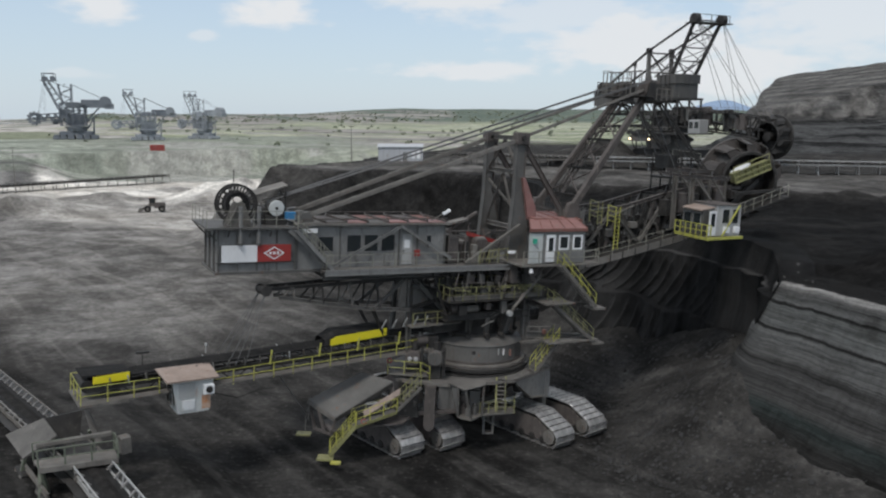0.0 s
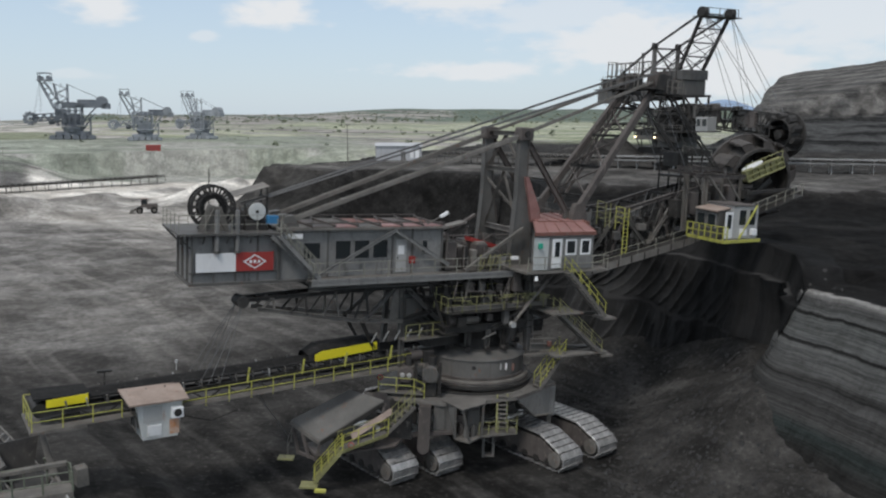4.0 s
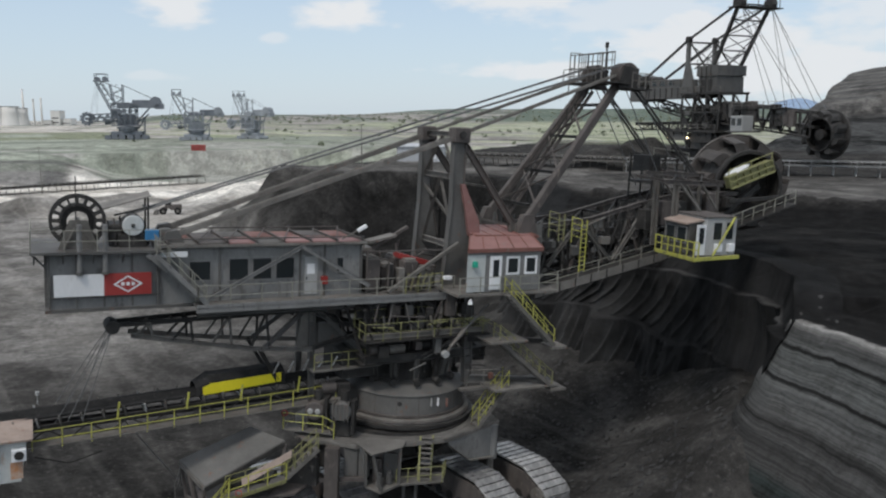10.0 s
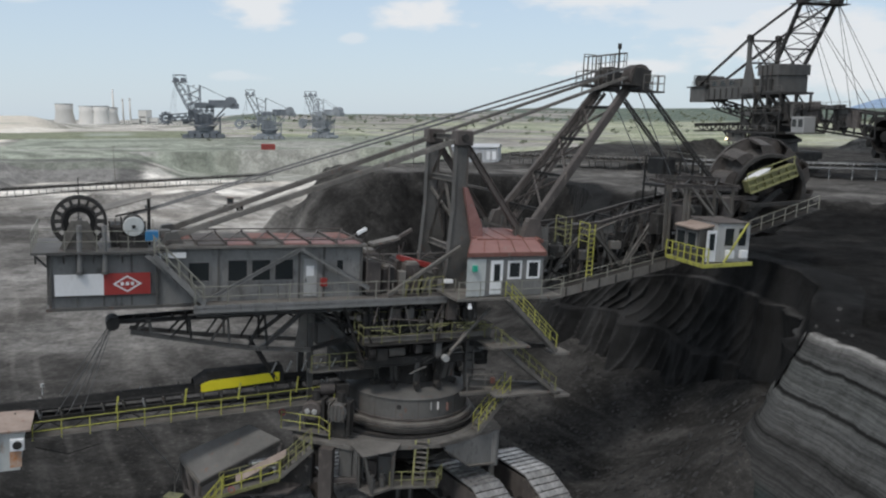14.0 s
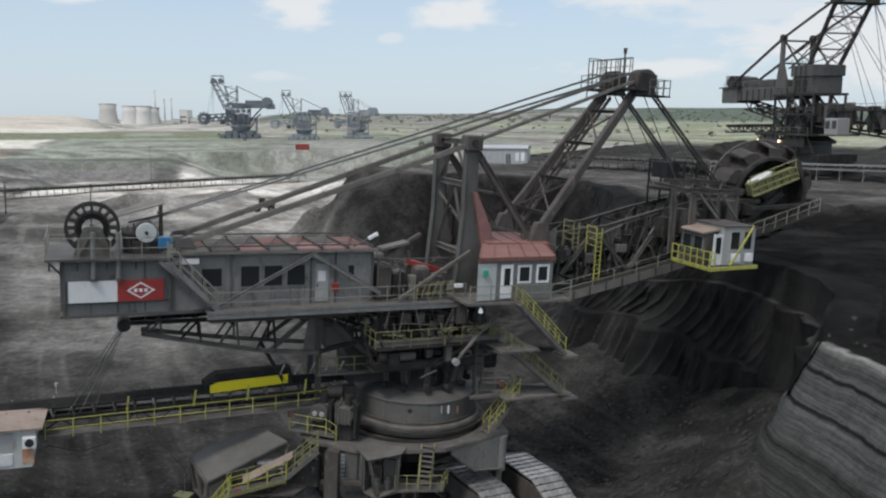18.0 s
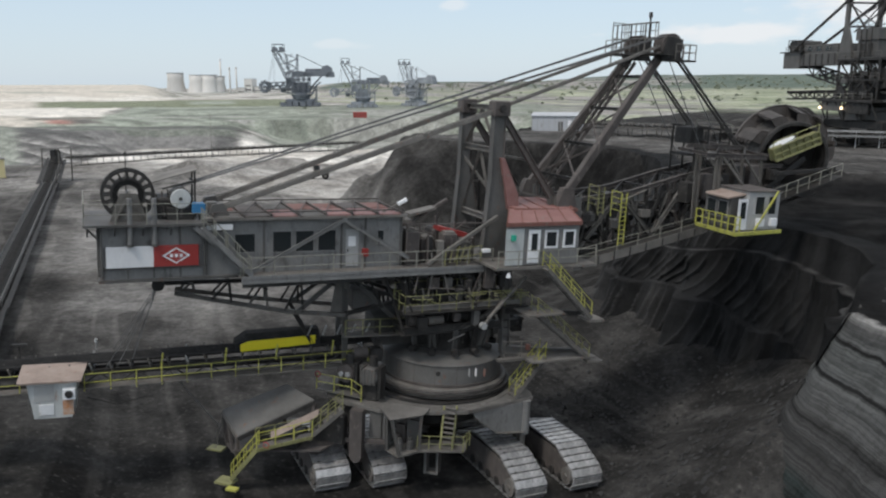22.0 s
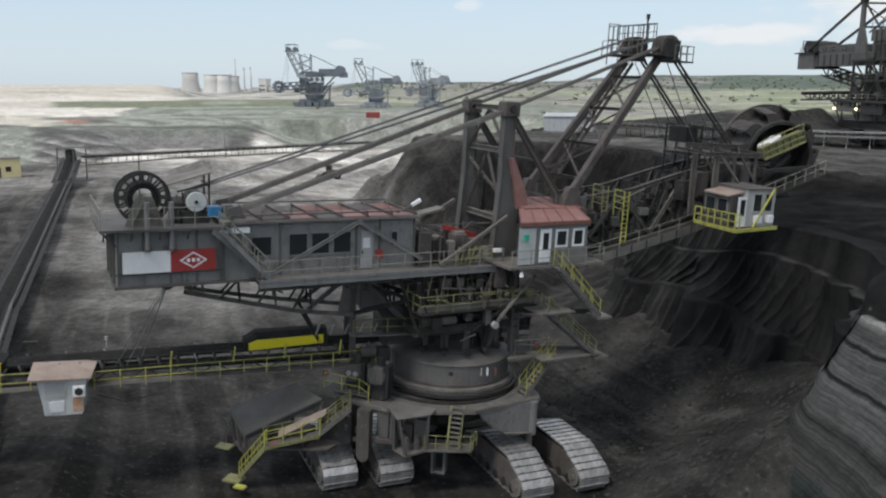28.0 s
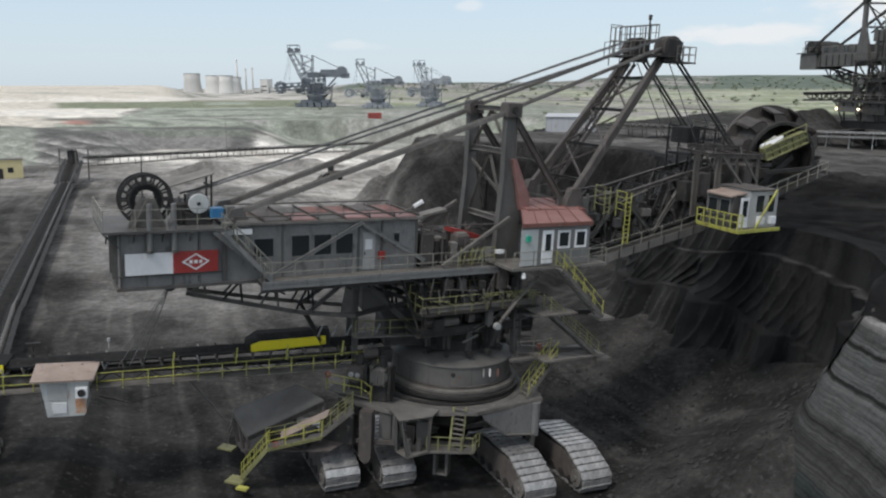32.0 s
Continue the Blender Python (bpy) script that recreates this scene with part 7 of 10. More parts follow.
    stairs(upper, (4.3, -5.2, 10.9), (8.5, -5.2, 7.5), 0.8, (0, 1, 0), yellow_dirty, steel_dusty)
    stairs(upper, (5.4, -4.9, 7.8), (3.3, -4.9, 5.3), 0.8, (0, 1, 0), yellow, steel_dusty)
    pipe("hand_rail", (2.6, -4.3, 8.9), (5.2, -4.3, 8.75), 0.035, steel_dusty, upper, 6)
    for x in (2.7, 3.9, 5.1):
        pipe("rail_post", (x, -4.3, 7.8), (x, -4.3, 8.85), 0.03, steel_dusty, upper, 6)
    part("edge_plate", Geo().box(2.3, 5.6, -4.4, -4.0, 7.6, 7.75), steel_dusty, upper)
    part("stair_pad", Geo().box(7.5, 8.6, -6.3, -5.0, 10.35, 10.5), steel_dusty, upper)
    part("stair_pad", Geo().box(8.3, 9.4, -5.4, -4.2, 7.3, 7.45), steel_dusty, upper)
    part("red_box", Geo().box(4.5, 4.75, -4.0, -3.8, 8.1, 8.45), rust_red, upper)
    # transfer machinery below the stern
    for k, (a, l, r, m) in enumerate(((-2.8, -2.9, 0.35, steel_rusty), (-1.6, -3.1, 0.28, steel_dusty), (0.4, -2.6, 0.3, steel_black))):
        part("drive_motor", Geo().tube((a - 0.5, l, 10.3), (a + 0.5, l, 10.3), r, 12), m, upper)
    for k in range(7):
        member("under_truss", (-12.5 + 2.0 * k, -1.7, 13.0), (-11.5 + 2.0 * k, -1.5, 12.4), 0.1, 0.1, steel_black, upper)


def deck_clutter():
    """Cabinets, valves, hose loops and bent rails crowded on the decks under the house."""
    rng = random.Random(83)
    for k in range(54):
        a, l = rng.uniform(-3.7, 4.0), rng.uniform(-3.8, -2.1)
        z = rng.choice((11.02, 11.02, 9.98, 12.2))
        m = rng.choice((steel_black, steel_dusty, steel_rusty, grey_dark, steel_black))
        if k % 4 == 0:
            part("deck_cabinet", Geo().box(a, a + rng.uniform(0.3, 0.7), l, l + rng.uniform(0.25, 0.5), z, z + rng.uniform(0.5, 1.5), 0.03), m, upper)
        elif k % 4 == 1:
            pipe("riser_pipe", (a, l, z), (a + rng.uniform(-0.5, 0.5), l, z + rng.uniform(1.0, 2.3)), rng.uniform(0.03, 0.07), m, upper, 6)
        elif k % 4 == 2:
            member("hanger_strap", (a, l, 13.3), (a + rng.uniform(-0.9, 0.9), l, rng.uniform(10.9, 12.2)), 0.07, 0.09, m, upper)
        else:
            pipe("bent_rail", (a, -3.9, 12.0 + rng.uniform(-0.2, 0.1)), (a + rng.uniform(0.6, 1.6), -3.92, 11.8 + rng.uniform(-0.3, 0.3)), 0.028, yellow_dirty, upper, 5)
    # curved girder and brackets over the ring
    for k in range(6):
        b = -2.6 + 0.42 * k
        c, d = math.cos(b), math.sin(b)
        member("ring_bracket", (0.4 + 3.3 * c, 3.3 * d, 9.55), (0.4 + 3.1 * c, 3.1 * d, 8.2), 0.24, 0.3, (grey_dark, steel_black)[k % 2], upper, "H")
        part("bracket_roller", Geo().tube((0.4 + 3.05 * c, 3.05 * d, 8.15), (0.4 + 3.5 * c, 3.5 * d, 8.1), 0.2, 12), steel_black, upper)
    pipe("cross_prop", (4.2, -3.8, 12.9), (1.6, -4.0, 10.4), 0.11, steel_dusty, upper, 10)


def service_runs():
    """Pipes, cable trays, small cabinets and props packed between the ring and the house."""
    rng = random.Random(11)
    mats = (steel_black, steel_dusty, steel_rusty, grey_dark, steel_black)
    for side in (-1, 1):
        for k in range(26):
            a = rng.uniform(-3.8, 4.2)
            z = rng.choice((8.9, 9.3, 10.2, 10.5, 11.5, 11.9, 12.4, 12.8))
            l = side * rng.uniform(2.0, 3.5)
            kind = k % 4
            if kind == 0:
                pipe("service_pipe", (a, l, z), (min(4.4, a + rng.uniform(1.0, 3.2)), l + rng.uniform(-0.2, 0.2), z + rng.uniform(-0.3, 0.5)), rng.uniform(0.04, 0.1), rng.choice(mats), upper, 6)
            elif kind == 1:
                w = rng.uniform(0.3, 0.8)
                part("cabinet", Geo().box(a, a + w, l - 0.25, l + 0.25, z - 0.3, z + rng.uniform(0.2, 0.6), 0.03), rng.choice(mats), upper)
            elif kind == 2:
                member("prop", (a, l, 9.8), (a + rng.uniform(-1.4, 1.4), l * rng.uniform(0.7, 1.0), 13.2), 0.12, 0.14, rng.choice(mats), upper, "H")
            else:
                member("cable_tray", (a, l, z), (a, l * 0.4, z), 0.2, 0.08, rng.choice(mats), upper)
    for k in range(5):
        a = -12.5 + 1.25 * k
        member("under_frame", (a, -1.9, 12.75), (a, 1.9, 12.75), 0.14, 0.2, steel_black, upper, "H")
        if k < 4:
            member("under_diagonal", (a, -1.8, 12.7), (a + 1.25, 1.8, 12.7), 0.09, 0.1, steel_black, upper)
    # hose loops and thin cables along the railings
    for k in range(6):
        a = -3.5 + 1.2 * k
        pipe("cable", (a, -3.9, 12.1), (a + 0.6, -3.95, 11.6), 0.025, belt_rubber, upper, 5)
        pipe("cable", (a + 0.6, -3.95, 11.6), (a + 1.2, -3.9, 12.05), 0.025, belt_rubber, upper, 5)


counterweight()
cable_reel()
machine_house()
mid_platform()
tower()
gantry()
boom()
wheel = bucket_wheel()
main_cab()
boom_cab()
slew_body()
deck_clutter()
service_runs()


# ---- the crawler base ----
base = empty("crawler_undercarriage", machine_frame(0.0), "dusty steel undercarriage on wide crawlers with yellow stairs", "undercarriage")


def crawler(p, heading, length, width, height, tilt=0.0):
    """One crawler: side frame, wheels and single track shoes; p is its middle on the ground."""
    m = Matrix.Translation(p) @ Matrix.Rotation(radians(heading), 4, "Z") @ Matrix.Rotation(radians(tilt), 4, "Y")
    L, H = length / 2, height
    g = Geo().plate([(-L + 0.5, -width * 0.36, 0.5), (L - 0.5, -width * 0.36, 0.5), (L - 0.35, -width * 0.36, 1.0), (L - 2.2, -width * 0.36, H - 0.35), (-L + 2.4, -width * 0.36, H - 0.35), (-L + 0.35, -width * 0.36, 1.0)], (0, 1, 0), width * 0.72)
    tr = part("crawler", g, steel_black, base, "wide crawler with worn bright steel shoes")
    tr.matrix_basis = m
    for s in (-1, 1):
        part("side_plate", Geo().plate([(-L + 0.7, s * width * 0.42, 0.35), (L - 0.7, s * width * 0.42, 0.35), (L - 0.35, s * width * 0.42, 0.95), (L - 2.0, s * width * 0.42, H - 0.4), (-L + 2.2, s * width * 0.42, H - 0.4), (-L + 0.35, s * width * 0.42, 0.95)], (0, s, 0), 0.1), steel_rusty, tr)
        for e in (-1, 1):
            part("end_wheel", Geo().tube((e * (L - 0.75), s * width * 0.2, 0.85), (e * (L - 0.75), s * width * 0.53, 0.85), 0.55, 16).tube((e * (L - 0.75), s * width * 0.5, 0.85), (e * (L - 0.75), s * width * 0.57, 0.85), 0.18, 10), steel_dusty, tr)
        n = max(3, int(length / 1.3))
        for k in range(n):
            a = -L + 1.4 + (length - 2.8) * k / (n - 1)
            part("road_wheel", Geo().tube((a, s * width * 0.3, 0.45), (a, s * width * 0.5, 0.45), 0.28, 12), steel_black, tr)
    # shoe chain along the outline
    out = []
    R = 0.72
    zc = 0.80
    k1 = 8
    for k in range(k1 + 1):
        a = -math.pi / 2 + math.pi * 0.86 * k / k1
        out.append((L - R + R * math.cos(a), zc + R * math.sin(a)))
    out.append((L - 2.2, H - 0.08))
    out.append((-L + 2.4, H - 0.04))
    for k in range(k1 + 1):
        a = math.pi * 0.64 + math.pi * 0.86 * k / k1
        out.append((-L + R + R * math.cos(a), zc + R * math.sin(a)))
    out.append(out[0])
    seg = [math.dist(a, b) for a, b in zip(out[:-1], out[1:])]
    total = sum(seg)
    n = int(total / 0.52)
    shoe = Geo().box(-0.245, 0.245, -width / 2, width / 2, -0.06, 0.05, 0.02).box(-0.245, -0.16, -width / 2 + 0.03, width / 2 - 0.03, 0.05, 0.11).mesh("shoe", track_steel)
    for k in range(n):
        d = total * k / n
        i = 0
        while d > seg[i]:
            d -= seg[i]
            i += 1
        (x0, z0), (x1, z1) = out[i], out[i + 1]
        f = d / seg[i]
        ang = math.atan2(z1 - z0, x1 - x0)
        o = new("shoe", shoe)
        o.parent = tr
        o.matrix_basis = Matrix.Translation((x0 + (x1 - x0) * f, 0, z0 + (z1 - z0) * f)) @ Matrix.Rotation(-ang, 4, "Y") @ Matrix.Rotation(math.pi, 4, "X")
    return tr


CRAWL = 312.0     # heading of the crawlers in the base
for cx, cy in ((4.9, -1.35), (7.9, 1.45), (-6.6, -4.5), (-3.6, -2.75)):
    crawler((cx, cy, 0.0), CRAWL, 8.2, 2.15, 2.35)
for cx, cy in ((-4.6, 5.0), (-1.8, 7.4)):
    crawler((cx, cy, 0.0), CRAWL, 8.2, 2.15, 2.35)


def base_frame():
    # portal deck: broad plate girder star around the ring
    part("portal_deck", Geo().lathe([(0.5, 5.3), (5.1, 5.3), (5.15, 5.26), (5.15, 5.1), (0.5, 5.05)], 40), deck_dust, base, "dusty round portal deck", False)
    part("portal_core", Geo().lathe([(3.6, 5.1), (3.6, 3.6), (2.4, 2.9), (0.4, 2.9)], 28), steel_black, base)
    for k in range(10):
        a = 2 * math.pi * k / 10 + 0.2
        part("deck_gusset", Geo().plate([(3.5, -0.05, 5.05), (5.0, -0.05, 5.05), (5.0, -0.05, 4.7), (3.6, -0.05, 3.6)], (0, 1, 0), 0.1), grey_dark, base).matrix_basis = Matrix.Rotation(a, 4, "Z")
    part("ring_rail", Geo().lathe([(4.45, 5.3), (4.45, 5.4), (4.75, 5.42), (4.75, 5.3)], 64), steel_black, base)
    # star-shaped deck plate with a folded rim
    star = [(-5.4, -5.3), (-4.3, -5.9), (-1.5, -6.3), (1.3, -5.4), (3.45, -4.4), (5.9, -1.5), (6.65, -0.55), (6.3, 0.3), (4.4, 2.6), (0.5, 5.2), (-4.2, 3.4), (-6.2, -2.0)]
    deck = part("deck_plate", Geo().plate([(x, y, 5.15) for x, y in star], (0, 0, 1), 0.1), deck_dust, base, "dusty star-shaped deck plate")
    for (x0, y0), (x1, y1) in zip(star[:7], star[1:8]):
        part("deck_rim", Geo().beam((x0, y0, 5.1), (x1, y1, 5.1), 0.08, 0.24), steel_dusty, deck)
    # web towards the front crawlers, with its round post
    arm = part("front_arm", Geo().plate([(3.65, -4.05, 5.05), (6.3, -1.2, 5.05), (6.3, -1.2, 3.1), (5.6, -1.95, 3.12), (4.9, -2.7, 3.4), (4.2, -3.45, 4.0), (3.8, -3.9, 4.6)], (-0.73, 0.68, 0), 0.16), grey_paint, base, "grey arm web with a rounded corner")
    part("arm_flange", Geo().beam((6.35, -1.15, 3.05), (4.9, -2.7, 3.35), 0.4, 0.07).beam((4.9, -2.7, 3.35), (3.8, -3.9, 4.6), 0.4, 0.07), steel_dusty, arm)
    part("arm_post", Geo().tube((6.35, -1.0, 2.9), (6.35, -1.0, 5.1), 0.3, 16), grey_paint, arm)
    part("arm_foot", Geo().tube((6.25, -1.0, 1.6), (6.25, -1.0, 2.9), 0.2, 12), steel_dusty, arm)
    part("arm_box", Geo().box(3.9, 6.0, -0.4, 1.6, 3.0, 5.1, 0.06), steel_black, arm)
    # arm over the rear crawlers: flat column with a rounded foot, a set-back web
    arm = part("rear_arm", Geo().plate([(-3.2, -6.9, 5.1), (-3.2, -6.9, 2.2), (-3.1, -6.9, 1.95), (-2.9, -6.9, 1.8), (-2.7, -6.9, 1.8), (-2.5, -6.9, 1.95), (-2.4, -6.9, 2.2), (-2.4, -6.9, 5.1)], (0, 1, 0), 0.55), steel_rusty, base, "dark flat column with a rounded foot")
    part("arm_web", Geo().box(-2.2, -0.7, -6.15, -6.0, 3.25, 5.12), grey_dark, arm)
    part("arm_web", Geo().box(-5.2, -3.3, -5.6, -5.45, 3.4, 5.12), steel_black, arm)
    part("arm_rib", Geo().box(-1.5, -1.4, -6.25, -6.15, 3.25, 5.1), grey_dark, arm)
    part("arm_sill", Geo().beam((-7.5, -6.9, 2.75), (-0.8, -6.3, 3.2), 0.12, 0.3), steel_rusty, arm)
    arm = part("far_arm", Geo().box(-3.6, 0.8, 2.5, 7.2, 3.6, 5.05, 0.08), steel_dusty, base)
    # service recess with ladder and pumps
    bx = part("service_bay", Geo().plate([(-0.75, -7.0, 2.95), (0.2, -7.6, 2.95), (1.1, -6.4, 2.95), (3.6, -5.2, 2.85), (3.4, -4.0, 2.85), (-0.7, -5.0, 2.95)], (0, 0, 1), 0.12), steel_dusty, base, "railed service platform under the deck")
    part("canopy", Geo().plate([(-1.5, -6.3, 5.27), (-0.35, -7.65, 5.2), (1.2, -6.2, 5.2), (1.3, -5.2, 5.27), (-1.0, -5.3, 5.27)], (0, 0, 1), 0.06), deck_dust, bx)
    part("bay_wall", Geo().box(-0.5, 0.9, -5.6, -5.4, 3.05, 5.2), grey_dark, bx)
    for k, (x, y, m) in enumerate(((0.0, -6.8, grey_dark), (0.5, -6.4, grey_dark), (-0.35, -6.2, steel_rusty))):
        part("pump", Geo().tube((x, y, 3.05), (x, y, 3.6), 0.2, 12).tube((x, y, 3.6), (x, y, 3.85), 0.13, 10), m, bx)
    part("bay_side", Geo().plate([(-0.85, -6.2, 3.05), (-0.75, -7.0, 3.05), (-0.9, -7.0, 5.15), (-1.3, -6.2, 5.15)], (1, 0, 0), 0.06), grey_paint, bx)
    part("bay_cabinet", Geo().box(0.1, 0.9, -5.9, -5.62, 3.1, 4.7, 0.03), grey_dark, bx)
    part("bay_cabinet", Geo().box(-0.6, 0.0, -5.9, -5.62, 3.1, 4.3, 0.03), steel_rusty, bx)
    for p, q in (((-0.75, -7.0, 3.05), (-0.8, -7.0, 5.2)), ((0.2, -7.5, 3.05), (-0.3, -7.5, 5.2)), ((1.05, -6.35, 3.0), (1.1, -6.2, 5.2))):
        member("bay_post", p, q, 0.16, 0.16, grey_dark, base, "H")
    railing(base, [(0.9, -6.2, 2.9), (3.5, -5.3, 2.9), (3.6, -4.2, 2.9)], yellow_dirty, 1.0, 0.7)
    lad = part("ladder", Geo().beam((2.1, -5.5, 2.9), (2.1, -4.9, 5.5), 0.07, 0.12).beam((2.8, -5.2, 2.9), (2.8, -4.6, 5.5), 0.07, 0.12), yellow_dirty, base, "steep yellow ladder to the ring")
    for k in range(9):
        f = (k + 0.5) / 9
        part("rung", Geo().box(2.1, 2.8, -0.1, 0.1, 0, 0.04), steel_dusty, lad).matrix_basis = Matrix.Translation((0, -5.4 + 0.6 * f, 2.9 + 2.6 * f))
    part("tow_lug", Geo().box(1.2, 1.35, -5.7, -5.1, 1.3, 2.7).box(1.9, 2.05, -5.5, -4.9, 1.3, 2.7).box(1.2, 2.05, -5.6, -5.0, 1.3, 1.42), grey_dark, base)
    # sloping plate roof over the rear drive, with its frame
    rf = part("sloping_roof", Geo().plate([(-9.3, -9.3, 3.3), (-5.5, -7.0, 5.35), (-7.9, -5.9, 5.6), (-11.5, -7.5, 3.9)], (0, 0, 1), 0.1), grey_dark, base, "broad dusty sloping steel plate")
    part("roof_edge", Geo().beam((-9.3, -9.35, 3.2), (-5.5, -7.05, 5.25), 0.1, 0.26), steel_black, rf)
    part("roof_edge", Geo().beam((-11.5, -7.5, 3.8), (-9.3, -9.35, 3.2), 0.1, 0.26), steel_dusty, rf)
    part("side_sheet", Geo().plate([(-7.45, -8.75, 3.75), (-5.0, -7.35, 5.05), (-4.95, -7.6, 4.7), (-7.3, -9.05, 3.4)], (0.3, -0.6, 0.7), 0.05), brown_roof, rf, "pale brown sheet below the plate")
    for p, q in (((-11.4, -7.5, 3.8), (-10.9, -7.9, 1.9)), ((-9.3, -9.3, 3.2), (-9.6, -9.0, 1.9)), ((-10.6, -8.3, 3.5), (-10.1, -8.6, 1.9)), ((-5.5, -7.0, 5.2), (-5.6, -7.2, 2.7)), ((-7.9, -6.0, 5.5), (-7.9, -6.2, 2.6)), ((-10.9, -7.9, 2.0), (-9.4, -9.1, 2.0))):
        part("roof_support", Geo().beam(p, q, 0.16, 0.2), steel_rusty, rf)
    part("drive_floor", Geo().plate([(-9.6, -9.3, 2.3), (-4.6, -7.9, 2.6), (-3.6, -5.6, 2.9), (-10.6, -7.4, 2.3)], (0, 0, 1), 0.14), steel_rusty, base)
    part("drive_unit", Geo().box(-8.6, -6.0, -8.3, -6.6, 2.5, 3.5, 0.08), steel_black, base)
    part("drive_unit", Geo().box(-5.6, -3.6, -6.9, -6.2, 2.8, 4.6, 0.08), steel_black, base)
    # yellow stairs down to the ground
    stairs(base, (-3.45, -7.3, 5.2), (-5.1, -8.0, 3.6), 0.7, (-0.39, 0.92, 0), yellow_dirty, steel_dusty)
    part("stair_walk", Geo().plate([(-5.1, -8.0, 3.5), (-7.8, -9.75, 2.95), (-8.2, -9.2, 2.95), (-5.4, -7.4, 3.5)], (0, 0, 1), 0.08), steel_dusty, base)
    member("walk_string", (-5.1, -8.05, 3.5), (-7.8, -9.8, 2.95), 0.06, 0.22, yellow_dirty, base)
    railing(base, [(-5.1, -8.02, 3.55), (-7.8, -9.77, 3.0)], yellow, 1.0, 1.3, r=0.03)
    railing(base, [(-5.4, -7.4, 3.55), (-8.2, -9.2, 3.0)], yellow_dirty, 1.0, 1.3)
    part("red_valve", Geo().lathe([(0.16, -0.02), (0.2, 0.0), (0.16, 0.02)], 12, (-7.3, -9.6, 3.3), "y", True), sign_red, base)
    stairs(base, (-7.8, -9.7, 3.0), (-9.55, -9.75, 0.75), 0.75, (-0.15, 0.6, 0), yellow, yellow_dirty)
    part("stair_foot", Geo().box(-10.4, -9.3, -10.2, -9.3, 0.55, 0.67), yellow_dirty, base, "yellow step at the stair foot")
    part("foot_pad", Geo().box(-9.4, -8.7, -10.6, -10.2, 0.5, 0.62), yellow, base)
    railing(base, [(-11.2, -7.4, 3.2), (-11.6, -7.9, 1.8)], steel_dusty, 1.0, 0.8)
    part("hanging_step", Geo().box(-12.2, -11.2, -8.2, -7.5, 1.5, 1.6), yellow_dirty, base)
    # slewing drives beside the ring and the railed walk below them
    for i, (x, y, z) in enumerate(((-4.2, -4.9, 6.75), (-2.55, -5.15, 6.9))):
        dv = part("slew_drive", Geo().box(x - 0.5, x + 0.5, y - 0.25, y + 0.7, 5.3, 6.4, 0.06), steel_black, base, "slewing drive with round gearbox")
        part("gear_round", Geo().lathe([(0.0, -0.62), (0.5, -0.6), (0.58, -0.5), (0.58, 0.5), (0.0, 0.5)], 20, (x, y, z), "y"), steel_rusty if i == 0 else grey_dark, dv)
        if i == 0:
            for e in (-0.22, 0.22):
                part("gear_cap", Geo().lathe([(0.0, -0.72), (0.12, -0.72), (0.17, -0.66), (0.17, -0.6)], 14, (x + e, y, z), "y"), cab_grey, dv)
        else:
            for k in range(5):
                part("cooling_fin", Geo().box(x - 0.5 + 0.22 * k, x - 0.44 + 0.22 * k, y - 0.66, y + 0.4, z - 0.5, z + 0.5), grey_dark if k % 2 else steel_dusty, dv)
        part("drive_motor", Geo().tube((x + 0.1, y, z + 0.55), (x + 0.1, y, z + 1.15), 0.26, 12), steel_black, dv)
        part("drive_bracket", Geo().box(x + 0.55, x + 0.75, y - 0.4, y + 0.4, 5.5, 7.5), steel_black, dv)
        pipe("oil_pipe", (x - 0.6, y - 0.5, 5.6), (x - 0.3, y - 0.55, 6.5), 0.06, steel_rusty, dv, 6)
    part("red_valve", Geo().lathe([(0.14, -0.03), (0.2, 0.0), (0.14, 0.03)], 12, (-5.9, -5.7, 6.6), "y", True), sign_red, base)
    part("drive_walk", Geo().plate([(-6.0, -5.6, 5.5), (-3.0, -5.85, 5.5), (-2.9, -4.4, 5.5), (-6.0, -4.5, 5.5)], (0, 0, 1), 0.08), steel_dusty, base)
    railing(base, [(-6.0, -5.6, 5.58), (-3.6, -5.75, 5.58), (-2.9, -5.9, 5.3)], yellow, 1.0, 1.1)
    pipe("stay_rope", (-11.6, -7.6, 2.9), (-13.6, -9.8, 7.0), 0.03, rope_steel, base, 5)


base_frame()


# ---- the discharge boom: x runs outward, +y is its cabin side ----
DIS = 213.8
discharge = empty("discharge_boom", machine_frame(0.0) @ Matrix.Rotation(radians(DIS), 4, "Z"), "long discharge conveyor boom with yellow railings and white hut", "conveyor")


def zb(s):
    return 8.15 - 0.03 * (s - 8.0)


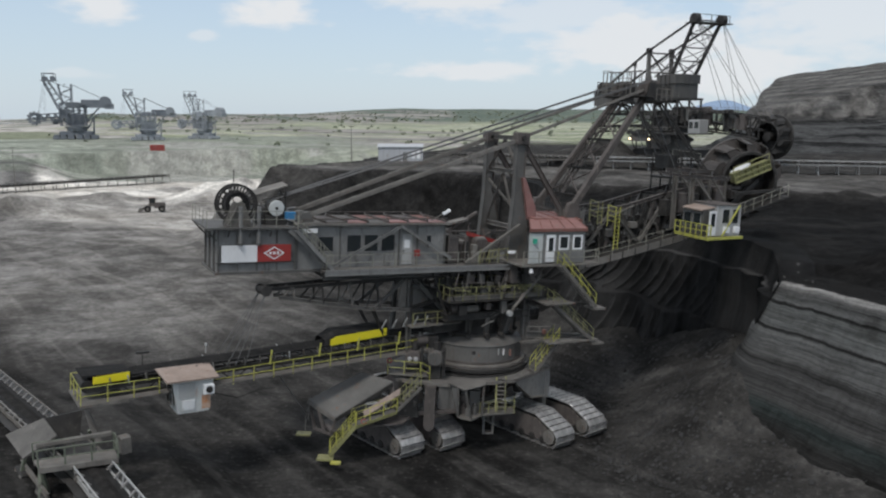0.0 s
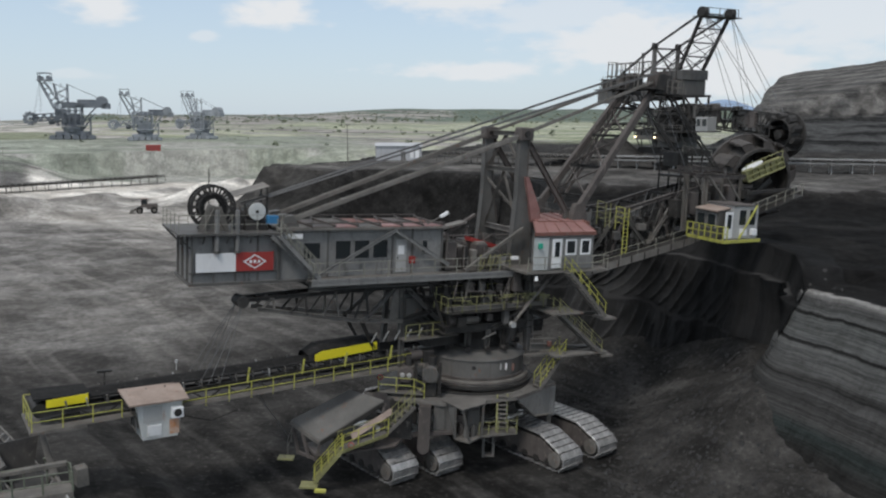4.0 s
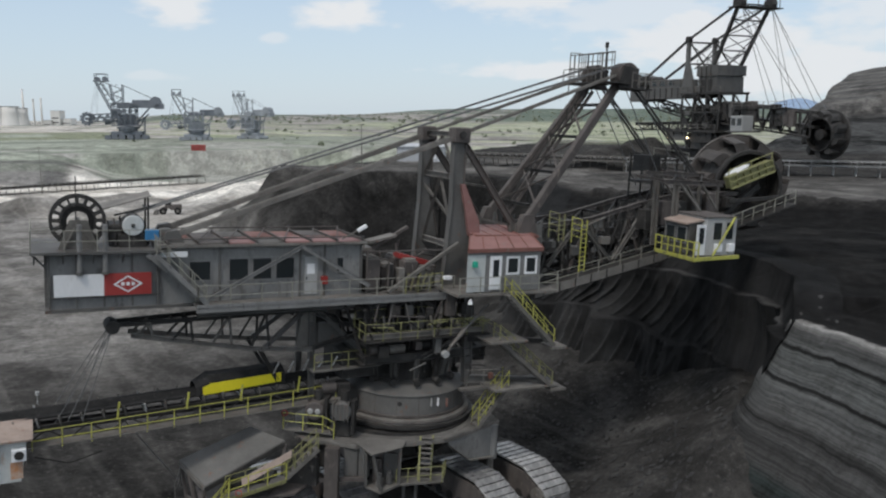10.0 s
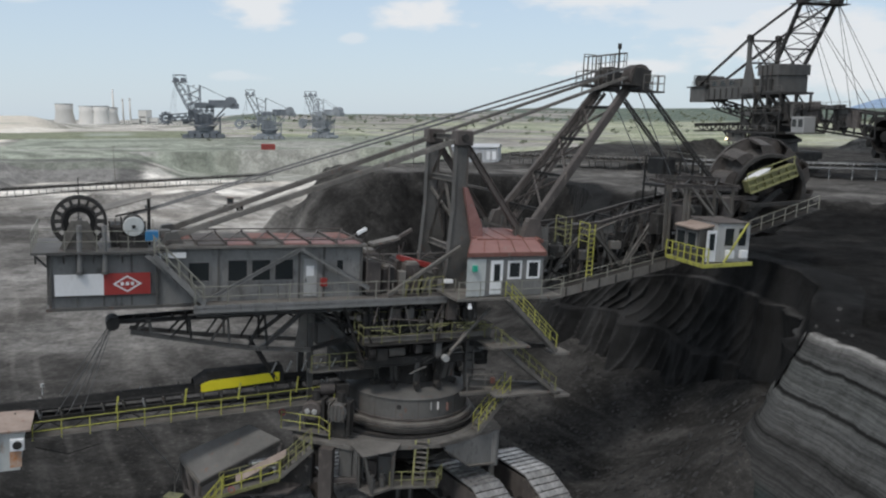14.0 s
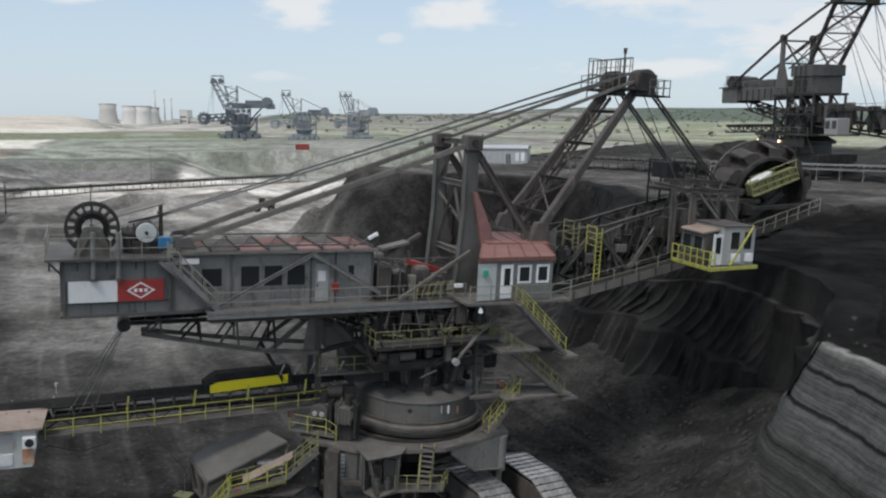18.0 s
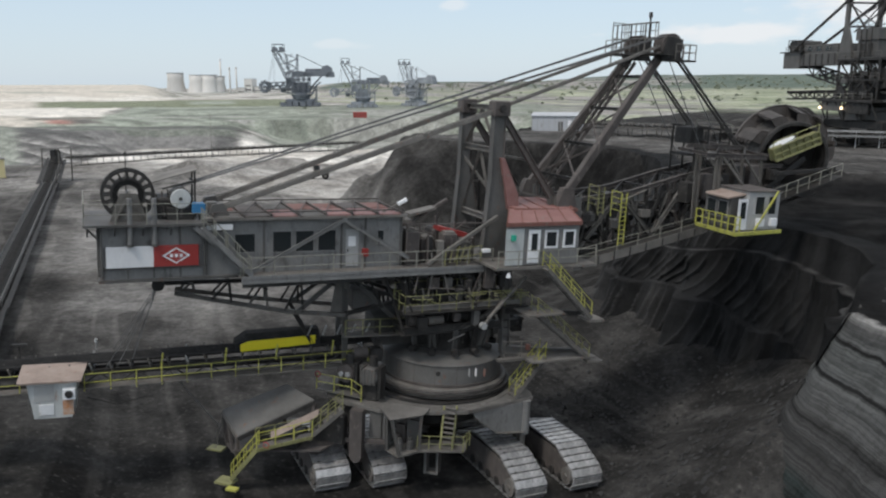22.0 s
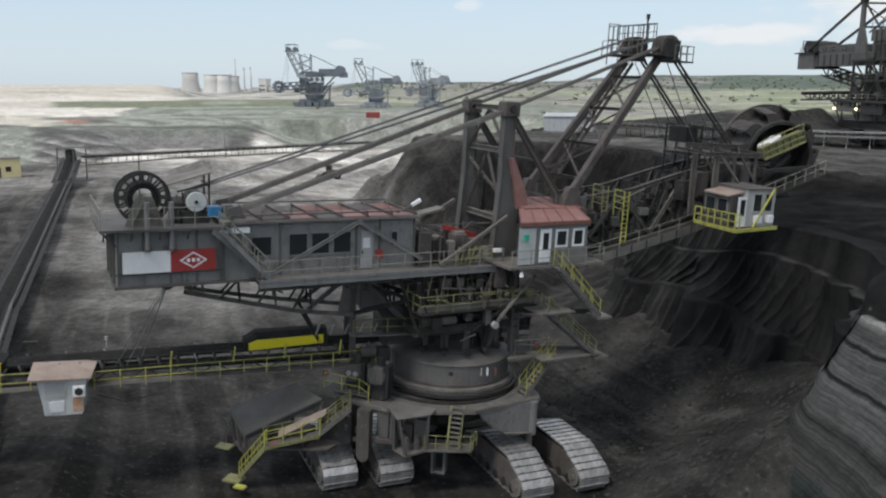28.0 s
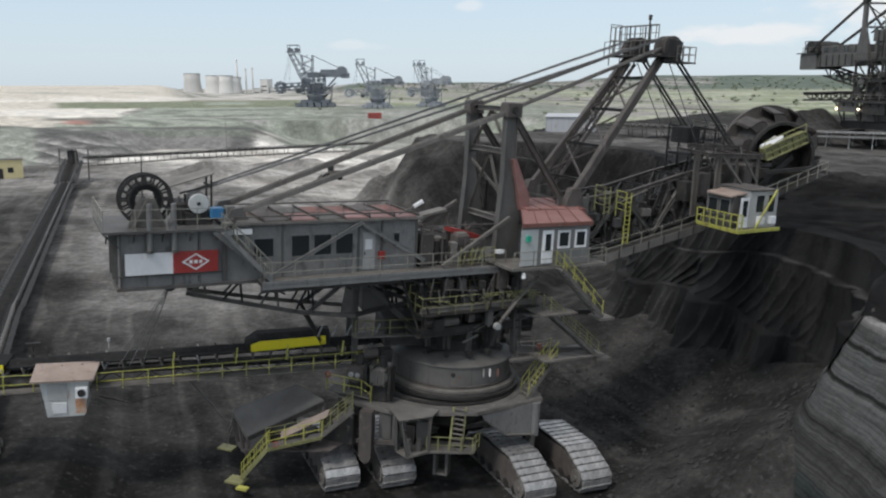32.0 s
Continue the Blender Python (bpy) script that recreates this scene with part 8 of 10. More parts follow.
def discharge_boom():
    S0, S1 = 4.6, 28.6
    for y in (-0.95, 0.95):
        member("stringer", (S0, y, zb(S0) - 0.45), (S1, y, zb(S1) - 0.45), 0.16, 0.3, steel_black, discharge, "H")
        member("stringer", (S0, y, zb(S0) - 1.35), (S1 - 1.0, y, zb(S1) - 1.0), 0.16, 0.24, steel_black, discharge, "H")
    part("belt", Geo().plate([(S0, -0.85, zb(S0)), (S1, -0.85, zb(S1)), (S1, 0.85, zb(S1)), (S0, 0.85, zb(S0))], (0, 0, 1), 0.1), belt_rubber, discharge, "black conveyor belt")
    part("coal_on_belt", Geo().plate([(S0, -0.5, zb(S0) + 0.1), (S1 - 0.6, -0.5, zb(S1) + 0.1), (S1 - 0.6, 0.0, zb(S1) + 0.3), (S0, 0.0, zb(S0) + 0.3)], (0, 0, 1), 0.02).plate([(S0, 0.0, zb(S0) + 0.3), (S1 - 0.6, 0.0, zb(S1) + 0.3), (S1 - 0.6, 0.5, zb(S1) + 0.1), (S0, 0.5, zb(S0) + 0.1)], (0, 0, 1), 0.02), belt_rubber, discharge)
    part("return_belt", Geo().plate([(S0, -0.8, zb(S0) - 0.95), (S1, -0.8, zb(S1) - 0.6), (S1, 0.8, zb(S1) - 0.6), (S0, 0.8, zb(S0) - 0.95)], (0, 0, 1), 0.04), belt_rubber, discharge)
    k = 0
    s = S0 + 0.6
    while s < S1 - 0.4:
        fr = part("idler_frame", Geo().beam((s, 0.95, zb(s) - 0.4), (s + 0.12, 1.12, zb(s) + 0.14), 0.09, 0.07).beam((s, -0.95, zb(s) - 0.4), (s + 0.12, -1.12, zb(s) + 0.14), 0.09, 0.07).beam((s, -0.95, zb(s) - 0.42), (s, 0.95, zb(s) - 0.42), 0.1, 0.1), steel_dusty if k % 5 else cab_grey, discharge)
        part("roller", Geo().tube((s, -0.9, zb(s) - 0.1), (s, 0.9, zb(s) - 0.1), 0.07, 8), steel_black, fr)
        s += 1.05
        k += 1
    for k in range(12):
        s0 = S0 + 2.0 * k
        if s0 + 2.0 < S1:
            member("web_brace", (s0, 0.95, zb(s0) - 0.55), (s0 + 1.0, 0.95, zb(s0) - 1.25), 0.07, 0.08, steel_black, discharge)
            member("web_brace", (s0 + 1.0, 0.95, zb(s0) - 1.25), (s0 + 2.0, 0.95, zb(s0) - 0.6), 0.07, 0.08, steel_black, discharge)
    # walkway and yellow railing on the near side
    part("walkway", Geo().plate([(5.4, 1.0, zb(5.4) - 1.2), (S1, 1.0, zb(S1) - 1.15), (S1, 1.75, zb(S1) - 1.15), (5.4, 1.75, zb(5.4) - 1.2)], (0, 0, 1), 0.06), steel_dusty, discharge)
    railing(discharge, [(5.0, 1.72, zb(5) - 1.15), (13.0, 1.72, zb(13) - 1.22), (21.3, 1.72, zb(21) - 1.3)], yellow, 1.0, 1.35)
    railing(discharge, [(24.6, 1.72, zb(24.6) - 1.15), (S1 + 0.5, 1.72, zb(S1) - 1.1), (S1 + 0.5, -1.6, zb(S1) - 1.1), (S1 - 2.0, -1.6, zb(S1) - 1.1)], yellow, 1.05, 1.3)
    part("end_platform", Geo().box(S1 - 2.2, S1 + 0.6, -1.7, 1.8, zb(S1) - 1.25, zb(S1) - 1.12), steel_dusty, discharge)
    for s in (7.2, 10.6, 13.6, 17.2):
        member("yellow_post", (s, 1.15, zb(s) - 0.5), (s - 0.1, 1.2, zb(s) + 0.45), 0.1, 0.1, yellow, discharge)
    # yellow side sheets and the hood above the loading point
    part("yellow_sheet", Geo().plate([(8.2, 1.02, zb(8) + 0.28), (12.7, 1.02, zb(12.7) + 0.1), (12.7, 1.02, zb(12.7) + 0.55), (12.2, 1.02, zb(12) + 0.72), (8.2, 1.02, zb(8) + 0.82)], (0, 1, 0), 0.05), yellow_bright, discharge, "bright yellow side sheet")
    hood = Geo()
    prof = [(-1.0, 0.1), (-0.85, 0.7), (-0.4, 0.98), (0.4, 0.98), (0.85, 0.75), (1.0, 0.1)]
    for i in range(len(prof) - 1):
        (y0, h0), (y1, h1) = prof[i], prof[i + 1]
        hood.plate([(7.9, y0, zb(8) + h0), (12.3, y0, zb(12.3) + h0), (12.3, y1, zb(12.3) + h1), (7.9, y1, zb(8) + h1)], (0, 0, 1), 0.04)
        hood.plate([(12.3, y0, zb(12.3) + h0), (13.0, y0 * 0.9, zb(13) + h0 * 0.55), (13.0, y1 * 0.9, zb(13) + h1 * 0.55), (12.3, y1, zb(12.3) + h1)], (0, 0, 1), 0.04)
    part("loading_hood", hood, belt_rubber, discharge, "black rubber hood over the belt")
    part("yellow_sheet", Geo().plate([(26.2, 1.02, zb(26) - 0.12), (28.3, 1.02, zb(28) - 0.12), (28.3, 1.02, zb(28) + 0.3), (26.2, 1.02, zb(26) + 0.36)], (0, 1, 0), 0.05), yellow_bright, discharge, "bright yellow side sheet")
    part("head_pulley", Geo().tube((S1, -0.95, zb(S1) - 0.25), (S1, 0.95, zb(S1) - 0.25), 0.38, 18), steel_black, discharge)
    part("tip_hood", Geo().plate([(S1 - 2.5, -1.0, zb(S1) + 0.3), (S1 + 0.3, -1.0, zb(S1) + 0.35), (S1 + 0.3, 1.0, zb(S1) + 0.35), (S1 - 2.5, 1.0, zb(S1) + 0.3)], (0, 0, 1), 0.1), belt_rubber, discharge)
    # the white hut slung on the near side
    hut = part("control_hut", Geo().plate([(21.85, 1.0, 5.4), (23.75, 1.0, 5.4), (24.1, 1.0, 7.55), (21.55, 1.0, 7.55)], (0, 1, 0), 1.75), hut_paint, discharge, "dirty white control hut with brown roof")
    part("hut_roof", Geo().plate([(21.2, 0.7, 7.75), (24.6, 0.7, 7.75), (24.5, 3.05, 7.5), (21.3, 3.05, 7.5)], (0, 0, 1), 0.1), brown_roof, hut, "rusty pale brown roof")
    part("hut_panel", Geo().box(22.7, 23.7, 2.75, 2.79, 6.4, 7.3), cab_grey, hut)
    part("hut_panel", Geo().box(22.75, 23.5, 2.75, 2.8, 5.6, 6.2), white_paint, hut)
    part("air_conditioner", Geo().box(21.6, 22.25, 2.75, 3.1, 6.55, 7.15, 0.03), white_paint, hut, "white air conditioner")
    part("fan_grille", Geo().tube((21.92, 3.1, 6.85), (21.92, 3.13, 6.85), 0.22, 16), steel_black, hut)
    part("rust_patch", Geo().box(21.75, 22.3, 2.751, 2.762, 5.55, 6.4), surface("orange_rust_stain", (0.45, 0.40, 0.34), (0.42, 0.16, 0.05), 2.2, 0.8, 0, 0.1), hut, "orange rust stain")
    window_x(hut, 24.0, 1.3, 2.5, 5.9, 7.2, grey_dark, 1)
    part("roof_lamp", Geo().tube((20.9, -0.9, zb(21) + 0.3), (20.9, -0.9, zb(21) + 0.75), 0.03, 6).tube((20.9, -0.9, zb(21) + 0.75), (20.9, -0.9, zb(21) + 0.95), 0.09, 8), cab_grey, discharge)
    part("antenna_tee", Geo().tube((25.0, -0.8, zb(25)), (25.0, -0.8, zb(25) + 0.9), 0.04, 6).box(24.6, 25.4, -0.9, -0.7, zb(25) + 0.85, zb(25) + 0.98), steel_black, discharge)
    part("hanging_cable", Geo().tube((21.2, 1.7, 6.1), (19.6, 1.7, 5.55), 0.03, 5).tube((19.6, 1.7, 5.55), (18.0, 1.7, 5.95), 0.03, 5), belt_rubber, discharge)
    # trestle at the inner end, drives and the jib that carries the boom
    drv = part("belt_drive", Geo().box(4.9, 6.3, 1.0, 2.2, zb(5) - 1.15, zb(5) - 0.95), steel_dusty, discharge)
    part("motor", Geo().tube((5.0, 1.5, zb(5) - 0.4), (5.9, 1.5, zb(5) - 0.4), 0.38, 14), steel_rusty, drv)
    part("gearbox", Geo().box(4.1, 4.9, 1.1, 1.9, zb(5) - 0.9, zb(5) - 0.1, 0.06), steel_black, drv)
    for y in (-1.3, 1.3):
        member("pylon", (6.4, y, zb(6) - 1.3), (6.4, y * 0.7, 12.9), 0.3, 0.34, grey_dark, discharge, "H", "slender pylon of the discharge boom")
        member("pylon_stay", (6.4, y * 0.7, 12.9), (3.0, y, 9.6), 0.24, 0.28, grey_dark, discharge, "H")
        member("pylon_stay", (6.4, y * 0.7, 12.9), (9.3, y, 10.6), 0.22, 0.26, grey_dark, discharge, "H")
        tip_u, tip_l = Vector((17.3, y * 0.35, 12.35)), Vector((16.4, y * 0.4, 11.75))
        member("jib_chord", (1.5, y, 12.7), tip_u, 0.2, 0.24, steel_black, discharge, "H", "dark lattice jib")
        lower = [tip_l, Vector((12.6, y * 0.7, 11.05)), Vector((9.8, y, 10.6)), Vector((6.4, y, 10.25))]
        for p, q in zip(lower[:-1], lower[1:]):
            member("jib_chord", p, q, 0.2, 0.26, steel_dusty, discharge, "H", "pale dusty lower chord of the jib")
        for k in range(4):
            xu = 15.4 - 2.1 * k
            f = (xu - 1.5) / 15.8
            u_pt = Vector((xu, y * (1 - 0.65 * f), 12.7 - 0.35 * f))
            for xl in (xu - 0.1, xu + 1.0 if k else xu + 0.8):
                l_pt = Vector((xl, y * float(np.interp(xl, [6.4, 9.8, 12.6, 16.4], [1, 1, 0.7, 0.4])), float(np.interp(xl, [6.4, 9.8, 12.6, 16.4], [10.25, 10.6, 11.05, 11.75]))))
                member("jib_web", u_pt, l_pt, 0.11, 0.13, steel_black if k % 2 else steel_dusty, discharge)
        member("boom_prop", (9.6, y, 10.6), (8.4, y * 0.8, zb(8) + 0.3), 0.16, 0.2, steel_black, discharge, "H")
        for k, s in enumerate((18.9, 19.6, 20.2)):
            pipe("suspension_rope", (17.3, y * 0.4, 12.2), (s, y * 0.9, zb(s) - 0.2), 0.02, rope_steel, discharge, 5)
    for f in (0.35, 0.5, 0.65, 0.8, 0.93):
        p = Vector((1.5, 1.3, 12.7)).lerp(Vector((17.3, 0.45, 12.35)), f)
        member("jib_cross", (p.x, -p.y, p.z), (p.x, p.y, p.z), 0.1, 0.12, steel_black, discharge)
    part("jib_head", Geo().tube((17.3, -0.6, 12.25), (17.3, 0.6, 12.25), 0.36, 14), steel_black, discharge)
    for y in (-1.2, 1.2):
        member("pylon_brace", (6.4, y * 0.8, 12.4), (2.6, y, 11.0), 0.2, 0.22, steel_black, discharge, "H")
        member("jib_lower", (2.0, y, 11.2), (6.4, y, 10.3), 0.22, 0.26, steel_black, discharge, "H")
    for k in range(2):
        x = 2.6 + 1.6 * k
        member("jib_lower_web", (x, 1.2, 11.0 - 0.2 * k), (x + 0.8, 1.2, 12.6), 0.12, 0.14, steel_black, discharge)
    part("sheet_cabin", Geo().box(4.5, 5.9, -0.8, 0.8, 10.4, 11.7, 0.05), grey_dark, discharge, "dusty sheet cabin in the pylon")
    for k in range(8):
        x = 2.4 + 0.9 * k
        pipe("hose_bracket", (x, 1.2, 9.0), (x - 0.2, 1.5, 9.7), 0.05, cab_grey, discharge, 6)
    part("pylon_gusset", Geo().plate([(6.2, 1.0, 10.4), (7.3, 1.0, 10.4), (6.9, 1.0, 12.9), (6.1, 1.0, 12.9)], (0, -1, 0), 0.1), steel_dusty, discharge)
    part("transfer_chute", Geo().box(-1.0, 4.6, -1.6, 1.6, 8.3, 9.9, 0.1), steel_black, discharge)
    part("upper_walk", Geo().box(2.2, 6.6, 1.0, 2.0, 9.0, 9.1), steel_dusty, discharge)
    railing(discharge, [(2.2, 1.95, 9.1), (6.5, 1.95, 9.1)], yellow_dirty, 1.0, 1.1)


discharge_boom()


# ---- field conveyors ----
idler_mat = surface("idler_steel", (0.15, 0.145, 0.138), (0.27, 0.262, 0.25), 1.5, 0.6, 0.1, 0.1)
soil_black = surface("belt_coal", (0.014, 0.0135, 0.013), (0.04, 0.038, 0.036), 1.5, 0.95, 0, 0.3, 9, 1.0, None, 0.0, 0.05)


def conveyor(name, p, q, label, height=1.3, width=1.1, pitch=2.6, mat=steel_dusty, group=""):
    """A ground conveyor along a line: belt, stringers, separate trestles."""
    p, q = Vector(p), Vector(q)
    d = (q - p)
    n = max(2, int(d.length / pitch))
    side = Vector((-d.y, d.x, 0)).normalized()
    root = empty(name, Matrix.Translation(p), label, "conveyor", group)
    up = Vector((0, 0, 1))

    def at(f, s, z):
        return d * f + side * s + up * z
    part("belt", Geo().plate([at(0, -width * 0.8, height), at(1, -width * 0.8, height), at(1, width * 0.8, height), at(0, width * 0.8, height)], up, 0.08), belt_rubber, root)
    for s in (-width, width):
        part("stringer", Geo().beam(at(0, s, height - 0.25), at(1, s, height - 0.25), 0.12, 0.3, "H"), mat, root)
        part("side_rail", Geo().beam(at(0, s * 1.15, height + 0.45), at(1, s * 1.15, height + 0.45), 0.08, 0.1), mat, root)
        part("walk_grating", Geo().plate([at(0, s * 1.2, height - 0.35), at(1, s * 1.2, height - 0.35), at(1, s * 1.75, height - 0.35), at(0, s * 1.75, height - 0.35)], up, 0.05), steel_black, root)
    part("coal_stream", Geo().plate([at(0, -width * 0.4, height + 0.08), at(1, -width * 0.4, height + 0.08), at(1, 0, height + 0.2), at(0, 0, height + 0.2)], up, 0.02).plate([at(0, 0, height + 0.2), at(1, 0, height + 0.2), at(1, width * 0.4, height + 0.08), at(0, width * 0.4, height + 0.08)], up, 0.02), soil_black, root)
    flat = math.atan2(d.y, d.x)
    count = min(2 * n, 150)
    for sd in (-1, 1):
        idler = Geo().beam((0, sd * width * 0.75, height + 0.02), (0, sd * width * 1.25, height + 0.42), 0.16, 0.14).mesh("idler", idler_mat)
        for k in range(count):
            o = new("idler", idler)
            o.parent = root
            o.matrix_basis = Matrix.Translation(d * ((k + 0.5) / count)) @ Matrix.Rotation(flat, 4, "Z")
    tr = Geo().beam((0, -width, height - 0.2), (0, -width * 1.25, -0.6), 0.12, 0.14).beam((0, width, height - 0.2), (0, width * 1.25, -0.6), 0.12, 0.14).beam((0, -width, height - 0.3), (0, width, height - 0.3), 0.1, 0.12)
    tr.beam((0, -width, height - 0.2), (0, -width * 1.15, height + 0.5), 0.09, 0.09).beam((0, width, height - 0.2), (0, width * 1.15, height + 0.5), 0.09, 0.09)
    mesh = tr.mesh("trestle", mat)
    for k in range(n + 1):
        o = new("trestle", mesh)
        o.parent = root
        o.matrix_basis = Matrix.Translation(d * (k / n)) @ Matrix.Rotation(flat, 4, "Z")
    return root


LINE_A, LINE_B = Vector((-21.75, -18.9, 0)), Vector((-124.0, 104.0, 0))
mid_a, bend = Vector((-110.0, 86.0, 0)), Vector((-48.2, 10.6, 0))
conveyor("field_conveyor", (LINE_A.x, LINE_A.y, ground_z(LINE_A.x, LINE_A.y) + 0.15), (bend.x, bend.y, ground_z(bend.x, bend.y) + 0.15), "field conveyor with black belt and pale idlers", 1.3, 0.9, 2.4)
conveyor("field_conveyor", (bend.x, bend.y, ground_z(bend.x, bend.y) + 0.15), (mid_a.x, mid_a.y, ground_z(mid_a.x, mid_a.y) + 0.4), "long field conveyor with black belt and sooty steel trestles", 1.3, 1.0, 2.4, steel_black)
out = LINE_A + (LINE_A - LINE_B).normalized() * 40
conveyor("field_conveyor", (LINE_A.x, LINE_A.y, ground_z(LINE_A.x, LINE_A.y) + 0.15), (out.x, out.y, ground_z(out.x, out.y) + 0.15), "field conveyor section below the loading hopper", 1.3, 0.85, 2.4, cab_grey)
ramp = conveyor("ramp_conveyor", (mid_a.x, mid_a.y, ground_z(mid_a.x, mid_a.y) + 0.4), (-124.0, 104.0, 6.4), "rising conveyor ramp with a dark head frame", 1.5, 1.3, 2.4, steel_black)
hs = part("head_station", Geo().box(-11.9, -10.4, 14.0, 15.8, 3.4, 6.6, 0.1), steel_black, ramp, "dark head station of the ramp")
for x, y in ((-13.6, 13.0), (-9.4, 13.6), (-13.0, 16.6), (-8.8, 16.8)):
    part("head_leg", Geo().beam((x, y, -1.0), (x * 0.96, y, 7.0), 0.25, 0.25), steel_dusty, hs)
part("head_roof", Geo().plate([(-13.8, 13.0, 7.0), (-9.2, 13.0, 7.0), (-9.0, 16.8, 7.0), (-13.6, 16.8, 7.0)], (0, 0, 1), 0.15), steel_dusty, hs)
conveyor("cross_conveyor", (-142, 128, ground_z(-142, 128) + 0.3), (-104, 236, ground_z(-104, 236) + 0.6), "grey conveyor across the sandy pit floor", 2.0, 1.5, 4.5, steel_dusty)
zc = 15.2
conveyor("bench_conveyor", (150, 52, zc), (28, 93, zc), "pale conveyor along the upper bench", 1.6, 1.4, 3.2, cab_grey)
conveyor("bench_conveyor", (28, 93, zc), (-2, 112, zc), "pale conveyor along the upper bench", 1.6, 1.4, 3.2, steel_dusty)


rail_green = surface("green_grey_rail_paint", (0.10, 0.115, 0.085), (0.18, 0.195, 0.15), 1.5, 0.6, 0, 0.1, 10, 0.6, (0.09, 0.08, 0.07), 0.4)


def hopper_car():
    d = (LINE_B - LINE_A).normalized()
    hd = math.degrees(math.atan2(d.y, d.x))
    h = empty("loading_hopper_car", Matrix.Translation((-20.8, -22.7, ground_z(-22.5, -20.5) - 0.15)) @ Matrix.Rotation(radians(hd), 4, "Z"), "dusty loading hopper car with green-grey rails over the field conveyor", "hopper")
    # x along the belt, y across
    part("chute_plate", Geo().plate([(10.6, 1.2, 2.1), (8.8, -0.6, 3.3), (5.9, -0.6, 3.1), (6.6, 1.15, 1.9)], (0, 0.1, 0.1), 0.9), deck_dust, h, "dusty tilted chute plate")
    part("chute_plate", Geo().plate([(8.8, -3.2, 3.2), (8.8, -2.9, 3.2), (5.8, -2.6, 2.0), (5.8, -3.0, 2.0)], (0, 0, 1), 0.12), deck_dust, h)
    part("chute_back", Geo().plate([(9.2, -0.6, 3.2), (9.2, -2.9, 3.2), (8.4, -2.4, 1.7), (8.4, -1.0, 1.7)], (1, 0, 0), 0.1), steel_black, h)
    part("impact_bed", Geo().box(5.4, 8.4, -2.5, -0.9, 1.35, 1.9, 0.05), steel_black, h)
    dk = part("cross_deck", Geo().plate([(5.5, 0.9, 2.05), (4.2, 0.95, 2.05), (2.9, -3.0, 2.05), (4.2, -3.2, 2.05)], (0, 0, 1), 0.1), steel_dusty, h, "cross platform with green-grey rails")
    for p, q in (((4.2, 0.95, 2.0), (2.9, -3.0, 2.0)), ((5.5, 0.9, 2.0), (4.2, -3.2, 2.0))):
        part("deck_beam", Geo().beam(p, q, 0.14, 0.34), steel_dusty, dk)
    part("upper_beam", Geo().beam((5.5, 0.7, 3.0), (4.2, -3.1, 3.2), 0.3, 0.25), steel_dusty, dk)
    railing(h, [(4.2, 0.95, 2.15), (2.9, -3.0, 2.15), (4.1, -3.25, 2.15)], rail_green, 1.05, 1.2, r=0.04)
    railing(h, [(5.5, 0.9, 2.15), (4.2, -3.2, 2.15)], rail_green, 1.05, 1.2, r=0.035)
    for (x0, y0), (x1, y1) in (((5.3, 0.6), (4.6, 0.9)), ((4.4, 0.8), (4.9, 0.4)), ((3.6, -2.9), (3.2, -3.4)), ((4.4, -2.9), (4.9, -3.5)), ((8.4, 0.5), (8.6, 1.0)), ((8.4, -3.0), (8.6, -3.6))):
        part("leg", Geo().beam((x0, y0, 2.1), (x1, y1, 0.25), 0.2, 0.2), rail_green, h)
    for x, y in ((4.7, 0.75), (4.2, -3.45), (8.6, 1.0), (8.6, -3.6)):
        bg_ = part("wheel_bogie", Geo().box(x - 0.9, x + 0.9, y - 0.16, y + 0.16, 0.2, 0.5, 0.04), steel_black, h)
        for e in (-0.55, 0.55):
            part("rail_wheel", Geo().tube((x + e, y - 0.22, 0.2), (x + e, y + 0.22, 0.2), 0.24, 14), steel_dusty, bg_)
    part("control_box", Geo().box(3.2, 3.9, -3.9, -3.3, 2.1, 3.1, 0.04), steel_dusty, h)
    for s in (-3.45, 0.75):
        part("side_beam", Geo().beam((3.4, s, 0.7), (9.4, s, 0.7), 0.16, 0.3, "H"), steel_dusty, h)


hopper_car()


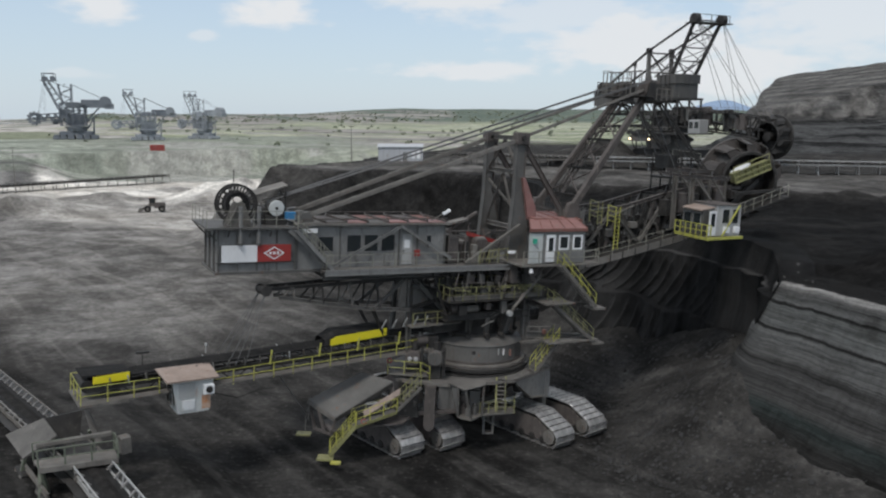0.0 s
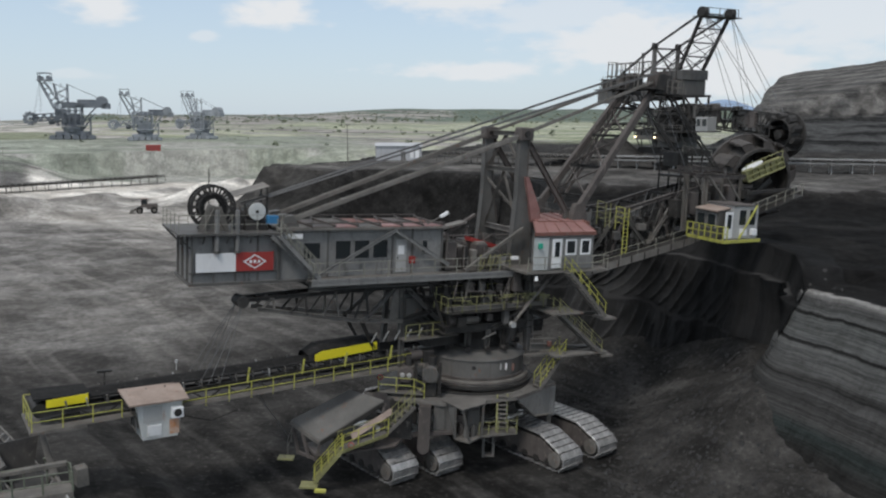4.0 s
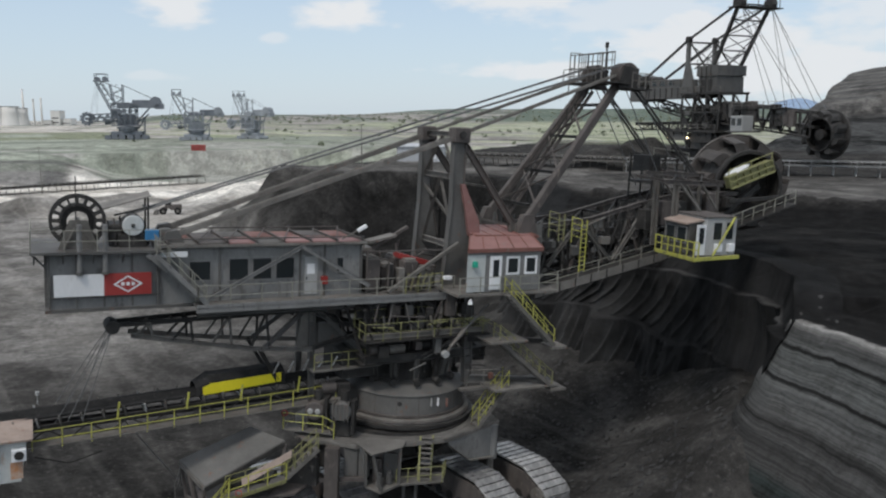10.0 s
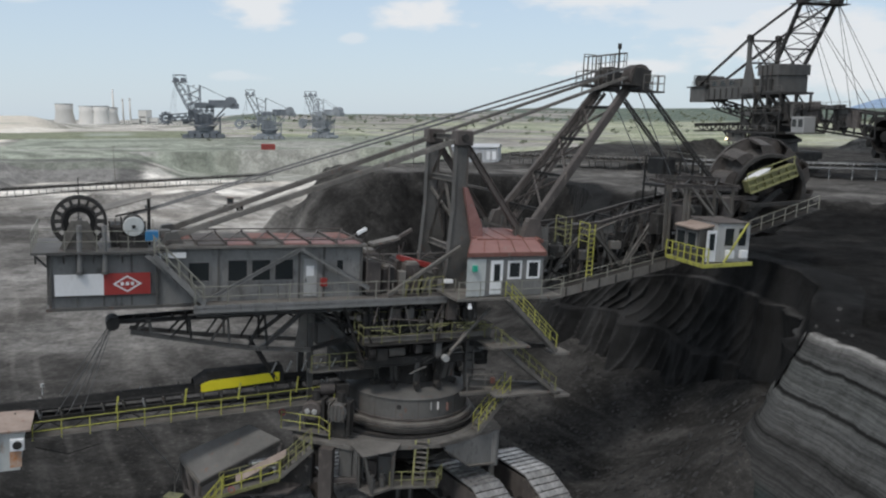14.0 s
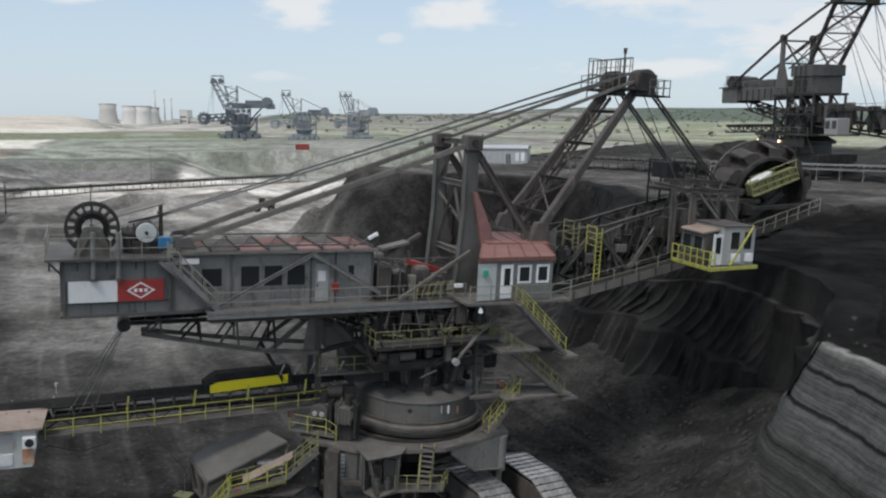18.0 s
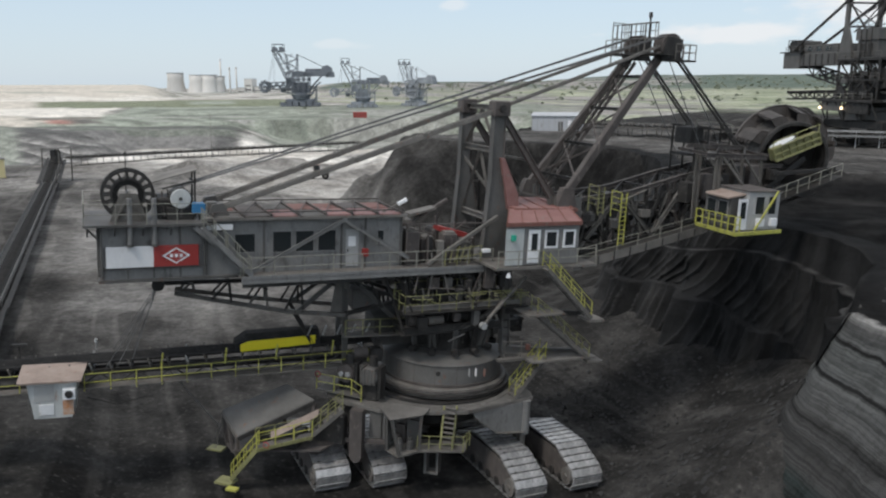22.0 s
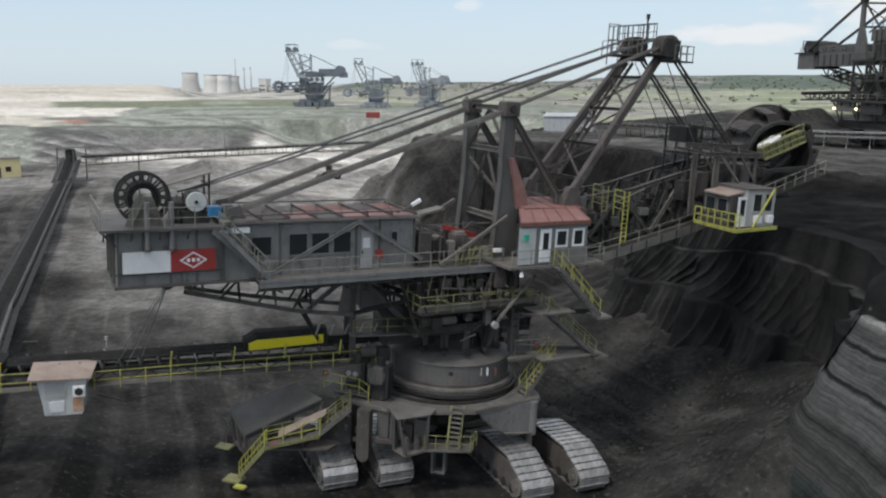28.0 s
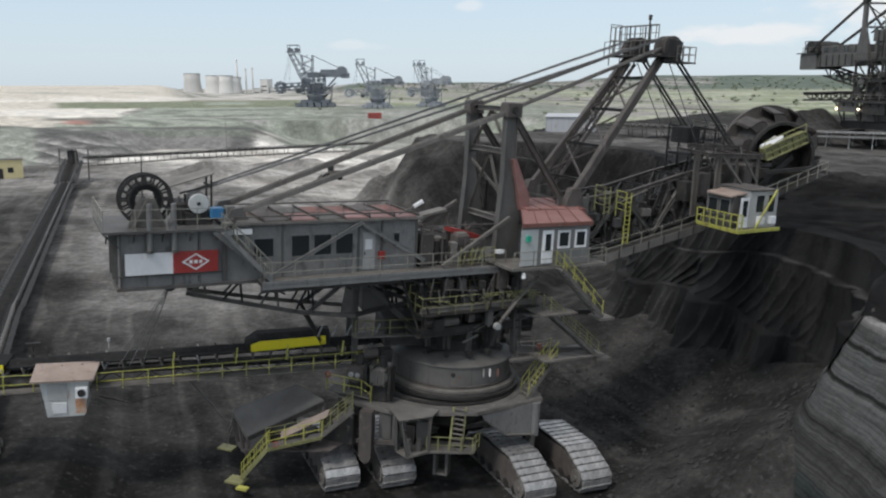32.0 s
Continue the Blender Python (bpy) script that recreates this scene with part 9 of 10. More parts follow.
# ---- other excavators of the mine ----
def mine_excavator(name, m, k, label, steel, panel):
    """Another bucket wheel excavator of the mine: x points to the wheel, +y to its left; k scales every length."""
    e = empty(name, m, label, "excavator")
    r = random.Random(77)

    def P(x, y, z):
        return (x * k, y * k, z * k)

    def bar(nm, p, q, w, h=None, mat=None):
        return member(nm, P(*p), P(*q), w * k, (h or w) * k, mat or steel, e)

    def crate(nm, x0, x1, y0, y1, z0, z1, c=0.0, mat=None, lab=""):
        (x0, y0, z0), (x1, y1, z1) = P(x0, y0, z0), P(x1, y1, z1)
        return part(nm, Geo().box(x0, x1, y0, y1, z0, z1, c * k), mat or steel, e, lab)

    def truss(nm, p, q, hgt, wid, n, w):
        """A lattice girder of four chords along p-q, with posts and diagonals in its sides."""
        p, q = Vector(p), Vector(q)
        for y in (-wid, wid):
            for z in (0, hgt):
                bar(nm + "_chord", p + Vector((0, y, z)), q + Vector((0, y, z)), w * 1.6)
            for i in range(n):
                a, b = p.lerp(q, i / n), p.lerp(q, (i + 1) / n)
                bar(nm + "_web", a + Vector((0, y, 0 if i % 2 else hgt)), b + Vector((0, y, hgt if i % 2 else 0)), w)
                bar(nm + "_post", b + Vector((0, y, 0)), b + Vector((0, y, hgt)), w)
        for i in range(n + 1):
            c = p.lerp(q, i / n)
            bar(nm + "_cross", c + Vector((0, -wid, hgt)), c + Vector((0, wid, hgt)), w)

    # crawlers under a portal
    for cx, cy in ((-6.2, -4.6), (-3.4, -4.6), (4.2, -4.6), (7.0, -4.6), (-2.0, 5.4), (1.2, 5.4)):
        (x, y, _) = P(cx, cy, 0)
        c = part("crawler", Geo().plate([(x - k, y - 3.6 * k, 0.2 * k), (x - k, y + 3.6 * k, 0.2 * k), (x - k, y + 4.0 * k, 0.9 * k), (x - k, y + 2.8 * k, 1.9 * k), (x - k, y - 2.8 * k, 1.9 * k), (x - k, y - 4.0 * k, 0.9 * k)], (1, 0, 0), 2.0 * k), steel, e)
        for i in range(9):
            part("shoe", Geo().box(x - 1.05 * k, x + 1.05 * k, y + (-3.2 + 0.75 * i) * k, y + (-2.6 + 0.75 * i) * k, 1.9 * k, 1.98 * k), panel, c)
    crate("portal", -6.6, 7.6, -3.6, 4.4, 2.2, 3.5, 0.2)
    part("slew_drum", Geo().lathe([(0.4 * k, 3.5 * k), (4.3 * k, 3.5 * k), (4.3 * k, 4.9 * k), (4.9 * k, 5.0 * k), (4.9 * k, 5.5 * k), (3.4 * k, 6.3 * k), (0.4 * k, 6.3 * k)], 32), panel, e)
    crate("ring_deck", -6.4, 7.2, -5.4, 4.8, 6.4, 6.75)
    crate("ring_panel", -5.6, -0.8, -5.0, -4.6, 4.9, 6.4, 0.05, panel)
    crate("ring_panel", 0.6, 5.8, -5.0, -4.6, 4.6, 6.4, 0.05)
    for i in range(7):
        x = -6.0 + 2.1 * i
        bar("deck_prop", (x, -5.1, 6.4), (x + 0.8 * (-1) ** i, -4.2, 3.4), 0.22)
    # open storeys of steel between the ring and the superstructure
    for y in (-3.1, 0.0, 3.1):
        for x in (-4.4, -1.2, 2.0, 5.2):
            bar("post", (x, y, 6.7), (x, y, 13.4), 0.34)
        for x0, x1 in ((-4.4, -1.2), (-1.2, 2.0), (2.0, 5.2)):
            bar("brace", (x0, y, 6.8), (x1, y, 10.0), 0.22)
            bar("brace", (x1, y, 10.0), (x0, y, 13.2), 0.22)
    for z in (9.9, 13.2):
        for y in (-3.1, 3.1):
            bar("storey_beam", (-4.8, y, z), (5.6, y, z), 0.32, 0.4)
        for x in (-4.4, 0.4, 5.2):
            bar("storey_beam", (x, -3.1, z), (x, 3.1, z), 0.32, 0.4)
    crate("machine_core", -3.4, 2.8, -1.9, 2.4, 6.8, 11.2, 0.2)
    crate("transfer_hopper", 2.6, 5.6, -2.2, 2.2, 8.6, 11.8, 0.3)
    for i in range(26):
        x, y, z = r.uniform(-4.6, 4.6), r.choice((-3.3, -3.0, -2.4)), r.uniform(6.8, 12.0)
        if i % 2:
            crate("cabinet", x, x + r.uniform(0.5, 1.5), y - 0.3, y + 0.3, z, z + r.uniform(0.5, 1.4), 0.04, (steel, panel)[i % 3 == 0])
        else:
            bar("pipe_run", (x, y, z), (x + r.uniform(-2.0, 2.0), y, z + r.uniform(0.4, 2.4)), 0.16)
    # house block on top with its parapet and hopper
    crate("top_house", -0.4, 4.3, -3.1, 3.1, 13.4, 16.2, 0.12, panel)
    crate("top_parapet", -0.7, 4.6, -3.3, 3.3, 16.2, 18.0, 0.1, panel)
    for x in (0.6, 1.8, 3.0):
        crate("house_rib", x, x + 0.14, -3.42, -3.3, 13.6, 17.9)
    for x in (0.7, 2.3):
        crate("house_opening", x, x + 1.0, -3.2, -3.09, 13.7, 15.6, 0, steel_black)
    # stern girder: ballast box, machine house, winches on its end
    crate("stern_girder", -20.4, -0.6, -2.4, 2.4, 12.5, 14.6, 0.1, panel)
    crate("ballast_box", -20.9, -16.0, -2.7, 2.7, 12.1, 14.9, 0.12, panel)
    crate("stern_house", -15.6, -6.4, -2.2, 2.2, 14.6, 16.1, 0.1, panel)
    for i in range(6):
        crate("stern_rib", -15.2 + 1.7 * i, -15.0 + 1.7 * i, -2.5, -2.4, 12.6, 14.5)
    for i in range(3):
        crate("house_window", -14.6 + 2.6 * i, -13.3 + 2.6 * i, -2.26, -2.19, 15.0, 15.8, 0, pane_glass)
    crate("stern_deck", -21.6, -15.2, -3.0, 3.0, 14.9, 15.1)
    for x, rad in ((-19.3, 1.25), (-17.0, 1.0)):
        part("winch_drum", Geo().tube(P(x, -1.9, 16.0), P(x, 1.9, 16.0), rad * k, 18), steel, e)
    bar("winch_frame", (-20.6, -2.0, 15.1), (-20.6, -2.0, 17.2), 0.14)
    bar("winch_frame", (-20.6, -2.0, 17.2), (-16.2, -2.0, 17.0), 0.14)
    # tower, ties and gantry
    for y in (-3.0, 3.0):
        part("tower_leg", Geo().plate([P(-4.9, y - 0.25, 13.2), P(-1.4, y - 0.25, 13.2), P(-2.0, y - 0.25, 16.0), P(-3.0, y - 0.25, 18.6), P(-3.05, y - 0.25, 22.8), P(-3.75, y - 0.25, 22.8), P(-3.8, y - 0.25, 18.6)], (0, 1, 0), 0.5 * k), panel, e, "tapered tower leg")
        part("tower_sheave", Geo().tube(P(-3.4, y - 0.4, 22.9), P(-3.4, y + 0.4, 22.9), 0.55 * k, 14), steel, e)
        bar("tie", (-18.6, y * 0.75, 15.4), (-3.4, y, 22.9), 0.32, 0.44)
        bar("tie", (-3.4, y, 22.9), (9.0, y * 1.12, 27.8), 0.28, 0.38)
        bar("gantry_leg", (3.4, y, 18.0), (9.0, y * 1.12, 27.6), 0.5, 0.62)
        bar("gantry_back", (-1.6, y, 17.6), (4.8, y, 20.6), 0.2)
        bar("tower_strut", (-3.2, y, 22.6), (1.2, y, 17.8), 0.26)
        bar("gantry_prop", (-0.4, y, 18.0), (6.2, y * 1.06, 22.8), 0.16)
        part("gantry_sheave", Geo().tube(P(9.1, y * 1.12 - 0.55, 27.8), P(9.1, y * 1.12 + 0.55, 27.8), 1.0 * k, 18), steel, e)
        for x in (15.5, 17.4, 22.0, 23.6):
            pipe("stay_rope", P(9.4, y * 1.1, 27.6), P(x, y * 0.55, 10.2), 0.05 * k, rope_steel, e, 5)
    for z in (18.6, 22.4):
        bar("tower_cross", (-3.4, -3.0, z), (-3.4, 3.0, z), 0.24, 0.3)
    bar("tower_brace", (-3.4, -3.0, 18.7), (-3.4, 3.0, 22.3), 0.14)
    bar("tower_brace", (-3.4, 3.0, 18.7), (-3.4, -3.0, 22.3), 0.14)
    for i in range(4):
        f0, f1 = i / 4, (i + 1) / 4
        x0, z0, x1, z1 = 3.4 + 5.6 * f0, 18.0 + 9.6 * f0, 3.4 + 5.6 * f1, 18.0 + 9.6 * f1
        bar("gantry_cross", (x1, -3.3, z1), (x1, 3.3, z1), 0.2, 0.24)
        bar("gantry_brace", (x0, -3.1, z0), (x1, 3.2, z1), 0.13)
        bar("gantry_brace", (x0, 3.1, z0), (x1, -3.2, z1), 0.13)
    part("head_platform", Geo().box(8.0 * k, 10.6 * k, -4.8 * k, 4.8 * k, 27.0 * k, 27.15 * k), steel, e)
    for y in (-4.7, 0, 4.7):
        bar("head_post", (9.8, y, 27.1), (9.8, y, 28.6), 0.1)
    bar("head_rail", (9.8, -4.7, 28.6), (9.8, 4.7, 28.6), 0.1)
    # wheel boom, wheel and cab
    truss("boom", (4.6, 0, 8.0), (24.0, 0, 6.0), 3.6, 1.9, 10, 0.2)
    part("boom_belt", Geo().plate([P(4.6, -1.2, 9.3), P(24.0, -1.2, 7.3), P(24.0, 1.2, 7.3), P(4.6, 1.2, 9.3)], (0, 0, 1), 0.4 * k), steel, e)
    for i in range(12):
        x = r.uniform(6.0, 21.0)
        z = 8.2 - 0.1 * (x - 4.6)
        crate("boom_cabinet", x, x + r.uniform(0.7, 1.9), -2.4, -1.5, z + r.uniform(0, 1.5), z + r.uniform(2.0, 4.2), 0.05, (steel, steel_rusty, panel)[i % 3])
    crate("boom_deck", 8.0, 20.0, -2.9, -2.0, 10.4, 10.55)
    wc = P(24.8, 0.0, 6.4)
    wheel = part("wheel_rim", Geo().lathe([(2.9 * k, 1.1 * k), (3.8 * k, 1.2 * k), (3.9 * k, 1.4 * k), (2.9 * k, 1.4 * k)], 36, wc, "y", True), steel, e, "toothed digging wheel")
    part("wheel_cone", Geo().lathe([(2.4 * k, -1.0 * k), (2.55 * k, -1.0 * k), (3.1 * k, 1.2 * k), (2.9 * k, 1.2 * k)], 36, wc, "y", True), steel, wheel)
    part("wheel_hub", Geo().tube(P(24.8, -0.8, 6.4), P(24.8, 1.5, 6.4), 0.8 * k, 16), steel, wheel)
    part("wheel_plate", Geo().lathe([(0.6 * k, 1.25 * k), (3.0 * k, 1.3 * k), (3.0 * k, 1.2 * k), (0.6 * k, 1.15 * k)], 32, wc, "y", True), steel, wheel)
    scoop = Geo().plate([(0.6 * k, -0.8 * k, 2.6 * k), (0.6 * k, -0.8 * k, 3.1 * k), (0.1 * k, -0.8 * k, 3.5 * k), (-0.5 * k, -0.8 * k, 3.6 * k), (-0.3 * k, -0.8 * k, 2.6 * k)], (0, 1, 0), 1.9 * k).mesh("bucket", steel)
    for i in range(10):
        o = new("bucket", scoop)
        o.parent = wheel
        o.matrix_basis = Matrix.Translation(wc) @ Matrix.Rotation(2 * math.pi * i / 10, 4, "Y")
    cab = crate("driver_cab", 10.2, 13.0, -5.0, -2.6, 6.8, 9.3, 0.1, cab_grey, "pale driver cab")
    for x in (10.5, 11.9):
        part("pane", Geo().box(*[v * k for v in (x, x + 0.9, -5.05, -4.99, 7.7, 8.9)]), pane_glass, cab)
    part("cab_floor", Geo().box(*[v * k for v in (9.6, 13.4, -5.4, -2.4, 6.6, 6.8)]), panel, cab)
    # connecting boom under the stern and the discharge belt beside it
    truss("jib", (-15.6, 0, 11.0), (-4.4, 0, 8.6), 1.5, 1.2, 6, 0.18)
    truss("discharge", (-17.0, -3.0, 6.6), (-4.0, -1.0, 6.9), 1.3, 0.9, 6, 0.18)
    part("discharge_belt", Geo().plate([P(-17.2, -3.8, 7.5), P(-4.0, -1.8, 7.8), P(-4.0, -0.2, 7.8), P(-17.2, -2.2, 7.5)], (0, 0, 1), 0.5 * k), belt_rubber, e)
    for x0, x1, y, z in ((-4.8, 5.6, -3.3, 13.4), (-6.3, 7.0, -5.3, 6.75), (-20.5, -6.0, -2.5, 15.0), (-0.6, 4.6, -3.3, 18.0), (8.0, 20.0, -2.9, 10.5), (-4.8, 5.6, -3.3, 10.0)):
        railing(e, [P(x0, y, z), P(x1, y, z)], steel_dusty, 1.0, 2.2, r=0.035)
    for x, y, z in ((-5.3, -5.3, 5.4), (0.2, -5.3, 5.4)):
        part("work_lamp", Geo().tube(P(x, y, z), P(x, y - 0.2, z), 0.15 * k, 8), lamp_warm, e, "lit lamp")
    return e


back = mine_excavator("bench_excavator", Matrix.Translation((43.8, 101.7, ground_z(43.8, 101.7) - 0.1)) @ Matrix.Rotation(radians(-62), 4, "Z"), 1.0, "dark grey bucket wheel excavator on the upper bench", steel_black, grey_dark)


def far_excavator(m, k, label, steel, panel):
    """An excavator far off over the pit: x points to its wheel; open masts, drum on the stern."""
    e = empty("far_excavator", m, label, "excavator", "distant excavators")
    r = random.Random(31)

    def V(x, y, z):
        return (x * k, y * k, z * k)

    def bar(nm, p, q, w, mat=None):
        return member(nm, V(*p), V(*q), w * k, w * k, mat or steel, e)

    def crate(nm, x0, x1, y0, y1, z0, z1, c=0.1, mat=None):
        return part(nm, Geo().box(x0 * k, x1 * k, y0 * k, y1 * k, z0 * k, z1 * k, c * k), mat or steel, e)

    for x in (-9.0, -5.2, -1.4, 3.0, 6.8, 10.4):
        part("crawler", Geo().plate([V(x - 1.5, -5, 0.3), V(x + 1.5, -5, 0.3), V(x + 1.8, -5, 1.4), V(x + 1.2, -5, 2.6), V(x - 1.2, -5, 2.6), V(x - 1.8, -5, 1.4)], (0, 1, 0), 10 * k), steel, e)
    crate("portal", -8.0, 9.0, -4.0, 4.0, 2.6, 4.6, 0.4)
    part("slew_drum", Geo().lathe([(0.4 * k, 4.6 * k), (5.2 * k, 4.6 * k), (5.2 * k, 6.0 * k), (6.0 * k, 6.2 * k), (6.0 * k, 7.2 * k), (0.4 * k, 7.6 * k)], 28), panel, e)
    crate("ring_deck", -7.4, 8.0, -5.0, 5.0, 7.6, 8.1)
    for y in (-3.4, 3.4):
        for i in range(5):
            x = -5.0 + 3.2 * i
            bar("post", (x, y, 8.0), (x, y, 20.0), 0.55)
            if i < 4:
                bar("brace", (x, y, 8.2), (x + 3.2, y, 12.0), 0.4)
                bar("brace", (x + 3.2, y, 12.0), (x, y, 16.0), 0.4)
                bar("brace", (x, y, 16.0), (x + 3.2, y, 20.0), 0.4)
        for z in (12.0, 16.0, 20.0):
            bar("storey_beam", (-5.4, y, z), (8.4, y, z), 0.55)
        # main mast of two uprights and the leaning gantry in front of it
        for x0, x1 in ((2.0, 1.7), (6.6, 8.4)):
            bar("mast_upright", (x0, y * 0.9, 20.0), (x1, y * 0.7, 30.4), 0.5)
        for i in range(4):
            z = 20.0 + 2.6 * i
            bar("mast_brace", (1.9 if i % 2 else 6.9 + 0.4 * i, y * 0.8, z), (7.2 + 0.4 * i if i % 2 else 1.8, y * 0.78, z + 2.6), 0.3)
        bar("gantry_leg", (8.6, y, 16.5), (15.6, y * 0.9, 32.0), 0.6)
        bar("gantry_leg", (5.4, y, 19.0), (13.2, y * 0.9, 32.0), 0.45)
        for i in range(5):
            f = (i + 0.5) / 5
            bar("gantry_rung", (8.6 + 7.0 * f, y * 0.95, 16.5 + 15.5 * f), (5.4 + 7.8 * f, y * 0.95, 19.0 + 13.0 * f), 0.28)
        bar("head_post", (15.6, y, 32.0), (15.6, y, 36.0), 0.4)
        bar("head_post", (9.6, y, 32.6), (9.6, y, 36.0), 0.3)
        bar("head_rail", (9.4, y, 36.0), (15.8, y, 36.0), 0.35)
        for x in (10.6, 14.6):
            part("sheave", Geo().tube(V(x, y - 0.4, 33.4), V(x, y + 0.4, 33.4), 1.1 * k, 14), steel, e)
        bar("tie", (13.0, y * 0.8, 32.2), (8.4, y * 0.7, 30.4), 0.25)
        bar("tie", (1.7, y * 0.7, 30.2), (-13.5, y * 0.7, 23.0), 0.25)
        for x in (16.0, 19.0):
            bar("stay_rope", (15.0, y * 0.8, 32.4), (x, y * 0.6, 14.4), 0.10)
    for z in (23.0, 26.5, 30.2):
        bar("mast_cross", (5.0, -2.9, z), (5.0, 2.9, z), 0.4)
    crate("head_platform", 9.0, 16.4, -4.0, 4.0, 31.9, 32.5)
    crate("machine_core", -4.0, 5.4, -2.4, 2.4, 8.0, 14.0, 0.3)
    crate("hopper", 3.6, 8.6, -2.8, 2.8, 11.6, 17.0, 0.4)
    crate("control_house", -1.6, 4.4, -3.6, 3.6, 17.4, 20.6, 0.2, panel)
    # wheel boom
    for y in (-1.9, 1.9):
        for z0, z1 in ((10.6, 10.0), (14.6, 13.6)):
            bar("boom_chord", (6.0, y, z0), (20.5, y, z1), 0.6)
        for i in range(7):
            x = 6.6 + 1.95 * i
            bar("boom_web", (x, y, 10.5 if i % 2 else 14.2), (x + 1.95, y, 14.0 if i % 2 else 10.3), 0.4)
    part("boom_belt", Geo().plate([V(6, -1.3, 12.2), V(20.5, -1.3, 11.4), V(20.5, 1.3, 11.4), V(6, 1.3, 12.2)], (0, 0, 1), 0.8 * k), steel, e)
    crate("boom_cab", 9.6, 12.6, -4.4, -1.8, 8.4, 11.4, 0.15, panel)
    wheel = part("wheel_rim", Geo().lathe([(1.6 * k, -0.9 * k), (2.9 * k, -1.1 * k), (2.9 * k, 1.1 * k), (1.6 * k, 0.9 * k)], 28, V(21.2, 0.6, 11.6), "y", True), steel, e, "toothed digging wheel")
    part("wheel_hub", Geo().tube(V(21.2, -1.2, 11.6), V(21.2, 2.2, 11.6), 0.9 * k, 14), steel, wheel)
    scoop = Geo().plate([V(0.7, -1.0, 2.7), V(0.7, -1.0, 3.3), V(0.0, -1.0, 3.9), V(-0.6, -1.0, 3.8), V(-0.4, -1.0, 2.7)], (0, 1, 0), 2.0 * k).mesh("bucket", steel)
    for i in range(11):
        o = new("bucket", scoop)
        o.parent = wheel
        o.matrix_basis = Matrix.Translation(V(21.2, 0.6, 11.6)) @ Matrix.Rotation(2 * math.pi * i / 11, 4, "Y")
    # stern with its big drum, and the belts below it
    crate("stern_girder", -18.6, 3.0, -2.6, 2.6, 17.6, 20.4, 0.15, panel)
    crate("stern_house", -12.4, -3.0, -2.4, 2.4, 20.4, 22.0, 0.15, panel)
    part("stern_drum", Geo().tube(V(-15.4, -2.8, 20.8), V(-15.4, 2.8, 20.8), 3.1 * k, 24), steel, e, "round dark stern drum")
    crate("ballast_box", -19.6, -15.0, -2.8, 2.8, 17.0, 20.0, 0.2)
    for y in (-2.4, 2.4):
        bar("stern_strut", (-12.0, y, 17.6), (-4.8, y, 10.0), 0.45)
        bar("discharge_chord", (-5.0, y * 0.6, 9.4), (-11.5, y * 0.6, 14.2), 0.5)
        bar("discharge_leg", (-9.0, y, 12.2), (-8.6, y, 2.0), 0.45)
        bar("discharge_brace", (-9.0, y, 12.0), (-5.4, y, 6.0), 0.35)
    for i in range(16):
        x, y, z = r.uniform(-5, 8), r.choice((-3.6, 3.4)), r.uniform(8.4, 18.0)
        crate("cabinet", x, x + r.uniform(0.8, 2.2), y - 0.4, y + 0.4, z, z + r.uniform(0.7, 2.0), 0.05, (steel, panel)[i % 2])


for (x, y), hd, k, st, pn, lab in (((-206.5, 394), 198, 1.0, hazy_steel, hazy_steel, "hazy blue-grey excavator on the far bank"), ((-163.5, 385), 206, 0.76, hazier_steel, hazy_steel, "smaller hazy excavator on the far bank"), ((-141, 413), 156, 0.76, hazier_steel, hazier_steel, "smaller pale hazy excavator on the far bank")):
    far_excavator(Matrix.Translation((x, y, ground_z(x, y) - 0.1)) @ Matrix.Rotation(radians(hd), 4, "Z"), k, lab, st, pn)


# ---- buildings and vehicles ----
def bench_shed():
    z = ground_z(-11, 121)
    s = empty("bench_shed", Matrix.Translation((-11.4, 121.5, z - 0.3)), "long pale sheet-metal shed on the bench", "shed")
    part("shed_wall", Geo().box(-5.0, 5.0, -0.2, 6.0, 0, 3.4), pale_sheet, s)
    part("shed_roof", Geo().plate([(-5.2, -0.5, 3.4), (5.2, -0.5, 3.4), (5.2, 3.0, 4.0), (-5.2, 3.0, 4.0)], (0, 0, 1), 0.12).plate([(-5.2, 6.3, 3.4), (5.2, 6.3, 3.4), (5.2, 3.0, 4.0), (-5.2, 3.0, 4.0)], (0, 0, 1), 0.12), pale_sheet, s)
    for k in range(9):
        part("shed_rib", Geo().box(-4.95 + 1.2 * k, -4.85 + 1.2 * k, -0.28, -0.2, 0, 3.4), cab_grey, s)
    for x in (2.6, 3.8):
        part("shed_window", Geo().box(x, x + 0.8, -0.26, -0.2, 0.9, 2.6), sign_white, s)
    part("shed_door", Geo().box(0.6, 1.6, -0.26, -0.2, 0.2, 2.3), grey_dark, s)


bench_shed()


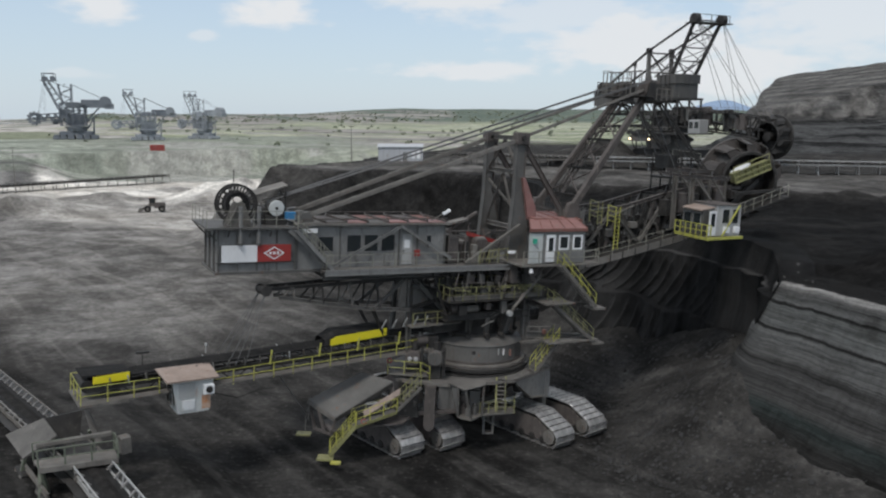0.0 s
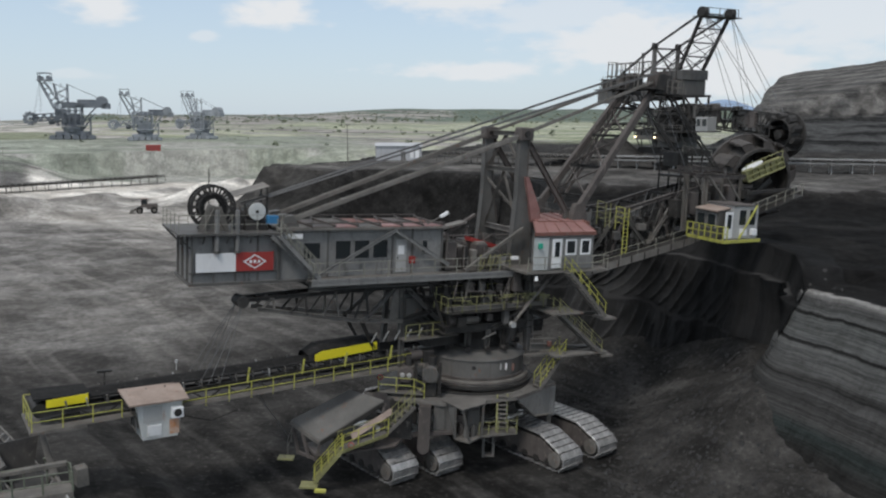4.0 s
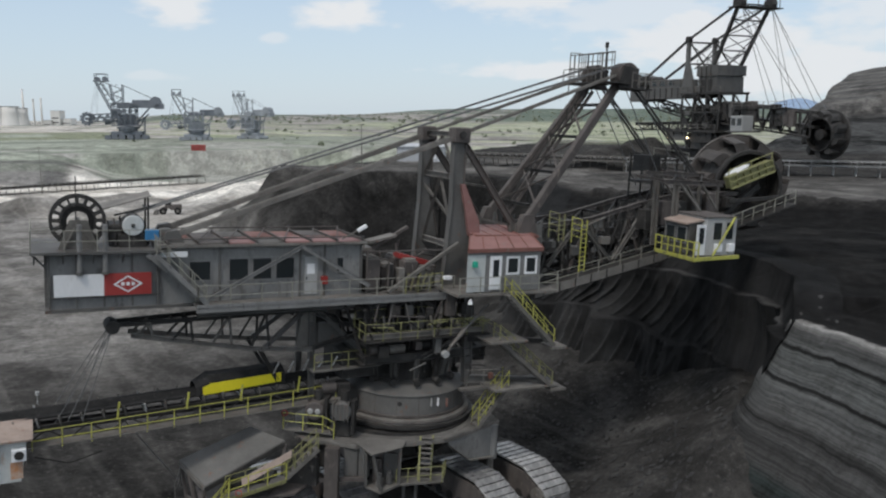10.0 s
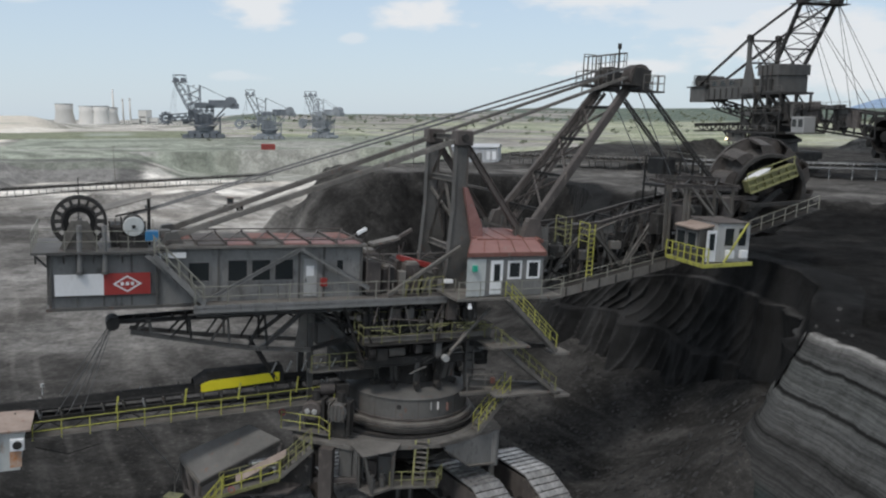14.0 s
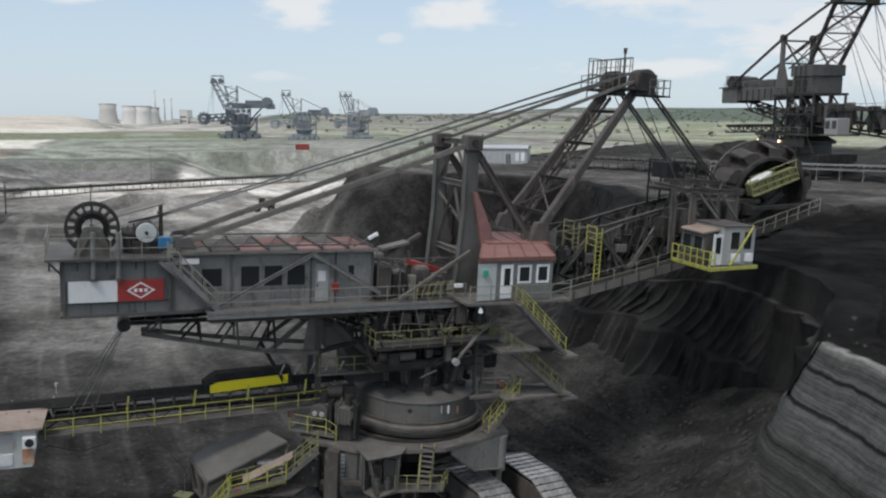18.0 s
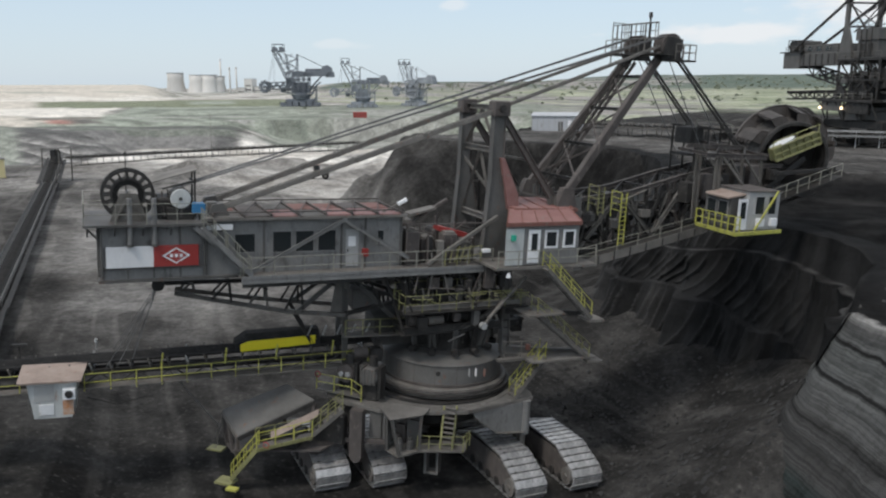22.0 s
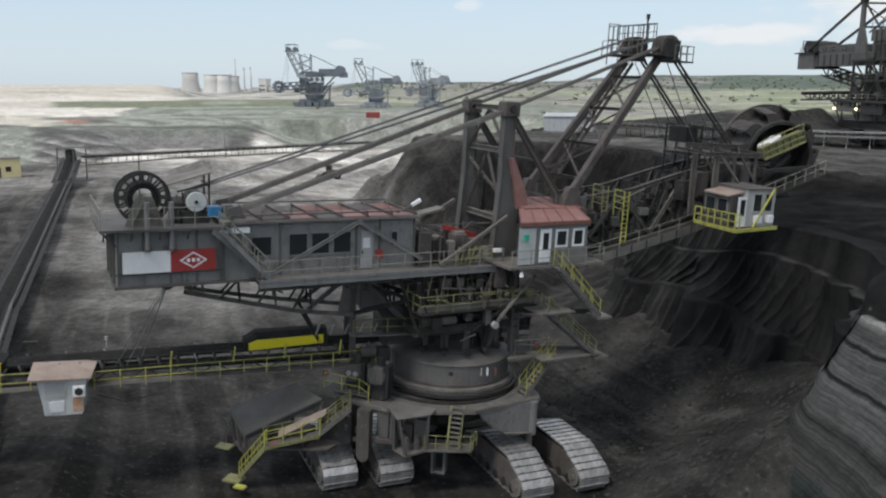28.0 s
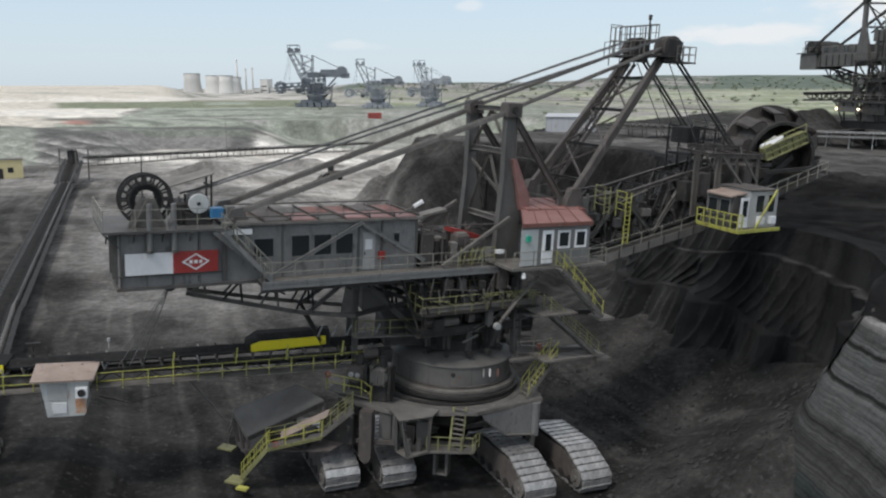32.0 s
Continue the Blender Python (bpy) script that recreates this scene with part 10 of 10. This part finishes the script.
def power_station():
    p = Vector((-1470.0, 2085.0, 0))
    z0 = -20.0
    for i, (dx, dy, r, h) in enumerate(((0, 0, 29, 80), (60, 20, 27, 74), (86, 40, 31, 74), (104, 62, 27, 70))):
        t = empty("cooling_tower", Matrix.Translation((p.x + dx, p.y + dy, z0)), "pale hazy concrete cooling tower on the horizon", "cooling tower", "power station towers")
        prof = [(r * 1.3, 0), (r * 1.08, h * 0.25), (r * 0.9, h * 0.5), (r * 0.8, h * 0.74), (r * 0.84, h), (r * 0.8, h), (r * 0.76, h * 0.74), (r * 0.9, h * 0.4)]
        part("shell", Geo().lathe(prof, 40), concrete, t, "", True)
        part("rim", Geo().lathe([(r * 0.84, h - 1.2), (r * 0.86, h - 0.6), (r * 0.86, h + 0.4), (r * 0.82, h + 0.4)], 40), grey_paint, t)
    for i, (dx, dy, r, h) in enumerate(((118, 60, 2.8, 122), (142, 70, 2.6, 96), (160, 78, 2.6, 98))):
        c = empty("chimney", Matrix.Translation((p.x + dx, p.y + dy, z0)), "tall slim power station chimney", "chimney", "power station chimneys")
        part("shaft", Geo().lathe([(r * 1.3, 0), (r, h * 0.6), (r * 0.9, h), (r * 0.7, h)], 20), concrete, c, "", True)
        part("top_band", Geo().lathe([(r * 1.0, h - 8), (r * 1.0, h - 1)], 20), sign_white if i == 0 else concrete, c)
    for i, (dx, dy, w, dpt, h) in enumerate(((200, 90, 26, 30, 62), (180, 80, 26, 26, 36), (226, 100, 30, 30, 40), (256, 110, 34, 30, 24))):
        b = empty("boiler_house", Matrix.Translation((p.x + dx, p.y + dy, z0)), "pale hazy boiler house block of the power station", "power station", "power station blocks")
        part("block_wall", Geo().box(-w / 2, w / 2, -dpt / 2, dpt / 2, 0, h), concrete, b)
        part("block_roof", Geo().box(-w / 2 - 0.6, w / 2 + 0.6, -dpt / 2 - 0.6, dpt / 2 + 0.6, h, h + 1.2), pale_sheet, b)
        for k in range(3):
            part("window_band", Geo().box(-w / 2 + 3, w / 2 - 3, -dpt / 2 - 0.3, -dpt / 2, h * (0.25 + 0.2 * k), h * (0.31 + 0.2 * k)), grey_dark, b)


power_station()


def wheel_loader():
    x, y = -73.0, 136.0
    v = empty("wheel_loader", Matrix.Translation((x, y, ground_z(x, y))) @ Matrix.Rotation(radians(200), 4, "Z"), "dusty brown wheel loader on the pit floor", "loader")
    part("engine_hood", Geo().box(-2.6, 0.0, -0.95, 0.95, 1.0, 2.3, 0.15), steel_rusty, v)
    cab = part("cab", Geo().box(-0.3, 1.2, -0.8, 0.8, 1.5, 3.5, 0.12), steel_rusty, v)
    part("pane", Geo().box(1.2, 1.23, -0.65, 0.65, 2.3, 3.3).box(-0.1, 1.0, -0.83, -0.8, 2.3, 3.3).box(-0.1, 1.0, 0.8, 0.83, 2.3, 3.3), pane_glass, cab)
    part("roof", Geo().box(-0.4, 1.3, -0.9, 0.9, 3.5, 3.62, 0.03), brown_roof, cab)
    part("lift_arm", Geo().beam((1.0, -0.6, 1.8), (3.0, -0.6, 0.7), 0.2, 0.35).beam((1.0, 0.6, 1.8), (3.0, 0.6, 0.7), 0.2, 0.35), steel_rusty, v)
    part("scoop", Geo().plate([(2.8, -1.5, 0.2), (3.9, -1.5, 0.15), (3.6, -1.5, 0.9), (3.0, -1.5, 1.3)], (0, 1, 0), 3.0), steel_dusty, v)
    for wx in (-1.7, 1.6):
        for s in (-1, 1):
            w = part("wheel", Geo().tube((wx, s * 0.75, 0.8), (wx, s * 1.3, 0.8), 0.8, 18), belt_rubber, v)
            part("rim", Geo().tube((wx, s * 1.2, 0.8), (wx, s * 1.33, 0.8), 0.38, 12), steel_dusty, w)


wheel_loader()


def pit_clutter():
    x, y = -125.0, 288.0
    c = empty("red_container", Matrix.Translation((x, y, ground_z(x, y) - 0.1)) @ Matrix.Rotation(radians(20), 4, "Z"), "faded red steel container at the far bank", "container")
    part("shell", Geo().box(-3.0, 3.0, -1.2, 1.2, 0, 2.6, 0.05), sign_red, c)
    for k in range(9):
        part("corrugation", Geo().box(-2.8 + 0.65 * k, -2.6 + 0.65 * k, -1.26, -1.2, 0.2, 2.4), rust_red, c)
    # a pole with a lamp on the pit floor
    for px, py, h in ((-124.0, 168.0, 13.0), (-20.0, 100.0, 8.0)):
        z = ground_z(px, py)
        m = empty("light_mast", Matrix.Translation((px, py, z)), "thin steel light mast", "light mast", "light masts")
        part("pole", Geo().tube((0, 0, -0.3), (0, 0, h), 0.12, 8, 0.06), steel_dusty, m)
        part("arm", Geo().beam((-0.6, 0, h), (0.6, 0, h), 0.1, 0.1), steel_dusty, m)


pit_clutter()


def yellow_shed():
    x, y = -142.0, 100.5
    b = empty("yellow_hut", Matrix.Translation((x, y, ground_z(x, y) - 0.2)) @ Matrix.Rotation(radians(46), 4, "Z"), "small pale yellow site hut", "hut")
    part("hut_wall", Geo().box(-5.6, 4.6, -1.8, 1.8, -0.6, 4.6), surface("pale_yellow_sheet", (0.55, 0.47, 0.24), (0.62, 0.55, 0.32), 0.8, 0.6), b)
    part("hut_roof", Geo().box(-5.8, 4.8, -2.0, 2.0, 4.6, 4.78), steel_dusty, b)
    part("hut_window", Geo().box(1.4, 2.6, -1.86, -1.8, 1.6, 2.8), pane_glass, b)
    part("hut_door", Geo().box(-2.4, 0.4, -1.9, -1.8, -0.2, 2.6), steel_black, b, "dark roller door")


yellow_shed()


def loose_lumps():
    """Clods and lumps of coal strewn over the floor near the cut."""
    rng = random.Random(5)
    g = Geo()
    for k in range(3600):
        if k % 3 == 0:
            x, y = rng.uniform(9, 27), rng.uniform(-22, 2)
        else:
            a, r = radians(rng.uniform(-40, 85)), rng.uniform(11, 26)
            x, y = r * math.cos(a), r * math.sin(a)
        s = 0.05 + 0.26 * rng.random() ** 4
        g.add(*lump(x, y, s, rng))
    z = terrain(np.array([p[0] for p in g.v]), np.array([p[1] for p in g.v]))[0]
    g.v = [(p[0], p[1], p[2] + q) for p, q in zip(g.v, z)]
    tagged(part("loose_lumps", g, soil_lump, None), "loose lumps of coal and clay on the floor", "rubble", kind="stuff")


def lump(x, y, s, rng):
    v = [(x + s * rng.uniform(0.6, 1), y, 0.3 * s), (x, y + s * rng.uniform(0.6, 1), 0.2 * s), (x - s * rng.uniform(0.6, 1), y, 0.3 * s), (x, y - s * rng.uniform(0.6, 1), 0.2 * s),
         (x + 0.2 * s, y + 0.1 * s, s * rng.uniform(0.6, 1.0)), (x, y, -0.6 * s)]
    return v, [(0, 1, 4), (1, 2, 4), (2, 3, 4), (3, 0, 4), (1, 0, 5), (2, 1, 5), (3, 2, 5), (0, 3, 5)]


soil_lump = surface("lump_coal", (0.016, 0.0157, 0.0153), (0.05, 0.0485, 0.047), 0.5, 0.9, 0, 0.2, 6)
loose_lumps()


def shrubs():
    """Scattered bushes and low trees on the far bank and the fields, as clumps of small leaves."""
    rng = random.Random(23)
    g = Geo()
    spots = []
    while len(spots) < 130:
        az, r = radians(rng.uniform(-44, 40)), rng.uniform(300, 1150)
        x, y = r * math.sin(az), r * math.cos(az)
        if y + 0.28 * x < 285 or (x > 130 and y < 440) or -x > 0.6 * y:
            continue
        if float(fbm(np.array([x * 0.02]), np.array([y * 0.03]), 3, 88)[0]) < 0.5:
            continue
        spots.append((x, y, rng.uniform(0.5, 1.3) * (1 + r / 900)))
    for k in range(700):
        az, r = radians(rng.uniform(-24, 46)), rng.uniform(1500, 2900)
        spots.append((r * math.sin(az), r * math.cos(az), rng.uniform(2.5, 4.5)))
    hz = terrain(np.array([p[0] for p in spots]), np.array([p[1] for p in spots]))[0]
    for (x, y, s), z in zip(spots, hz):
        for k in range(16):
            a, b = rng.uniform(0, 6.283), rng.uniform(-0.2, 1.4)
            q = rng.uniform(0.4, 1.0) * s
            c = Vector((x + 1.3 * q * math.cos(a) * math.cos(b), y + 1.3 * q * math.sin(a) * math.cos(b), z + 0.5 * s + q * 0.9 * math.sin(b)))
            u = Vector((rng.uniform(-1, 1), rng.uniform(-1, 1), rng.uniform(-1, 1))).normalized() * s * 0.55
            w = u.cross(Vector((rng.uniform(-1, 1), rng.uniform(-1, 1), rng.uniform(-1, 1)))).normalized() * s * 0.45
            g.add([c - u, c + w, c + u * 0.9, c - w * 0.8], [(0, 1, 2, 3)])
    tagged(part("shrubs", g, leaf_far, None), "pale green bushes scattered over the far bank", "shrubs", kind="stuff")


leaf_far = surface("pale_foliage", (0.16, 0.175, 0.12), (0.23, 0.25, 0.18), 0.05, 0.9, 0, 0.0, 0.6)
shrubs()

SLEW = [(0, -0.00), (1, 0.34), (2, 0.76), (3, 1.24), (3.5, 1.39), (5.5, 2.25), (6.5, 2.61), (7.5, 3.14), (8.5, 3.46), (9.5, 3.94), (10.5, 4.49), (11.5, 4.92), (12.5, 5.38), (13.5, 5.62), (14.5, 6.12), (16.5, 7.84), (17.5, 8.96), (18.5, 9.98), (19.5, 11.07), (20.5, 11.91), (21.5, 13.01), (22.5, 14.03), (23.5, 15.02), (24.5, 16.00), (25.5, 17.00), (27.5, 18.54), (28.5, 18.65), (30, 18.65), (32, 18.65)]


def motions():
    m = machine_frame(HEADING)
    walk(upper, [(t, m @ Matrix.Rotation(radians(a), 4, "Z")) for t, a in SLEW])
    place = Matrix.Translation(WHEEL_AT) @ Matrix.Rotation(radians(WHEEL_YAW), 4, "Z")
    walk(wheel, [(0.5 * k, place @ Matrix.Rotation(radians(-17.0 * k), 4, "Y")) for k in range(65)])


motions()
